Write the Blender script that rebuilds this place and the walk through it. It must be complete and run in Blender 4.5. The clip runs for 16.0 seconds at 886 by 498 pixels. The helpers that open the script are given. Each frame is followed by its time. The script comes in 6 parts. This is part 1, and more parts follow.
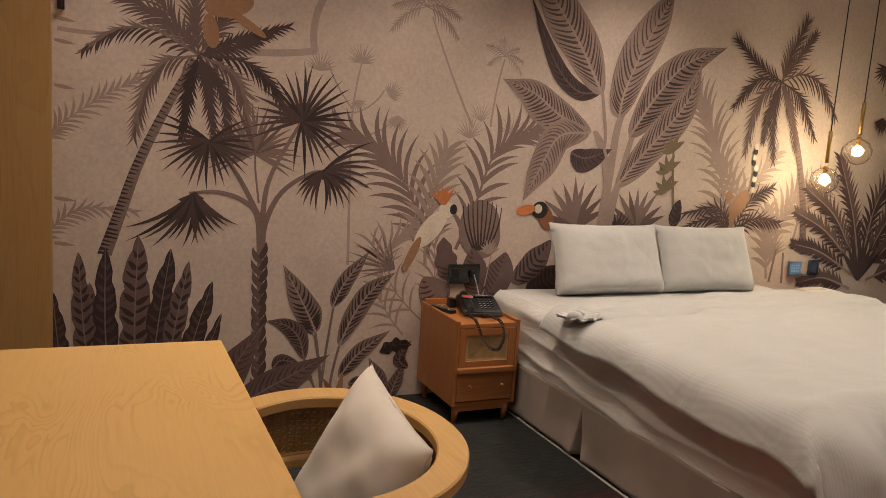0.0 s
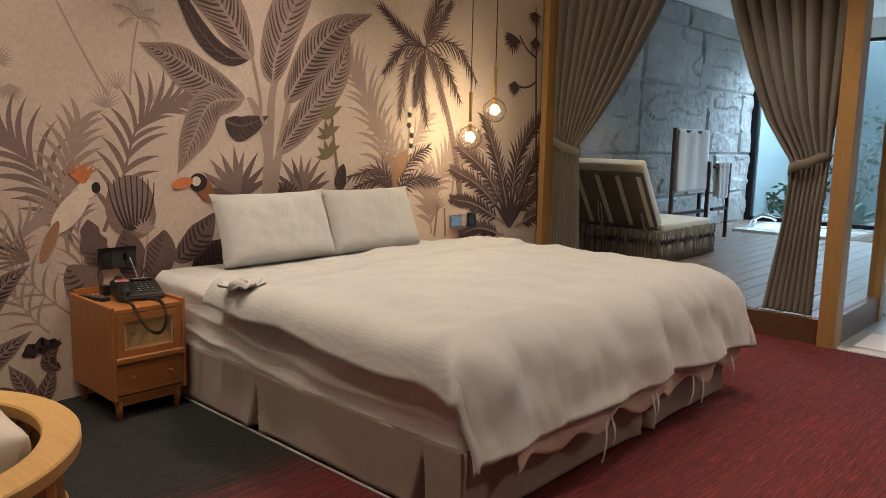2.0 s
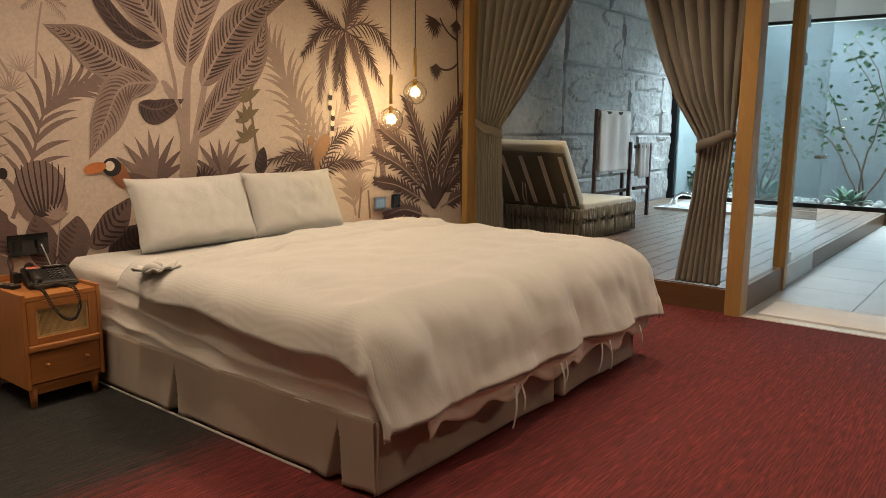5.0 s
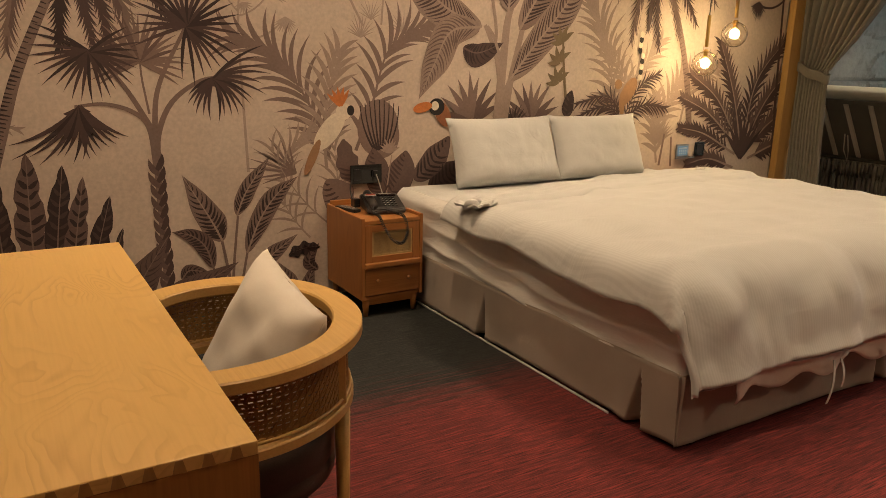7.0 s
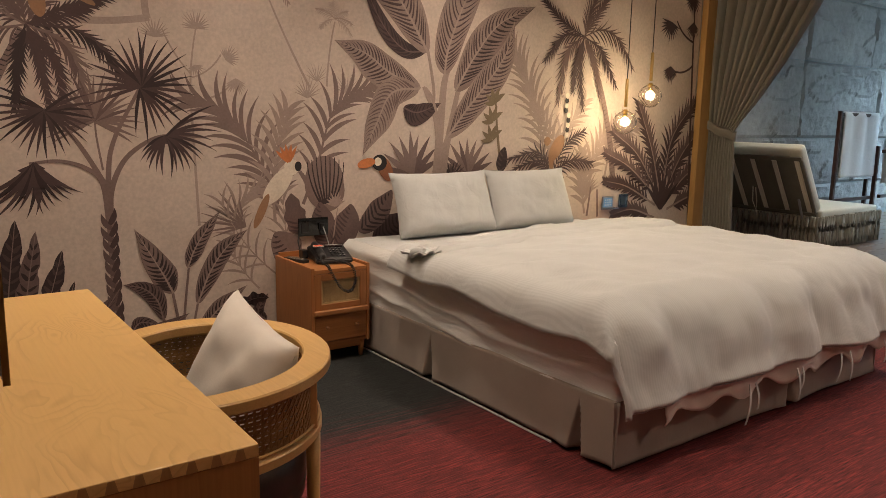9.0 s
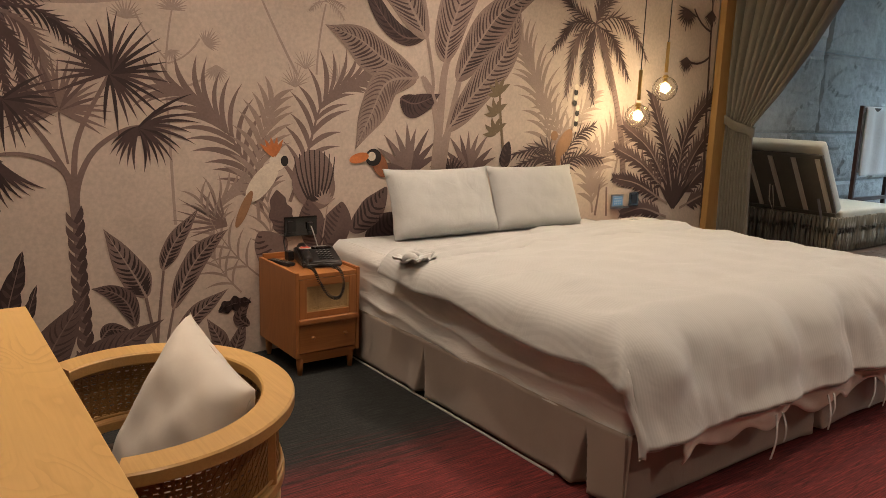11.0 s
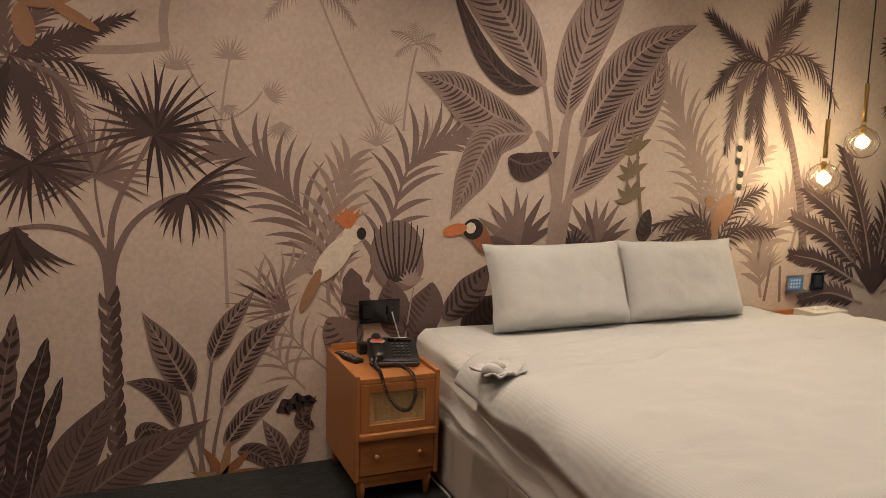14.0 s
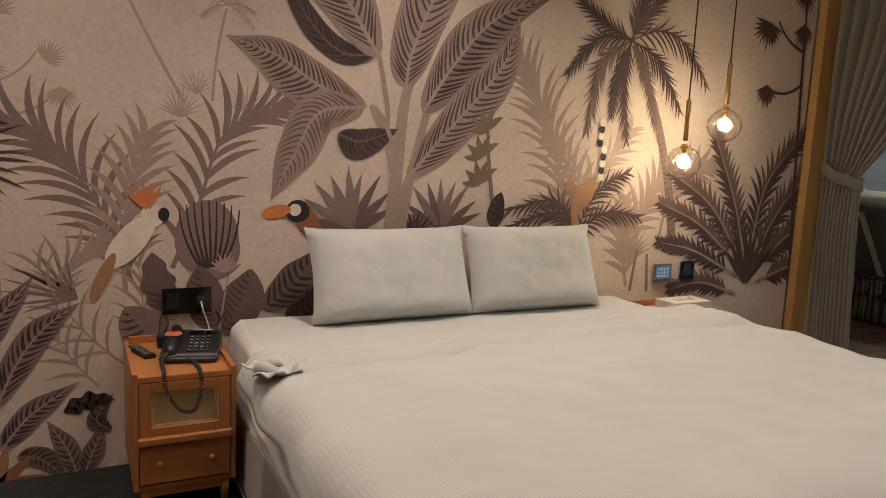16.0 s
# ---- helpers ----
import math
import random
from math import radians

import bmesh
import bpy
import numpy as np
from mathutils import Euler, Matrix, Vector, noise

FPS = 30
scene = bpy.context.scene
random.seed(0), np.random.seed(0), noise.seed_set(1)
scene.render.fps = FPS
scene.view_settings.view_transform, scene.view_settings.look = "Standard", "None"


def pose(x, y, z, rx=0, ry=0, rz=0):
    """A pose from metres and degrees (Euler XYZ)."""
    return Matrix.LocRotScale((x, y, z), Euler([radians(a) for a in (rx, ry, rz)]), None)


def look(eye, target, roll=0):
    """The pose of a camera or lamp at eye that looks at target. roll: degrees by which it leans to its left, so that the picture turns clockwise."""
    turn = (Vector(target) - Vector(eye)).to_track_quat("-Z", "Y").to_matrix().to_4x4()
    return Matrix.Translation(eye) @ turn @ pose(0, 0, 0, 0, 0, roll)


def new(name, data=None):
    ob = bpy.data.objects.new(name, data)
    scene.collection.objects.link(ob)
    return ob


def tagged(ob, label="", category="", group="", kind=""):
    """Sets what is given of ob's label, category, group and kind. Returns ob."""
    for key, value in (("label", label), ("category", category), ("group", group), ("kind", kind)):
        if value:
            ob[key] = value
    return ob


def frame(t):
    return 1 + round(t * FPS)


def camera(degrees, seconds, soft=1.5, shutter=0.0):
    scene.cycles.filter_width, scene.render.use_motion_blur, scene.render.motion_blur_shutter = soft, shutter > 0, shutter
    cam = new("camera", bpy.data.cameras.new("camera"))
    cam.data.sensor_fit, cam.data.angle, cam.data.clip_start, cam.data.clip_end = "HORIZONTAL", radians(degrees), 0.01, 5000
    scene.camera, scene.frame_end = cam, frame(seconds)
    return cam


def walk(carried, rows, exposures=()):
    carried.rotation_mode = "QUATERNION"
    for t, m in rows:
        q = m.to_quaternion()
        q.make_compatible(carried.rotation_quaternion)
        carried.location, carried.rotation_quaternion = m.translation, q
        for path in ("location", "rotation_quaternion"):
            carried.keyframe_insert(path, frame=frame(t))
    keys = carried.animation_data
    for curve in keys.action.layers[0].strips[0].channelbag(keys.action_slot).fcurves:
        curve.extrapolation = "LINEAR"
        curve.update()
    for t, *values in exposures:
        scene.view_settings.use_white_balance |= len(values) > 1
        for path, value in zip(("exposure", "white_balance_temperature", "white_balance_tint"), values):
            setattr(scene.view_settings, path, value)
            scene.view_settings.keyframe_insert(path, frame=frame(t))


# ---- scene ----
EXPOSURES = [(0.0, -0.05, 6400, 10.0), (2.0, -0.05, 6450, 10.0), (3.0, 0.0, 7150, 10.0), (5.3, 0.0, 7500, 10.0), (6.0, 0.0, 7700, 10.0),
             (6.5, 0.0, 8500, 10.0), (7.0, 0.0, 8400, 10.0), (7.6, 0.0, 7700, 10.0), (8.4, 0.0, 6500, 10.0), (11.5, 0.0, 6650, 10.0),
             (14.5, -0.12, 6450, 10.0), (16.0, -0.22, 6150, 10.0)]
cam = camera(61.3, 16.0, 0.5)
ROWS = [
    (0.0, (-1.934, -3.579, 1.365), (-1.028, -1.599, 1.051), 4.04),
    (0.5, (-1.892, -3.579, 1.380), (-0.852, -1.662, 1.095), 3.90),
    (1.0, (-1.837, -3.602, 1.290), (-0.619, -1.786, 1.051), 3.05),
    (1.5, (-1.778, -3.622, 1.254), (-0.349, -1.969, 0.997), 1.97),
    (2.0, (-1.743, -3.658, 1.269), (-0.147, -2.178, 0.952), 1.17),
    (2.5, (-1.757, -3.693, 1.267), (-0.082, -2.316, 0.899), 0.65),
    (3.0, (-1.757, -3.763, 1.282), (-0.070, -2.406, 0.893), 0.56),
    (5.3, (-1.736, -3.791, 1.250), (-0.027, -2.452, 0.894), 0.59),
    (5.5, (-1.742, -3.785, 1.260), (-0.051, -2.426, 0.895), 0.78),
    (6.0, (-1.759, -3.765, 1.275), (-0.192, -2.277, 0.859), 1.56),
    (6.5, (-1.841, -3.749, 1.283), (-0.493, -2.082, 0.791), 1.78),
    (7.0, (-1.909, -3.737, 1.295), (-0.809, -1.912, 0.749), 1.19),
    (7.5, (-1.939, -3.766, 1.278), (-0.842, -1.936, 0.740), 0.70),
    (8.0, (-2.014, -3.825, 1.268), (-0.819, -2.042, 0.784), 0.74),
    (8.5, (-2.081, -3.888, 1.289), (-0.817, -2.133, 0.881), 0.98),
    (8.7, (-2.086, -3.888, 1.285), (-0.803, -2.140, 0.912), 1.09),
    (10.8, (-1.887, -3.681, 1.329), (-0.616, -1.940, 0.889), 1.95),
    (11.0, (-1.859, -3.646, 1.314), (-0.591, -1.896, 0.902), 1.83),
    (11.5, (-1.844, -3.471, 1.359), (-0.577, -1.709, 0.994), 2.27),
    (12.0, (-1.786, -3.391, 1.359), (-0.602, -1.567, 1.027), 2.11),
    (12.5, (-1.640, -3.413, 1.362), (-0.593, -1.505, 1.037), 1.63),
    (13.0, (-1.485, -3.349, 1.341), (-0.547, -1.379, 1.057), 1.23),
    (13.5, (-1.347, -3.163, 1.374), (-0.448, -1.176, 1.091), 1.42),
    (14.0, (-1.185, -3.105, 1.377), (-0.332, -1.098, 1.090), 1.62),
    (14.5, (-1.020, -3.143, 1.383), (-0.197, -1.122, 1.104), 1.85),
    (15.0, (-0.898, -3.158, 1.365), (-0.040, -1.153, 1.074), 2.34),
    (15.5, (-0.771, -3.116, 1.363), (0.180, -1.157, 1.047), 2.95),
    (16.0, (-0.571, -3.085, 1.356), (0.404, -1.139, 1.032), 2.63),
]
walk(cam, [(t, look(eye, aim, roll)) for t, eye, aim, roll in ROWS], EXPOSURES)

# ---- world and lights ----
world = bpy.data.worlds.new("world")
scene.world = world
world.use_nodes = True
wnt = world.node_tree
sky = wnt.nodes.new("ShaderNodeTexSky")
sky.sky_type = "NISHITA"
sky.sun_disc = False
sky.sun_elevation = radians(42)
sky.sun_rotation = radians(60)
wnt.links.new(sky.outputs[0], wnt.nodes["Background"].inputs[0])
wnt.nodes["Background"].inputs[1].default_value = 0.12


def lamp(name, kind, m, power, colour, size=0.1, size_y=None, spot=None):
    data = bpy.data.lights.new(name, kind)
    data.energy, data.color = power, colour
    if kind == "AREA":
        data.shape = "RECTANGLE" if size_y else "DISK"
        data.size = size
        if size_y:
            data.size_y = size_y
    elif kind == "SPOT":
        data.shadow_soft_size = size
        data.spot_size, data.spot_blend = radians(spot), 0.9
    elif kind == "SUN":
        data.angle = size
    else:
        data.shadow_soft_size = size
    ob = new(name, data)
    ob.matrix_world = m
    return ob


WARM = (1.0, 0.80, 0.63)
H_CEIL = 2.75
# Unseen area lamp over the open garden, added to strengthen the sky's light.
lamp("garden_skylight", "AREA", look((10.8, -2.0, 3.7), (7.0, -1.2, 0.0)), 600, (0.52, 0.77, 1.0), 5.5, 1.5)
lamp("sun", "SUN", look((0, 0, 10), (-5, -1.5, 2)), 0.8, (1.0, 0.96, 0.9), radians(12))
# Unseen fittings: number, places and watts set to brighten the bedroom.
UNSEEN_DOWNLIGHTS = [(-1.75, -0.78, 75), (-0.55, -0.78, 75), (0.75, -0.72, 100), (2.0, -0.78, 18), (-1.2, -1.7, 60), (0.9, -1.5, 26), (2.6, -1.9, 75), (0.5, -2.8, 74), (2.1, -2.95, 70), (-1.9, -3.0, 50), (0.4, -4.6, 125), (2.3, -4.2, 60)]

# ---- materials ----


def mat(name, base, rough=0.6, metal=0.0, **extra):
    m = bpy.data.materials.new(name)
    m.use_nodes = True
    b = m.node_tree.nodes["Principled BSDF"]
    b.inputs["Base Color"].default_value = (*base, 1)
    b.inputs["Roughness"].default_value = rough
    b.inputs["Metallic"].default_value = metal
    for k, v in extra.items():
        b.inputs[k.replace("_", " ")].default_value = v
    return m


def nd(m, kind, **values):
    n = m.node_tree.nodes.new(kind)
    for k, v in values.items():
        n.inputs[k.replace("_", " ")].default_value = v
    return n


def wire(m, a, b):
    m.node_tree.links.new(a, b)


def coords(m, scale=(1, 1, 1), rot=(0, 0, 0), kind="Object"):
    c = nd(m, "ShaderNodeTexCoord")
    p = nd(m, "ShaderNodeMapping")
    p.inputs["Scale"].default_value = scale
    p.inputs["Rotation"].default_value = rot
    wire(m, c.outputs[kind], p.inputs[0])
    return p.outputs[0]


def ramp(m, fac, stops):
    r = nd(m, "ShaderNodeValToRGB")
    el = r.color_ramp.elements
    while len(el) < len(stops):
        el.new(0.5)
    for e, (pos, col) in zip(el, stops):
        e.position, e.color = pos, (*col, 1)
    wire(m, fac, r.inputs[0])
    return r.outputs[0]


def mixc(m, fac, a, b, mode="MIX"):
    x = m.node_tree.nodes.new("ShaderNodeMix")
    x.data_type, x.blend_type = "RGBA", mode
    for v, s in ((fac, x.inputs[0]), (a, x.inputs[6]), (b, x.inputs[7])):
        if hasattr(v, "is_linked"):
            wire(m, v, s)
        else:
            s.default_value = v if isinstance(v, (int, float)) else (*v, 1)
    return x.outputs[2]


def bsdf(m):
    return m.node_tree.nodes["Principled BSDF"]


def bump(m, height, strength=0.3, dist=0.002):
    b = nd(m, "ShaderNodeBump", Strength=strength, Distance=dist)
    wire(m, height, b.inputs["Height"])
    wire(m, b.outputs[0], bsdf(m).inputs["Normal"])


def noise_tex(m, vec, scale, detail=4, rough=0.55):
    n = nd(m, "ShaderNodeTexNoise", Scale=scale, Detail=detail, Roughness=rough)
    wire(m, vec, n.inputs["Vector"])
    return n.outputs[0]


def mottled(name, a, b, rough, scale=6.0, fine=150.0, strength=0.2, dist=0.001, stretch=(1, 1, 1), metal=0.0, **extra):
    """Two-scale variation: broad mottling between a and b, fine relief."""
    m = mat(name, a, rough, metal, **extra)
    v = coords(m, stretch)
    big = noise_tex(m, v, scale)
    small = noise_tex(m, v, fine, 2)
    c = ramp(m, big, [(0.3, a), (0.7, b)])
    c = mixc(m, 0.25, c, ramp(m, small, [(0.3, tuple(x * 0.75 for x in a)), (0.7, tuple(min(1, x * 1.2) for x in b))]))
    wire(m, c, bsdf(m).inputs["Base Color"])
    bump(m, small, strength, dist)
    return m


def wood(name, dark, light, rough=0.4, axis=0, ring=9.0, stretch=10.0, swirl=3.0, wash=0.5):
    """Wood with long grain along an axis, cathedral bands and pores."""
    m = mat(name, light, rough)
    sc = [stretch * 0.5] * 3
    sc[axis] = 0.9
    v = coords(m, tuple(sc))
    warp = nd(m, "ShaderNodeTexNoise", Scale=0.9, Detail=2)
    wire(m, v, warp.inputs["Vector"])
    w = nd(m, "ShaderNodeTexNoise", Scale=1.0, Detail=1.5, Distortion=swirl * 0.25)
    wire(m, v, w.inputs["Vector"])
    mul = m.node_tree.nodes.new("ShaderNodeMath")
    mul.operation = "MULTIPLY"
    mul.inputs[1].default_value = ring
    wire(m, w.outputs[0], mul.inputs[0])
    fr = m.node_tree.nodes.new("ShaderNodeMath")
    fr.operation = "FRACT"
    wire(m, mul.outputs[0], fr.inputs[0])
    sc2 = [180.0] * 3
    sc2[axis] = 4.0
    pores = noise_tex(m, coords(m, tuple(sc2)), 1.0, 3)
    mid = tuple((a + 2 * b) / 3 for a, b in zip(dark, light))
    c = ramp(m, fr.outputs[0], [(0.0, light), (0.6, mid), (0.92, dark), (1.0, light)])
    c = mixc(m, wash, c, light)
    c = mixc(m, 0.35, c, ramp(m, pores, [(0.35, dark), (0.6, light)]))
    c = mixc(m, 0.3, c, ramp(m, warp.outputs[0], [(0.3, mid), (0.7, light)]))
    wire(m, c, bsdf(m).inputs["Base Color"])
    bump(m, pores, 0.12, 0.0006)
    return m


def figured(name, dark, light, rough):
    """Plain-sawn board: straight grain that swells into tight jagged contours."""
    m = mat(name, light, rough)
    n = nd(m, "ShaderNodeTexNoise", Scale=1.15, Detail=3.0, Roughness=0.42, Distortion=0.7)
    wire(m, coords(m, (5.0, 1.7, 5.0)), n.inputs["Vector"])
    side = nd(m, "ShaderNodeTexNoise", Scale=1.0, Detail=1.0)
    wire(m, coords(m, (9.0, 0.35, 9.0)), side.inputs["Vector"])
    add = m.node_tree.nodes.new("ShaderNodeMath")
    add.operation = "MULTIPLY_ADD"
    add.inputs[1].default_value = 0.8
    wire(m, side.outputs[0], add.inputs[0])
    wire(m, n.outputs[0], add.inputs[2])
    mul = m.node_tree.nodes.new("ShaderNodeMath")
    mul.operation = "MULTIPLY"
    mul.inputs[1].default_value = 15.0
    wire(m, add.outputs[0], mul.inputs[0])
    fr = m.node_tree.nodes.new("ShaderNodeMath")
    fr.operation = "FRACT"
    wire(m, mul.outputs[0], fr.inputs[0])
    mid = tuple((a + 3 * b) / 4 for a, b in zip(dark, light))
    deep = tuple((a + b) / 2 for a, b in zip(dark, light))
    c = ramp(m, fr.outputs[0], [(0.0, light), (0.5, light), (0.7, mid), (0.92, deep), (1.0, light)])
    show = noise_tex(m, coords(m, (3.0, 2.2, 3.0)), 1.3, 2)
    c = mixc(m, ramp(m, show, [(0.42, (0.9, 0.9, 0.9)), (0.6, (0.1, 0.1, 0.1))]), c, light)
    pores = noise_tex(m, coords(m, (190, 5, 190)), 1.0, 3)
    c = mixc(m, 0.2, c, ramp(m, pores, [(0.35, deep), (0.6, light)]))
    tint = noise_tex(m, coords(m, (1.6, 0.7, 1.6)), 1.0, 2)
    c = mixc(m, 0.22, c, ramp(m, tint, [(0.35, mid), (0.65, light)]))
    wire(m, c, bsdf(m).inputs["Base Color"])
    bump(m, pores, 0.12, 0.0006)
    return m


def crumple(m, scale=14.0, strength=0.35, dist=0.012, stretch=(1, 1, 1)):
    """Soft creases over the weave: a second, broader bump under the first."""
    fine = [n for n in m.node_tree.nodes if n.bl_idname == "ShaderNodeBump"][0]
    n = nd(m, "ShaderNodeTexNoise", Scale=scale, Detail=3.0, Roughness=0.5, Distortion=1.6)
    wire(m, coords(m, stretch), n.inputs["Vector"])
    b = nd(m, "ShaderNodeBump", Strength=strength, Distance=dist)
    wire(m, n.outputs[0], b.inputs["Height"])
    wire(m, b.outputs[0], fine.inputs["Normal"])
    return m


def fabric(name, a, b, rough=0.9, weave=900.0, stretch=(1, 1, 1), sheen=0.2):
    m = mottled(name, a, b, rough, 5.0, weave, 0.25, 0.0006, stretch)
    bsdf(m).inputs["Sheen Weight"].default_value = sheen
    return m


M_PAPER = mottled("wallpaper_ground", (0.565, 0.472, 0.405), (0.69, 0.58, 0.50), 0.75, 2.3, 60, 0.12, 0.0008)
M_LIN = fabric("white_linen", (0.495, 0.503, 0.492), (0.56, 0.568, 0.556))
M_SHEET = fabric("sheet_cotton", (0.66, 0.66, 0.635), (0.74, 0.74, 0.71))
M_SKIRT = fabric("skirt_fabric", (0.29, 0.245, 0.21), (0.35, 0.295, 0.25))
M_CURT = fabric("curtain_fabric", (0.152, 0.145, 0.125), (0.20, 0.19, 0.165), 0.85, 420, (1, 1, 0.15), 0.3)
M_OAK = wood("oak_trim", (0.30, 0.16, 0.055), (0.46, 0.28, 0.105), 0.45, 2)
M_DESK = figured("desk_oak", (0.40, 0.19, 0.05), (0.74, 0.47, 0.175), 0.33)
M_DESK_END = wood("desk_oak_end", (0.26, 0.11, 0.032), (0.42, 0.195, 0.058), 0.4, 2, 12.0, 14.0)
M_NS = wood("nightstand_wood", (0.24, 0.085, 0.027), (0.43, 0.178, 0.058), 0.4, 2)
M_NSX = wood("nightstand_wood_rail", (0.24, 0.085, 0.027), (0.43, 0.178, 0.058), 0.4, 0)
M_NST = wood("nightstand_wood_top", (0.28, 0.105, 0.034), (0.48, 0.205, 0.068), 0.38, 1)
M_CHAIR = wood("chair_oak", (0.44, 0.24, 0.075), (0.64, 0.40, 0.145), 0.4, 1, 6.0, 8.0)
M_CANE = mottled("cane", (0.27, 0.135, 0.042), (0.40, 0.22, 0.075), 0.55, 20, 200)
M_CANE_PALE = mottled("woven_cane_pale", (0.48, 0.33, 0.15), (0.58, 0.42, 0.21), 0.6, 20, 200)
M_CANE_BACK = mottled("cane_backing", (0.20, 0.12, 0.05), (0.27, 0.17, 0.075), 0.8)
M_BLACK = mottled("black_plastic", (0.012, 0.012, 0.013), (0.02, 0.02, 0.021), 0.35, 8, 300, 0.05)
M_BLACK_GLOSS = mat("black_glass", (0.006, 0.006, 0.007), 0.12)
M_DARKWOOD = wood("dark_rack_wood", (0.025, 0.009, 0.006), (0.06, 0.022, 0.013), 0.4, 2)
M_BRASS = mat("brushed_brass", (0.55, 0.36, 0.13), 0.28, 1.0)
M_STEEL = mat("chrome", (0.75, 0.75, 0.76), 0.15, 1.0)
M_GREYMETAL = mottled("brushed_steel", (0.32, 0.32, 0.33), (0.42, 0.42, 0.43), 0.35, 6, 200, 0.1, metal=1.0)
M_WHITE = mottled("white_paint", (0.72, 0.70, 0.67), (0.78, 0.76, 0.73), 0.7, 3, 90, 0.1)
M_WALLP = mottled("warm_plaster", (0.55, 0.49, 0.42), (0.62, 0.56, 0.48), 0.8, 2, 80, 0.15)
M_CERAMIC = mottled("ceramic", (0.78, 0.78, 0.77), (0.82, 0.82, 0.81), 0.15, 3, 60, 0.0)
M_DECKP = wood("deck_plank", (0.11, 0.065, 0.042), (0.19, 0.12, 0.08), 0.42, 0)
M_GROUT = mottled("pale_grout", (0.42, 0.40, 0.37), (0.5, 0.48, 0.45), 0.85)
M_RISER = wood("deck_riser", (0.085, 0.042, 0.02), (0.145, 0.075, 0.036), 0.4, 1)
M_TILE = mottled("wet_tile", (0.40, 0.40, 0.395), (0.48, 0.48, 0.47), 0.35, 4, 120, 0.1)
M_CONC = mottled("garden_concrete", (0.17, 0.205, 0.225), (0.29, 0.33, 0.345), 0.85, 1.6, 40, 0.4, 0.004, (1, 1, 0.6))
M_FRAME = mat("dark_aluminium", (0.02, 0.02, 0.022), 0.4, 0.6)
M_GREEN = mottled("plant_green", (0.045, 0.10, 0.05), (0.09, 0.17, 0.08), 0.45, 9, 100)
M_AGAVE = mottled("agave_green", (0.10, 0.19, 0.14), (0.17, 0.27, 0.20), 0.5, 9, 100)
M_PEBBLE = mottled("pebble", (0.32, 0.32, 0.31), (0.5, 0.49, 0.47), 0.8, 5, 100)
M_SOIL = mottled("soil", (0.05, 0.04, 0.03), (0.09, 0.075, 0.06), 0.95, 5, 60, 0.6, 0.01)
M_CUSH = fabric("lounger_cushion", (0.72, 0.67, 0.55), (0.79, 0.74, 0.62))
M_ROPE = fabric("lounger_rope", (0.22, 0.205, 0.165), (0.31, 0.29, 0.235), 0.85, 300)
M_LEATHER = mottled("seat_leather", (0.045, 0.032, 0.024), (0.07, 0.05, 0.038), 0.5, 8, 260, 0.3)
M_BOARD = fabric("backrest_canvas", (0.13, 0.12, 0.095), (0.18, 0.165, 0.13))
M_TOWEL = fabric("white_towel", (0.74, 0.74, 0.74), (0.82, 0.82, 0.82), 0.95, 350)
M_BOXWHITE = mottled("tissue_box_white", (0.62, 0.58, 0.53), (0.70, 0.66, 0.60), 0.4)
M_RED = mat("sticker_red", (0.70, 0.10, 0.05), 0.5)
M_MARK = mat("key_marks", (0.55, 0.55, 0.53), 0.5)
M_SCREEN = mat("blue_screen", (0.05, 0.12, 0.2), 0.2)
bsdf(M_SCREEN).inputs["Emission Color"].default_value = (0.25, 0.5, 0.75, 1)
bsdf(M_SCREEN).inputs["Emission Strength"].default_value = 0.25


def glass(name, tint, rough=0.0, thin=True):
    m = bpy.data.materials.new(name)
    m.use_nodes = True
    b = bsdf(m)
    b.inputs["Base Color"].default_value = (*tint, 1)
    b.inputs["Roughness"].default_value = rough
    b.inputs["Transmission Weight"].default_value = 1.0
    b.inputs["IOR"].default_value = 1.45
    return m


M_GLASS = glass("clear_glass", (0.93, 0.97, 0.96))
M_GLOBE = glass("globe_glass", (0.99, 0.97, 0.93))


def glow(name, colour, strength):
    m = bpy.data.materials.new(name)
    m.use_nodes = True
    b = bsdf(m)
    b.inputs["Base Color"].default_value = (*colour, 1)
    b.inputs["Emission Color"].default_value = (*colour, 1)
    b.inputs["Emission Strength"].default_value = strength
    return m


M_BULB = glow("bulb_glow", (1.0, 0.80, 0.50), 45.0)
M_DOWN = glow("unseen_downlight_glow", (1.0, 0.78, 0.52), 12.0)


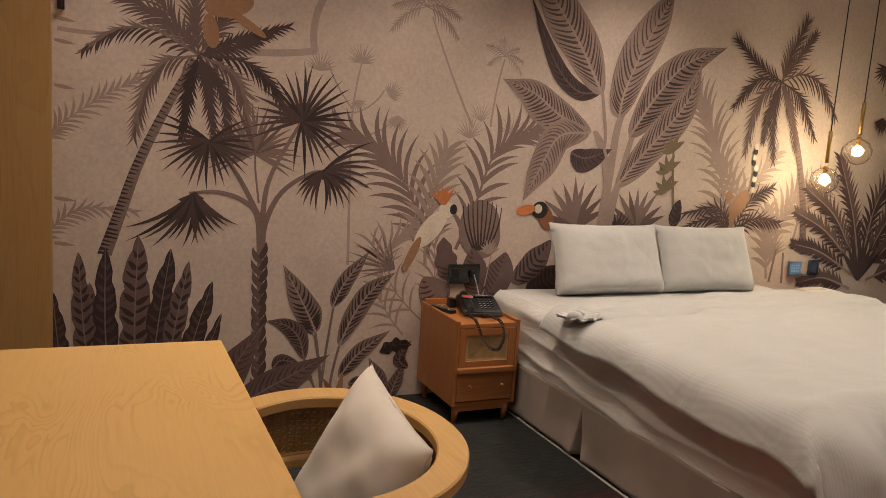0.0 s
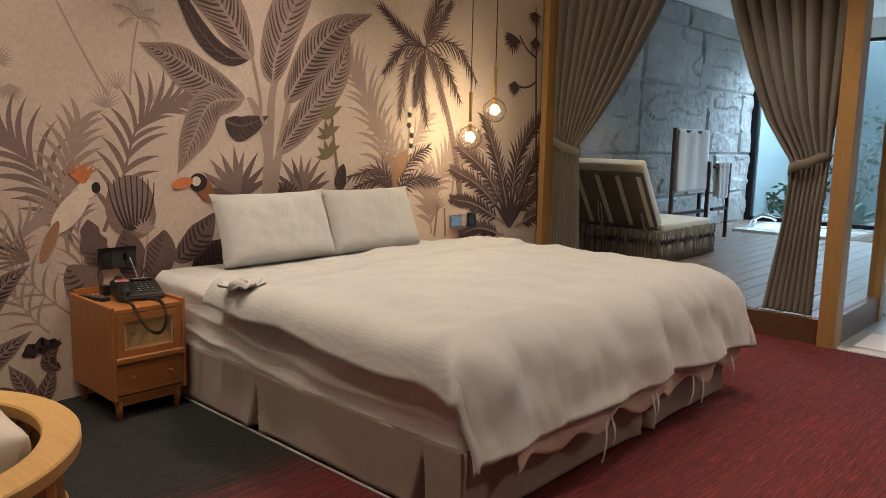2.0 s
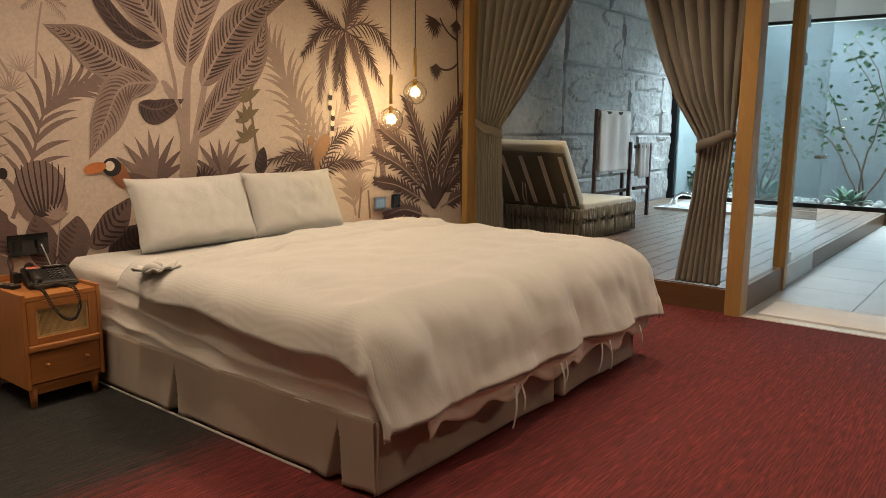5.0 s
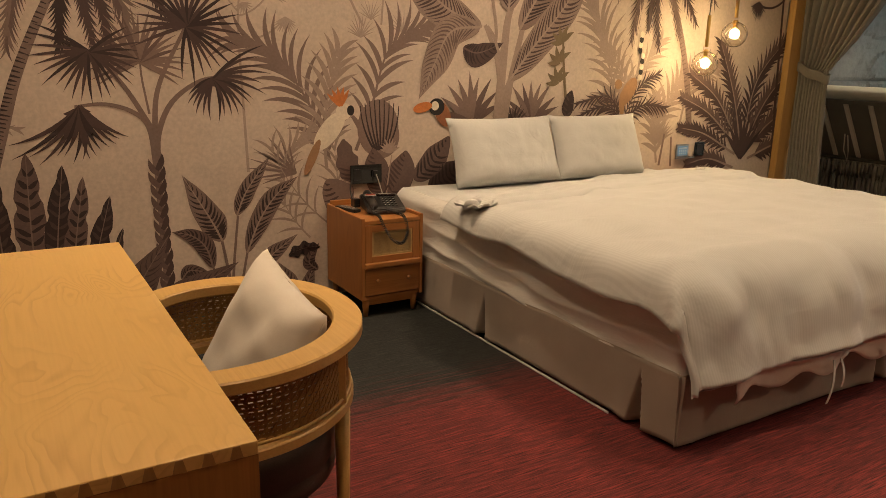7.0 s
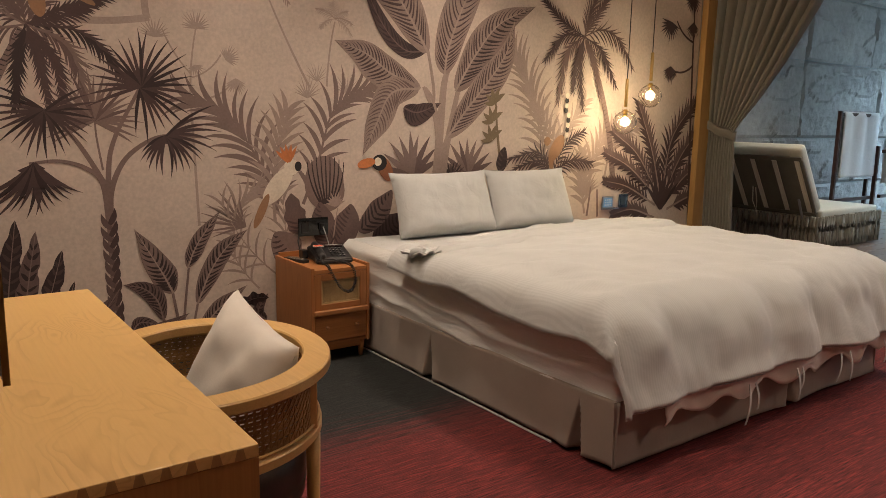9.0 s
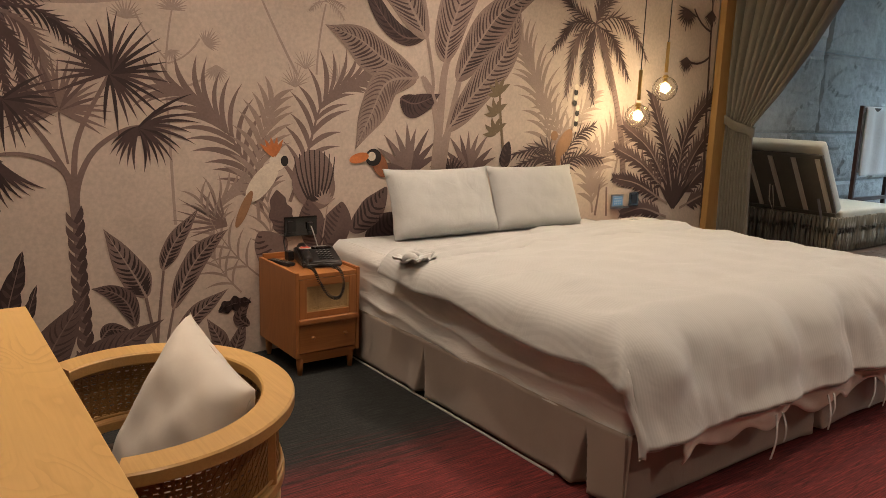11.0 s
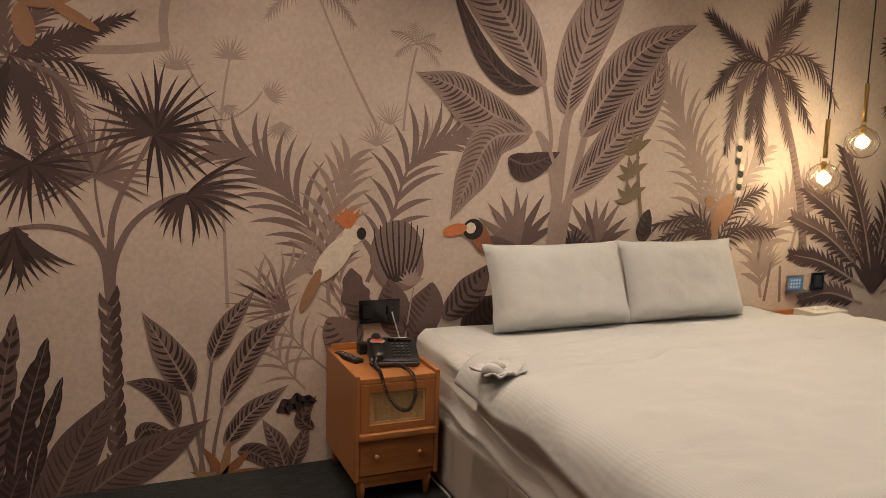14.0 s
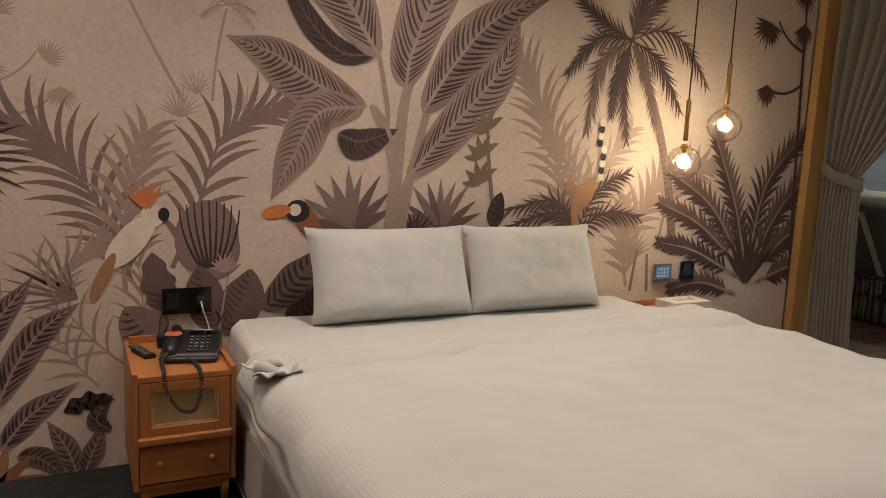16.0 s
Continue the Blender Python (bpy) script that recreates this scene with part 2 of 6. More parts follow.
def carpet_material():
    """Loop-pile carpet: charcoal by the bed head, red beyond, with a streaked fade between."""
    m = mat("carpet", (0.1, 0.02, 0.02), 0.95)
    streak = noise_tex(m, coords(m, (1.3, 45, 1)), 1.0, 3, 0.6)
    streak2 = noise_tex(m, coords(m, (9, 150, 1)), 1.0, 3, 0.75)
    tile = nd(m, "ShaderNodeTexBrick", Scale=1.0, Mortar_Size=0.0, Brick_Width=0.5, Row_Height=0.5)
    tile.offset = 0.0
    tile.inputs["Color1"].default_value = (0.3, 0.3, 0.3, 1)
    tile.inputs["Color2"].default_value = (0.7, 0.7, 0.7, 1)
    wire(m, coords(m), tile.inputs["Vector"])
    grey = ramp(m, streak2, [(0.32, (0.004, 0.005, 0.005)), (0.5, (0.012, 0.014, 0.014)), (0.7, (0.034, 0.037, 0.034))])
    red = ramp(m, streak2, [(0.32, (0.018, 0.005, 0.006)), (0.48, (0.12, 0.016, 0.016)), (0.66, (0.27, 0.036, 0.034))])
    red = mixc(m, ramp(m, streak, [(0.38, (0.55, 0.55, 0.55)), (0.62, (0, 0, 0))]), red, (0.075, 0.013, 0.015))
    red = mixc(m, 0.14, red, tile.outputs["Color"], "OVERLAY")
    c = nd(m, "ShaderNodeTexCoord")
    sep = nd(m, "ShaderNodeSeparateXYZ")
    wire(m, c.outputs["Object"], sep.inputs[0])
    add = m.node_tree.nodes.new("ShaderNodeMath")
    add.operation = "MULTIPLY_ADD"
    add.inputs[1].default_value, add.inputs[2].default_value = 0.9, -0.45
    wire(m, streak, add.inputs[0])
    tot = m.node_tree.nodes.new("ShaderNodeMath")
    tot.operation = "ADD"
    wire(m, sep.outputs[1], tot.inputs[0])
    wire(m, add.outputs[0], tot.inputs[1])
    rng = nd(m, "ShaderNodeMapRange")
    rng.inputs[1].default_value, rng.inputs[2].default_value = -1.56, -1.22
    wire(m, tot.outputs[0], rng.inputs[0])
    wire(m, mixc(m, rng.outputs[0], red, grey), bsdf(m).inputs["Base Color"])
    bump(m, streak2, 0.5, 0.004)
    return m


M_CARPET = carpet_material()


def stone_material():
    m = mat("split_stone", (0.3, 0.3, 0.29), 0.9)
    v = coords(m)
    big = noise_tex(m, v, 1.7, 5, 0.6)
    fine = noise_tex(m, v, 22, 5, 0.65)
    oi = nd(m, "ShaderNodeObjectInfo")
    c = ramp(m, big, [(0.3, (0.21, 0.208, 0.203)), (0.52, (0.30, 0.298, 0.29)), (0.72, (0.40, 0.395, 0.38))])
    c = mixc(m, 0.35, c, ramp(m, fine, [(0.3, (0.20, 0.20, 0.195)), (0.65, (0.40, 0.39, 0.37))]))
    c = mixc(m, 0.18, c, ramp(m, oi.outputs["Random"], [(0.0, (0.18, 0.18, 0.18)), (1.0, (0.42, 0.40, 0.37))]))
    wire(m, c, bsdf(m).inputs["Base Color"])
    bump(m, fine, 0.55, 0.016)
    return m


M_STONE = stone_material()

M_PALE_BLUE = mottled("pale_garden_paint", (0.33, 0.41, 0.42), (0.41, 0.48, 0.49), 0.8, 2, 60, 0.2)


def plank_material():
    m = wood("deck_plank_tile", (0.10, 0.058, 0.038), (0.18, 0.115, 0.078), 0.38, 0)
    old = bsdf(m).inputs["Base Color"].links[0].from_socket
    oi = nd(m, "ShaderNodeObjectInfo")
    wire(m, mixc(m, 0.35, old, ramp(m, oi.outputs["Random"], [(0.0, (0.09, 0.055, 0.038)), (1.0, (0.22, 0.145, 0.10))])), bsdf(m).inputs["Base Color"])
    return m


M_PLANK = plank_material()

crumple(M_LIN, 9.0, 0.3, 0.012)
crumple(M_SHEET, 7.0, 0.35, 0.014, (1, 0.5, 1.6))
crumple(M_SKIRT, 6.0, 0.25, 0.01, (1, 1, 0.5))
crumple(M_TOWEL, 16.0, 0.3, 0.008)
crumple(M_CUSH, 10.0, 0.2, 0.008)

# ---- building helpers ----


def link_mesh(name, bm, material, smooth=False):
    me = bpy.data.meshes.new(name)
    bmesh.ops.recalc_face_normals(bm, faces=bm.faces)
    bm.to_mesh(me)
    bm.free()
    for m in material if isinstance(material, (list, tuple)) else [material]:
        me.materials.append(m)
    if smooth:
        for p in me.polygons:
            p.use_smooth = True
    return new(name, me)


def part(name, bm, material, parent, label="", smooth=False):
    ob = link_mesh(name, bm, material, smooth)
    ob.parent = parent
    return tagged(ob, label)


def thing(name, label, category, at=(0, 0, 0), turn=0, group=""):
    ob = new(name)
    ob.empty_display_size = 0.1
    ob.matrix_world = pose(*at, 0, 0, turn)
    return tagged(ob, label, category, group)


def setting(name, bm, material, label, category, smooth=False):
    return tagged(link_mesh(name, bm, material, smooth), label, category, kind="structure")


def box(x0, x1, y0, y1, z0, z1, bevel=0.0, seg=2, bm=None):
    b = bm or bmesh.new()
    r = bmesh.ops.create_cube(b, size=1.0, matrix=Matrix.LocRotScale(((x0 + x1) / 2, (y0 + y1) / 2, (z0 + z1) / 2), None, (x1 - x0, y1 - y0, z1 - z0)))
    if bevel:
        es = list({e for v in r["verts"] for e in v.link_edges})
        bmesh.ops.bevel(b, geom=es, offset=bevel, segments=seg, affect="EDGES", profile=0.6)
    return b


def cyl(r0, r1, z0, z1, x=0, y=0, seg=20, bm=None, m=None):
    b = bm or bmesh.new()
    mm = Matrix.Translation((x, y, (z0 + z1) / 2))
    bmesh.ops.create_cone(b, cap_ends=True, segments=seg, radius1=r0, radius2=r1, depth=z1 - z0, matrix=(m or Matrix()) @ mm)
    return b


def tube(pts, r, seg=8, bm=None, closed=False):
    """A round bar along points; r may be a list."""
    b = bm or bmesh.new()
    pts = [Vector(p) for p in pts]
    n = len(pts)
    rings = []
    up = Vector((0, 0, 1))
    for i, p in enumerate(pts):
        a, c = pts[(i - 1) % n if closed else max(i - 1, 0)], pts[(i + 1) % n if closed else min(i + 1, n - 1)]
        t = (c - a).normalized()
        s = t.cross(up)
        if s.length < 1e-3:
            s = t.cross(Vector((1, 0, 0)))
        s.normalize()
        u = s.cross(t)
        rr = r[i] if isinstance(r, (list, tuple)) else r
        rings.append([b.verts.new(p + (s * math.cos(2 * math.pi * k / seg) + u * math.sin(2 * math.pi * k / seg)) * rr) for k in range(seg)])
    for i in range(n if closed else n - 1):
        A, B = rings[i], rings[(i + 1) % n]
        for k in range(seg):
            b.faces.new((A[k], A[(k + 1) % seg], B[(k + 1) % seg], B[k]))
    if not closed:
        b.faces.new(rings[0][::-1])
        b.faces.new(rings[-1])
    return b


def sheet(fn, nu, nv, bm=None):
    """A grid of nu by nv cells; fn(u, v) gives the place."""
    b = bm or bmesh.new()
    vs = [[b.verts.new(fn(i / nu, j / nv)) for j in range(nv + 1)] for i in range(nu + 1)]
    for i in range(nu):
        for j in range(nv):
            b.faces.new((vs[i][j], vs[i + 1][j], vs[i + 1][j + 1], vs[i][j + 1]))
    return b


def thick(ob, t, offset=0.0):
    s = ob.modifiers.new("thickness", "SOLIDIFY")
    s.thickness, s.offset = t, offset
    return ob


def wob(x, y=0.0, z=0.0, s=1.0):
    return noise.noise(Vector((x * s, y * s, z * s)))


def sstep(a, b, x):
    t = min(1, max(0, (x - a) / (b - a)))
    return t * t * (3 - 2 * t)


# ---- setting: bedroom ----
XO = 3.40          # plane of the curtained opening
XL, YB = -2.75, -6.4
DECK = 0.165
XW = 9.7           # garden window
YS = 0.72          # face of the stone wall

setting("floor", box(XL - 0.2, XO, YB - 0.2, 0.2, -0.2, 0.0), M_CARPET, "streaked carpet, charcoal by the bed and red beyond", "carpet")
setting("wall_north", box(XL - 0.2, XO - 0.06, 0.006, 0.2, 0.0, H_CEIL), M_PAPER, "wall papered with a taupe jungle mural", "wall")
setting("wall_west", box(XL - 0.2, XL, YB, 0.0, 0.0, H_CEIL), M_WALLP, "plain warm plaster wall", "wall")
setting("wall_south", box(XL - 0.2, XO + 0.2, YB - 0.2, YB, 0.0, H_CEIL), M_WALLP, "plain warm plaster wall", "wall")
setting("wall_east", box(XO, XO + 0.15, YB, -3.5, 0.0, H_CEIL), M_WALLP, "plain warm plaster wall beside the wet room entrance", "wall")
setting("ceiling", box(XL - 0.2, XO + 0.2, YB - 0.2, 0.2, H_CEIL, H_CEIL + 0.2), M_WHITE, "white painted bedroom ceiling", "ceiling")
setting("lintel", box(XO + 0.003, XO + 0.147, -3.5, YS, 2.45, H_CEIL), M_WALLP, "plaster lintel over the curtained opening", "wall")

# ---- setting: deck and wet room ----
Y_GL = -2.30       # glass line between deck and wet room
deck = setting("deck_floor", box(XO + 0.03, XW, Y_GL + 0.02, YS + 0.1, -0.15, DECK - 0.006), M_GROUT, "raised deck of dark wood-look planks with pale joints", "floor")
setting("deck_riser", box(XO, XO + 0.03, -2.235, 0.0, 0.0, DECK - 0.004), M_RISER, "dark wood riser of the deck step", "step")
setting("deck_riser_side", box(3.5, XW, Y_GL - 0.005, Y_GL + 0.02, 0.0, DECK - 0.004), M_RISER, "dark wood riser along the wet room floor", "step")
wet = setting("wet_floor", box(XO, XW, -5.2, Y_GL + 0.02, -0.15, -0.004), M_GROUT, "pale grey tiled wet room floor", "floor")
setting("wall_stone_core", box(XO - 0.05, XW + 1.5, YS, YS + 0.25, 0.0, 3.3), M_CONC, "backing of the rough stone wall", "wall")
setting("wall_wet_south", box(XO, XW + 0.2, -5.4, -5.2, 0.0, 3.0), M_WHITE, "white wet room wall", "wall")
setting("wet_ceiling", box(XO + 0.15, XW + 0.1, -5.4, YS + 0.25, 3.0, 3.2), M_WHITE, "white painted deck ceiling", "ceiling")
setting("window_header", box(XW, XW + 0.12, -5.2, YS, 2.74, 3.0), M_WHITE, "plain header over the garden window", "wall")

# posts of the opening
setting("post_1", box(XO - 0.055, XO + 0.09, -0.055, 0.0, 0.0, 2.75, 0.004), M_OAK, "golden oak post beside the mural", "post")
setting("post_2", box(XO - 0.06, XO + 0.09, -2.345, -2.24, 0.0, 2.75, 0.004), M_OAK, "golden oak post of the glass partition", "post")
setting("post_3", box(4.42, 4.50, -2.35, -2.25, 0.0, 2.75, 0.004), M_OAK, "oak door post of the glass partition", "post")
setting("partition_sill", box(XO + 0.09, 4.42, -2.335, -2.255, 0.0, 0.19, 0.004), M_RISER, "brown sill under the fixed glass", "trim")
setting("post_wall", box(XO + 0.001, XO + 0.09, 0.0, YS, 0.0, 2.75), M_WALLP, "return wall behind the curtain", "wall")
win = setting("window_1", box(4.09 - 0.63, 4.42, -2.305, -2.295, 0.19, 2.75), M_GLASS, "fixed clear glass pane in oak frame", "window")
win.visible_shadow = False

# ---- bed ----
BX0, BX1, BY1 = 0.0, 1.98, -2.15


def build_bed():
    bed = thing("bed", "king bed with greige pleated skirt and white mattress", "bed", (BX0, 0, 0))
    w, l = BX1 - BX0, -BY1
    part("base", box(0.03, w - 0.03, -l + 0.03, -0.06, 0.05, 0.27), M_SKIRT, bed)

    # mattress with a loosely tucked sheet: rounded box with sagging folds on the sides
    def side(u, v):
        # u runs round the three open sides, v from the bottom up and over the edge
        per = [(0.0, -0.06), (0.0, -l), (w, -l), (w, -0.06)]
        s = u * (2 * (l - 0.06) + w)
        if s < l - 0.06:
            p = Vector((0, -0.06 - s, 0)); n = Vector((-1, 0, 0))
        elif s < l - 0.06 + w:
            p = Vector((s - (l - 0.06), -l, 0)); n = Vector((0, -1, 0))
        else:
            p = Vector((w, -l + (s - (l - 0.06) - w), 0)); n = Vector((1, 0, 0))
        z = 0.25 + 0.335 * v
        sag = v * 21 + 4.5 * wob(s * 1.1, 2.0) + s * 3.4 + 1.6 * wob(s * 3.2, v * 1.5, 5.0)
        fold = 0.024 * (1 - abs(math.sin(sag * 0.5)) ** 0.7 * 1.3) * (1 - v) ** 0.6 * (0.65 + 0.7 * wob(s * 2.1, v * 2, 7.3)) + 0.008 * wob(s * 5, v * 4, 1.7)
        rnd = 0.05 * max(0, (v - 0.8) / 0.2) ** 2
        off = 0.008 + fold * min(1, v * 6 + 0.3) - rnd
        return p + n * off + Vector((0, 0, z))

    part("sheet_sides", sheet(side, 260, 44), M_SHEET, bed, "loosely tucked cream sheet with sagging folds", True)
    top = sheet(lambda u, v: Vector((0.035 + (w - 0.07) * u, -0.06 - (l - 0.1) * v, 0.582 + 0.004 * wob(u * 8, v * 8))), 30, 30)
    part("mattress_top", top, M_LIN, bed, "", True)

    # skirt: straight runs with box pleats
    def skirt_run(ax, a, b, c, out, pleats):
        def fn(u, v):
            s = a + (b - a) * u
            d = 0.0
            for q in pleats:
                k = abs(s - q)
                half = 0.001 + 0.038 * max(0, 0.8 - v) / 0.8
                d -= 0.08 * max(0, 1 - k / half) ** 0.7 * min(1, max(0, 0.8 - v) * 5)
                d += 0.014 * math.exp(-((k - 0.05) / 0.05) ** 2) * (1 - v) ** 1.5
            flare = 0.016 * (1 - v) * (0.7 + 0.5 * wob(s * 2.3, 3.1))
            o = out * (0.012 + flare + d + 0.003 * wob(s * 9, v * 2))
            z = 0.018 + 0.015 * max(0, wob(s * 3, 8.0)) + 0.255 * v
            return Vector((c + o, s, z)) if ax == "y" else Vector((s, c + o, z))
        return sheet(fn, 420, 14)

    thick(part("skirt_left", skirt_run("y", -0.08, -l - 0.03, 0.0, -1, (-0.98, -1.98)), M_SKIRT, bed, "", True), 0.004)
    thick(part("skirt_right", skirt_run("y", -0.08, -l - 0.03, w, 1, (-0.75, -1.5)), M_SKIRT, bed, "", True), 0.004)
    thick(part("skirt_foot", skirt_run("x", -0.03, w + 0.03, -l, -1, (1.18,)), M_SKIRT, bed, "", True), 0.004)
    white = box(-0.030, -0.024, -1.85, -0.1, 0.002, 0.011, 0.002)
    part("base_hem", white, M_LIN, bed, "white lining edge below the skirt")
    return bed


build_bed()


def build_pillow(x, y, z, w, h, turn, lean, label):
    def shape(side):
        def fn(u, v):
            a, b = 2 * u - 1, 2 * v - 1
            # corners reach out, sides draw in
            pin = 1 - 0.055 * (1 - abs(b) ** 2) * abs(a) ** 3
            pin2 = 1 - (0.06 if b > 0 else 0.0) * (1 - abs(a) ** 2.5) * abs(b) ** 3
            px, pz = a * w / 2 * pin, b * h / 2 * pin2
            full = max(0, (1 - a ** 4) * (1 - abs(b) ** (3.5 if b > 0 else 9))) ** 0.55
            full *= 1 - 0.3 * b
            t = 0.085 * full + 0.006 * wob(a * 3 + x * 7, b * 3, side) * full + 0.004 * math.sin(9 * a + 5 * b * b) * (1 - full) + 0.004 * math.exp(-(wob(a * 2 + x, b * 1.6, 9.0) / 0.07) ** 2) * full
            return Vector((px, side * t, pz + h / 2))
        return fn
    bm = sheet(shape(1), 36, 24)
    sheet(shape(-1), 36, 24, bm)
    bmesh.ops.remove_doubles(bm, verts=bm.verts, dist=0.0008)
    ob = link_mesh("pillow", bm, M_LIN, True)
    ob.matrix_world = pose(x, y, z, lean, 0, turn)
    return tagged(ob, label, "pillow", "pillows on the bed")


build_pillow(0.655, -0.235, 0.585, 0.745, 0.405, 1, -20, "plump white pillow propped against the mural")
build_pillow(1.365, -0.235, 0.585, 0.70, 0.405, -1, -20, "plump white pillow propped beside its twin")


def duvet_height(x, y):
    z = 0.622 + 0.012 * wob(x * 1.7, y * 1.3, 2.0) + 0.006 * wob(x * 5, y * 2.5, 5.0)
    z += 0.032 * math.exp(-((x - 1.15) / 0.8) ** 2) * math.exp(-((y + 1.4) / 0.6) ** 2)
    return z


def build_duvet():
    duvet = thing("duvet", "rumpled white striped duvet with its corner twisted in a knot", "duvet", (0, 0, 0))
    # the cloth is laid out flat as (a, b) and bent down where it leaves the mattress
    w, l = BX1, -BY1

    def fn(u, v):
        b0 = -0.60 - 0.03 * math.sin(u * 9) - 0.11 * (1 - u) ** 2
        b = b0 + (-2.485 - b0) * v
        left = -0.125 - 0.075 * v - 0.008 * math.sin(v * 14) - 0.006 * wob(v * 9, 2.0)
        right = 2.36 + 0.06 * math.sin(v * 7)
        a = left + (right - left) * u
        x, y = a, b
        z = duvet_height(a, b)
        drop_l = max(0, 0.02 - a)
        drop_r = max(0, a - (w - 0.03))
        drop_f = max(0, -(l - 0.12) - b)

        def bend(d, r=0.10):
            if d <= 0:
                return 0.0, 0.0
            t = min(d / r, 1.25)
            hx, hz = r * math.sin(t), r * (1 - math.cos(t))
            if d > r * 1.25:
                e = d - r * 1.25
                hx += e * 0.315
                hz += e * 0.95
            return hx, hz
        hl, zl = bend(drop_l)
        hr, zr = bend(drop_r)
        hf, zf = bend(drop_f, 0.2)
        if drop_l > 0:
            x = 0.02 - hl
        if drop_r > 0:
            x = (w - 0.03) + hr
        if drop_f > 0:
            y = -(l - 0.12) - hf
        both = min(drop_f, max(drop_l, drop_r))
        z -= max(zf, zl, zr) + 0.06 * both
        # hanging folds
        if drop_f > 0:
            k = min(1, drop_f / 0.25)
            y -= k * (0.018 * math.sin(a * 13 + 2.5 * wob(a * 2, 1.0)) + 0.024 * wob(a * 6, drop_f * 5, 4.0) + 0.012 * wob(a * 15, drop_f * 9, 6.0))
            z += 0.03 * k * wob(a * 2.2, 9.1)
        if drop_r > 0:
            x += min(1, drop_r / 0.2) * 0.02 * math.sin(b * 11)
        if drop_l > 0:
            x -= min(1, drop_l / 0.1) * 0.008 * math.sin(b * 16)
        # long soft creases on the top
        flat = 1 - min(1, max(drop_l, drop_r, drop_f) / 0.1)
        z += flat * (0.012 * math.sin(7 * (b + 0.25 * a) + 3 * wob(a * 1.2, b * 1.2)) * wob(a * 1.1, b * 2, 3.3) + 0.020 * max(0, wob(a * 2.4, b * 7.5, 11.0)) + 0.010 * wob(a * 6 + b * 2, b * 5, 17.0) - 0.003 * math.exp(-(wob(a * 1.6 + b * 0.8, b * 2.2 - a, 21.0) / 0.09) ** 2))
        z += 0.0025 * math.exp(-(wob(a * 3.1 - b, b * 3.4, 31.0) / 0.1) ** 2)
        return Vector((x, y, z))

    body = part("cover", sheet(fn, 150, 150), M_DUVET, duvet, "", True)
    thick(body, 0.022, -1)

    part("piping", tube([fn(i / 160, 1.0) - Vector((0, 0.004, 0.004)) for i in range(161)], 0.003, 6), M_LIN, duvet, "", True)

    # turned-back flap across the bed by the pillows
    def flap(u, v):
        x = -0.05 + 2.09 * u
        back = -0.565 - 0.02 * math.sin(u * 9) - 0.24 * (1 - u) ** 2
        front = -0.955 - 0.05 * (1 - u) + 0.02 * math.sin(u * 7) + 0.012 * wob(x * 5, 2.0)
        y = back + (front - back) * v
        rise = math.sqrt(max(0.0, 1 - (1 - min(1, v / 0.12)) ** 2))
        puff = 0.044 + 0.012 * wob(x * 3.0, v * 2, 4.0) + 0.008 * wob(x * 4 + v * 3, v * 7, 2.0) + 0.004 * wob(x * 14, v * 9, 6.0)
        z = duvet_height(x, y) - 0.03 * (1 - rise) + puff * rise - 0.006 * v - 0.026 * max(0, (v - 0.8) / 0.2) ** 2
        return Vector((x, y, z - 0.5 * max(0, x - 1.93) - 0.6 * max(0, 0.03 - x)))
    thick(part("turned_flap", sheet(flap, 130, 30), M_DUVET, duvet, "", True), 0.010, -1)

    # knotted corner: a bunch of short fans of cloth
    KX, KY, KZ = -0.055, -0.92, 0.635
    rnd = random.Random(5)
    for k in range(7):
        ang = radians(-105 + k * 36)
        ln = 0.085 + 0.04 * rnd.random()
        d = Vector((math.cos(ang), math.sin(ang) * 0.75, 0.02 + 0.2 * rnd.random()))

        def petal(u, v, d=d, ln=ln, k=k):
            s = Vector((-d.y, d.x, 0.12))
            wd = 0.03 + 0.075 * math.sin(min(1.0, u * 1.05) * 2.3)
            p = Vector((KX, KY, KZ)) + d * ln * u + s * wd * (v - 0.5)
            p.z += 0.010 * math.sin(v * 7 + k) * u
            return p
        thick(part("knot_fold", sheet(petal, 8, 8), M_LIN, duvet, "", True), 0.006)
    part("knot", tube([(KX + 0.028 * math.cos(t), KY + 0.025 * math.sin(t), KZ + 0.012 + 0.012 * math.sin(2 * t)) for t in np.linspace(0, 5.6, 14)], 0.019), M_LIN, duvet, "", True)

    # inner lining that shows under the foot hem, with tie ribbons
    def lining(u, v):
        a = 0.12 + 1.85 * u
        y = -2.262 - 0.02 * math.sin(a * 13) - 0.012 * wob(a * 14, v * 3)
        z = 0.29 - v * (0.085 + 0.024 * math.sin(a * 21) + 0.03 * wob(a * 8, 3.0))
        return Vector((a, y, z))
    thick(part("hem_lining", sheet(lining, 120, 6), M_LINING, duvet, "ruffled cream lining under the hem", True), 0.004)
    for x, ln in ((0.62, 0.17), (0.66, 0.12), (0.98, 0.15), (1.02, 0.10), (1.36, 0.13), (1.44, 0.15), (1.78, 0.12)):
        pts = [(x + 0.03 * t * math.sin(x * 40), -2.305 - 0.012 * math.sin(t * 3), 0.262 - ln * t) for t in np.linspace(0, 1, 8)]
        bm = bmesh.new()
        for i in range(7):
            p, q = pts[i], pts[i + 1]
            hw = 0.006
            vs = [bm.verts.new((p[0] - hw, p[1], p[2])), bm.verts.new((p[0] + hw, p[1], p[2])), bm.verts.new((q[0] + hw, q[1], q[2])), bm.verts.new((q[0] - hw, q[1], q[2]))]
            bm.faces.new(vs)
        bmesh.ops.remove_doubles(bm, verts=bm.verts, dist=0.0005)
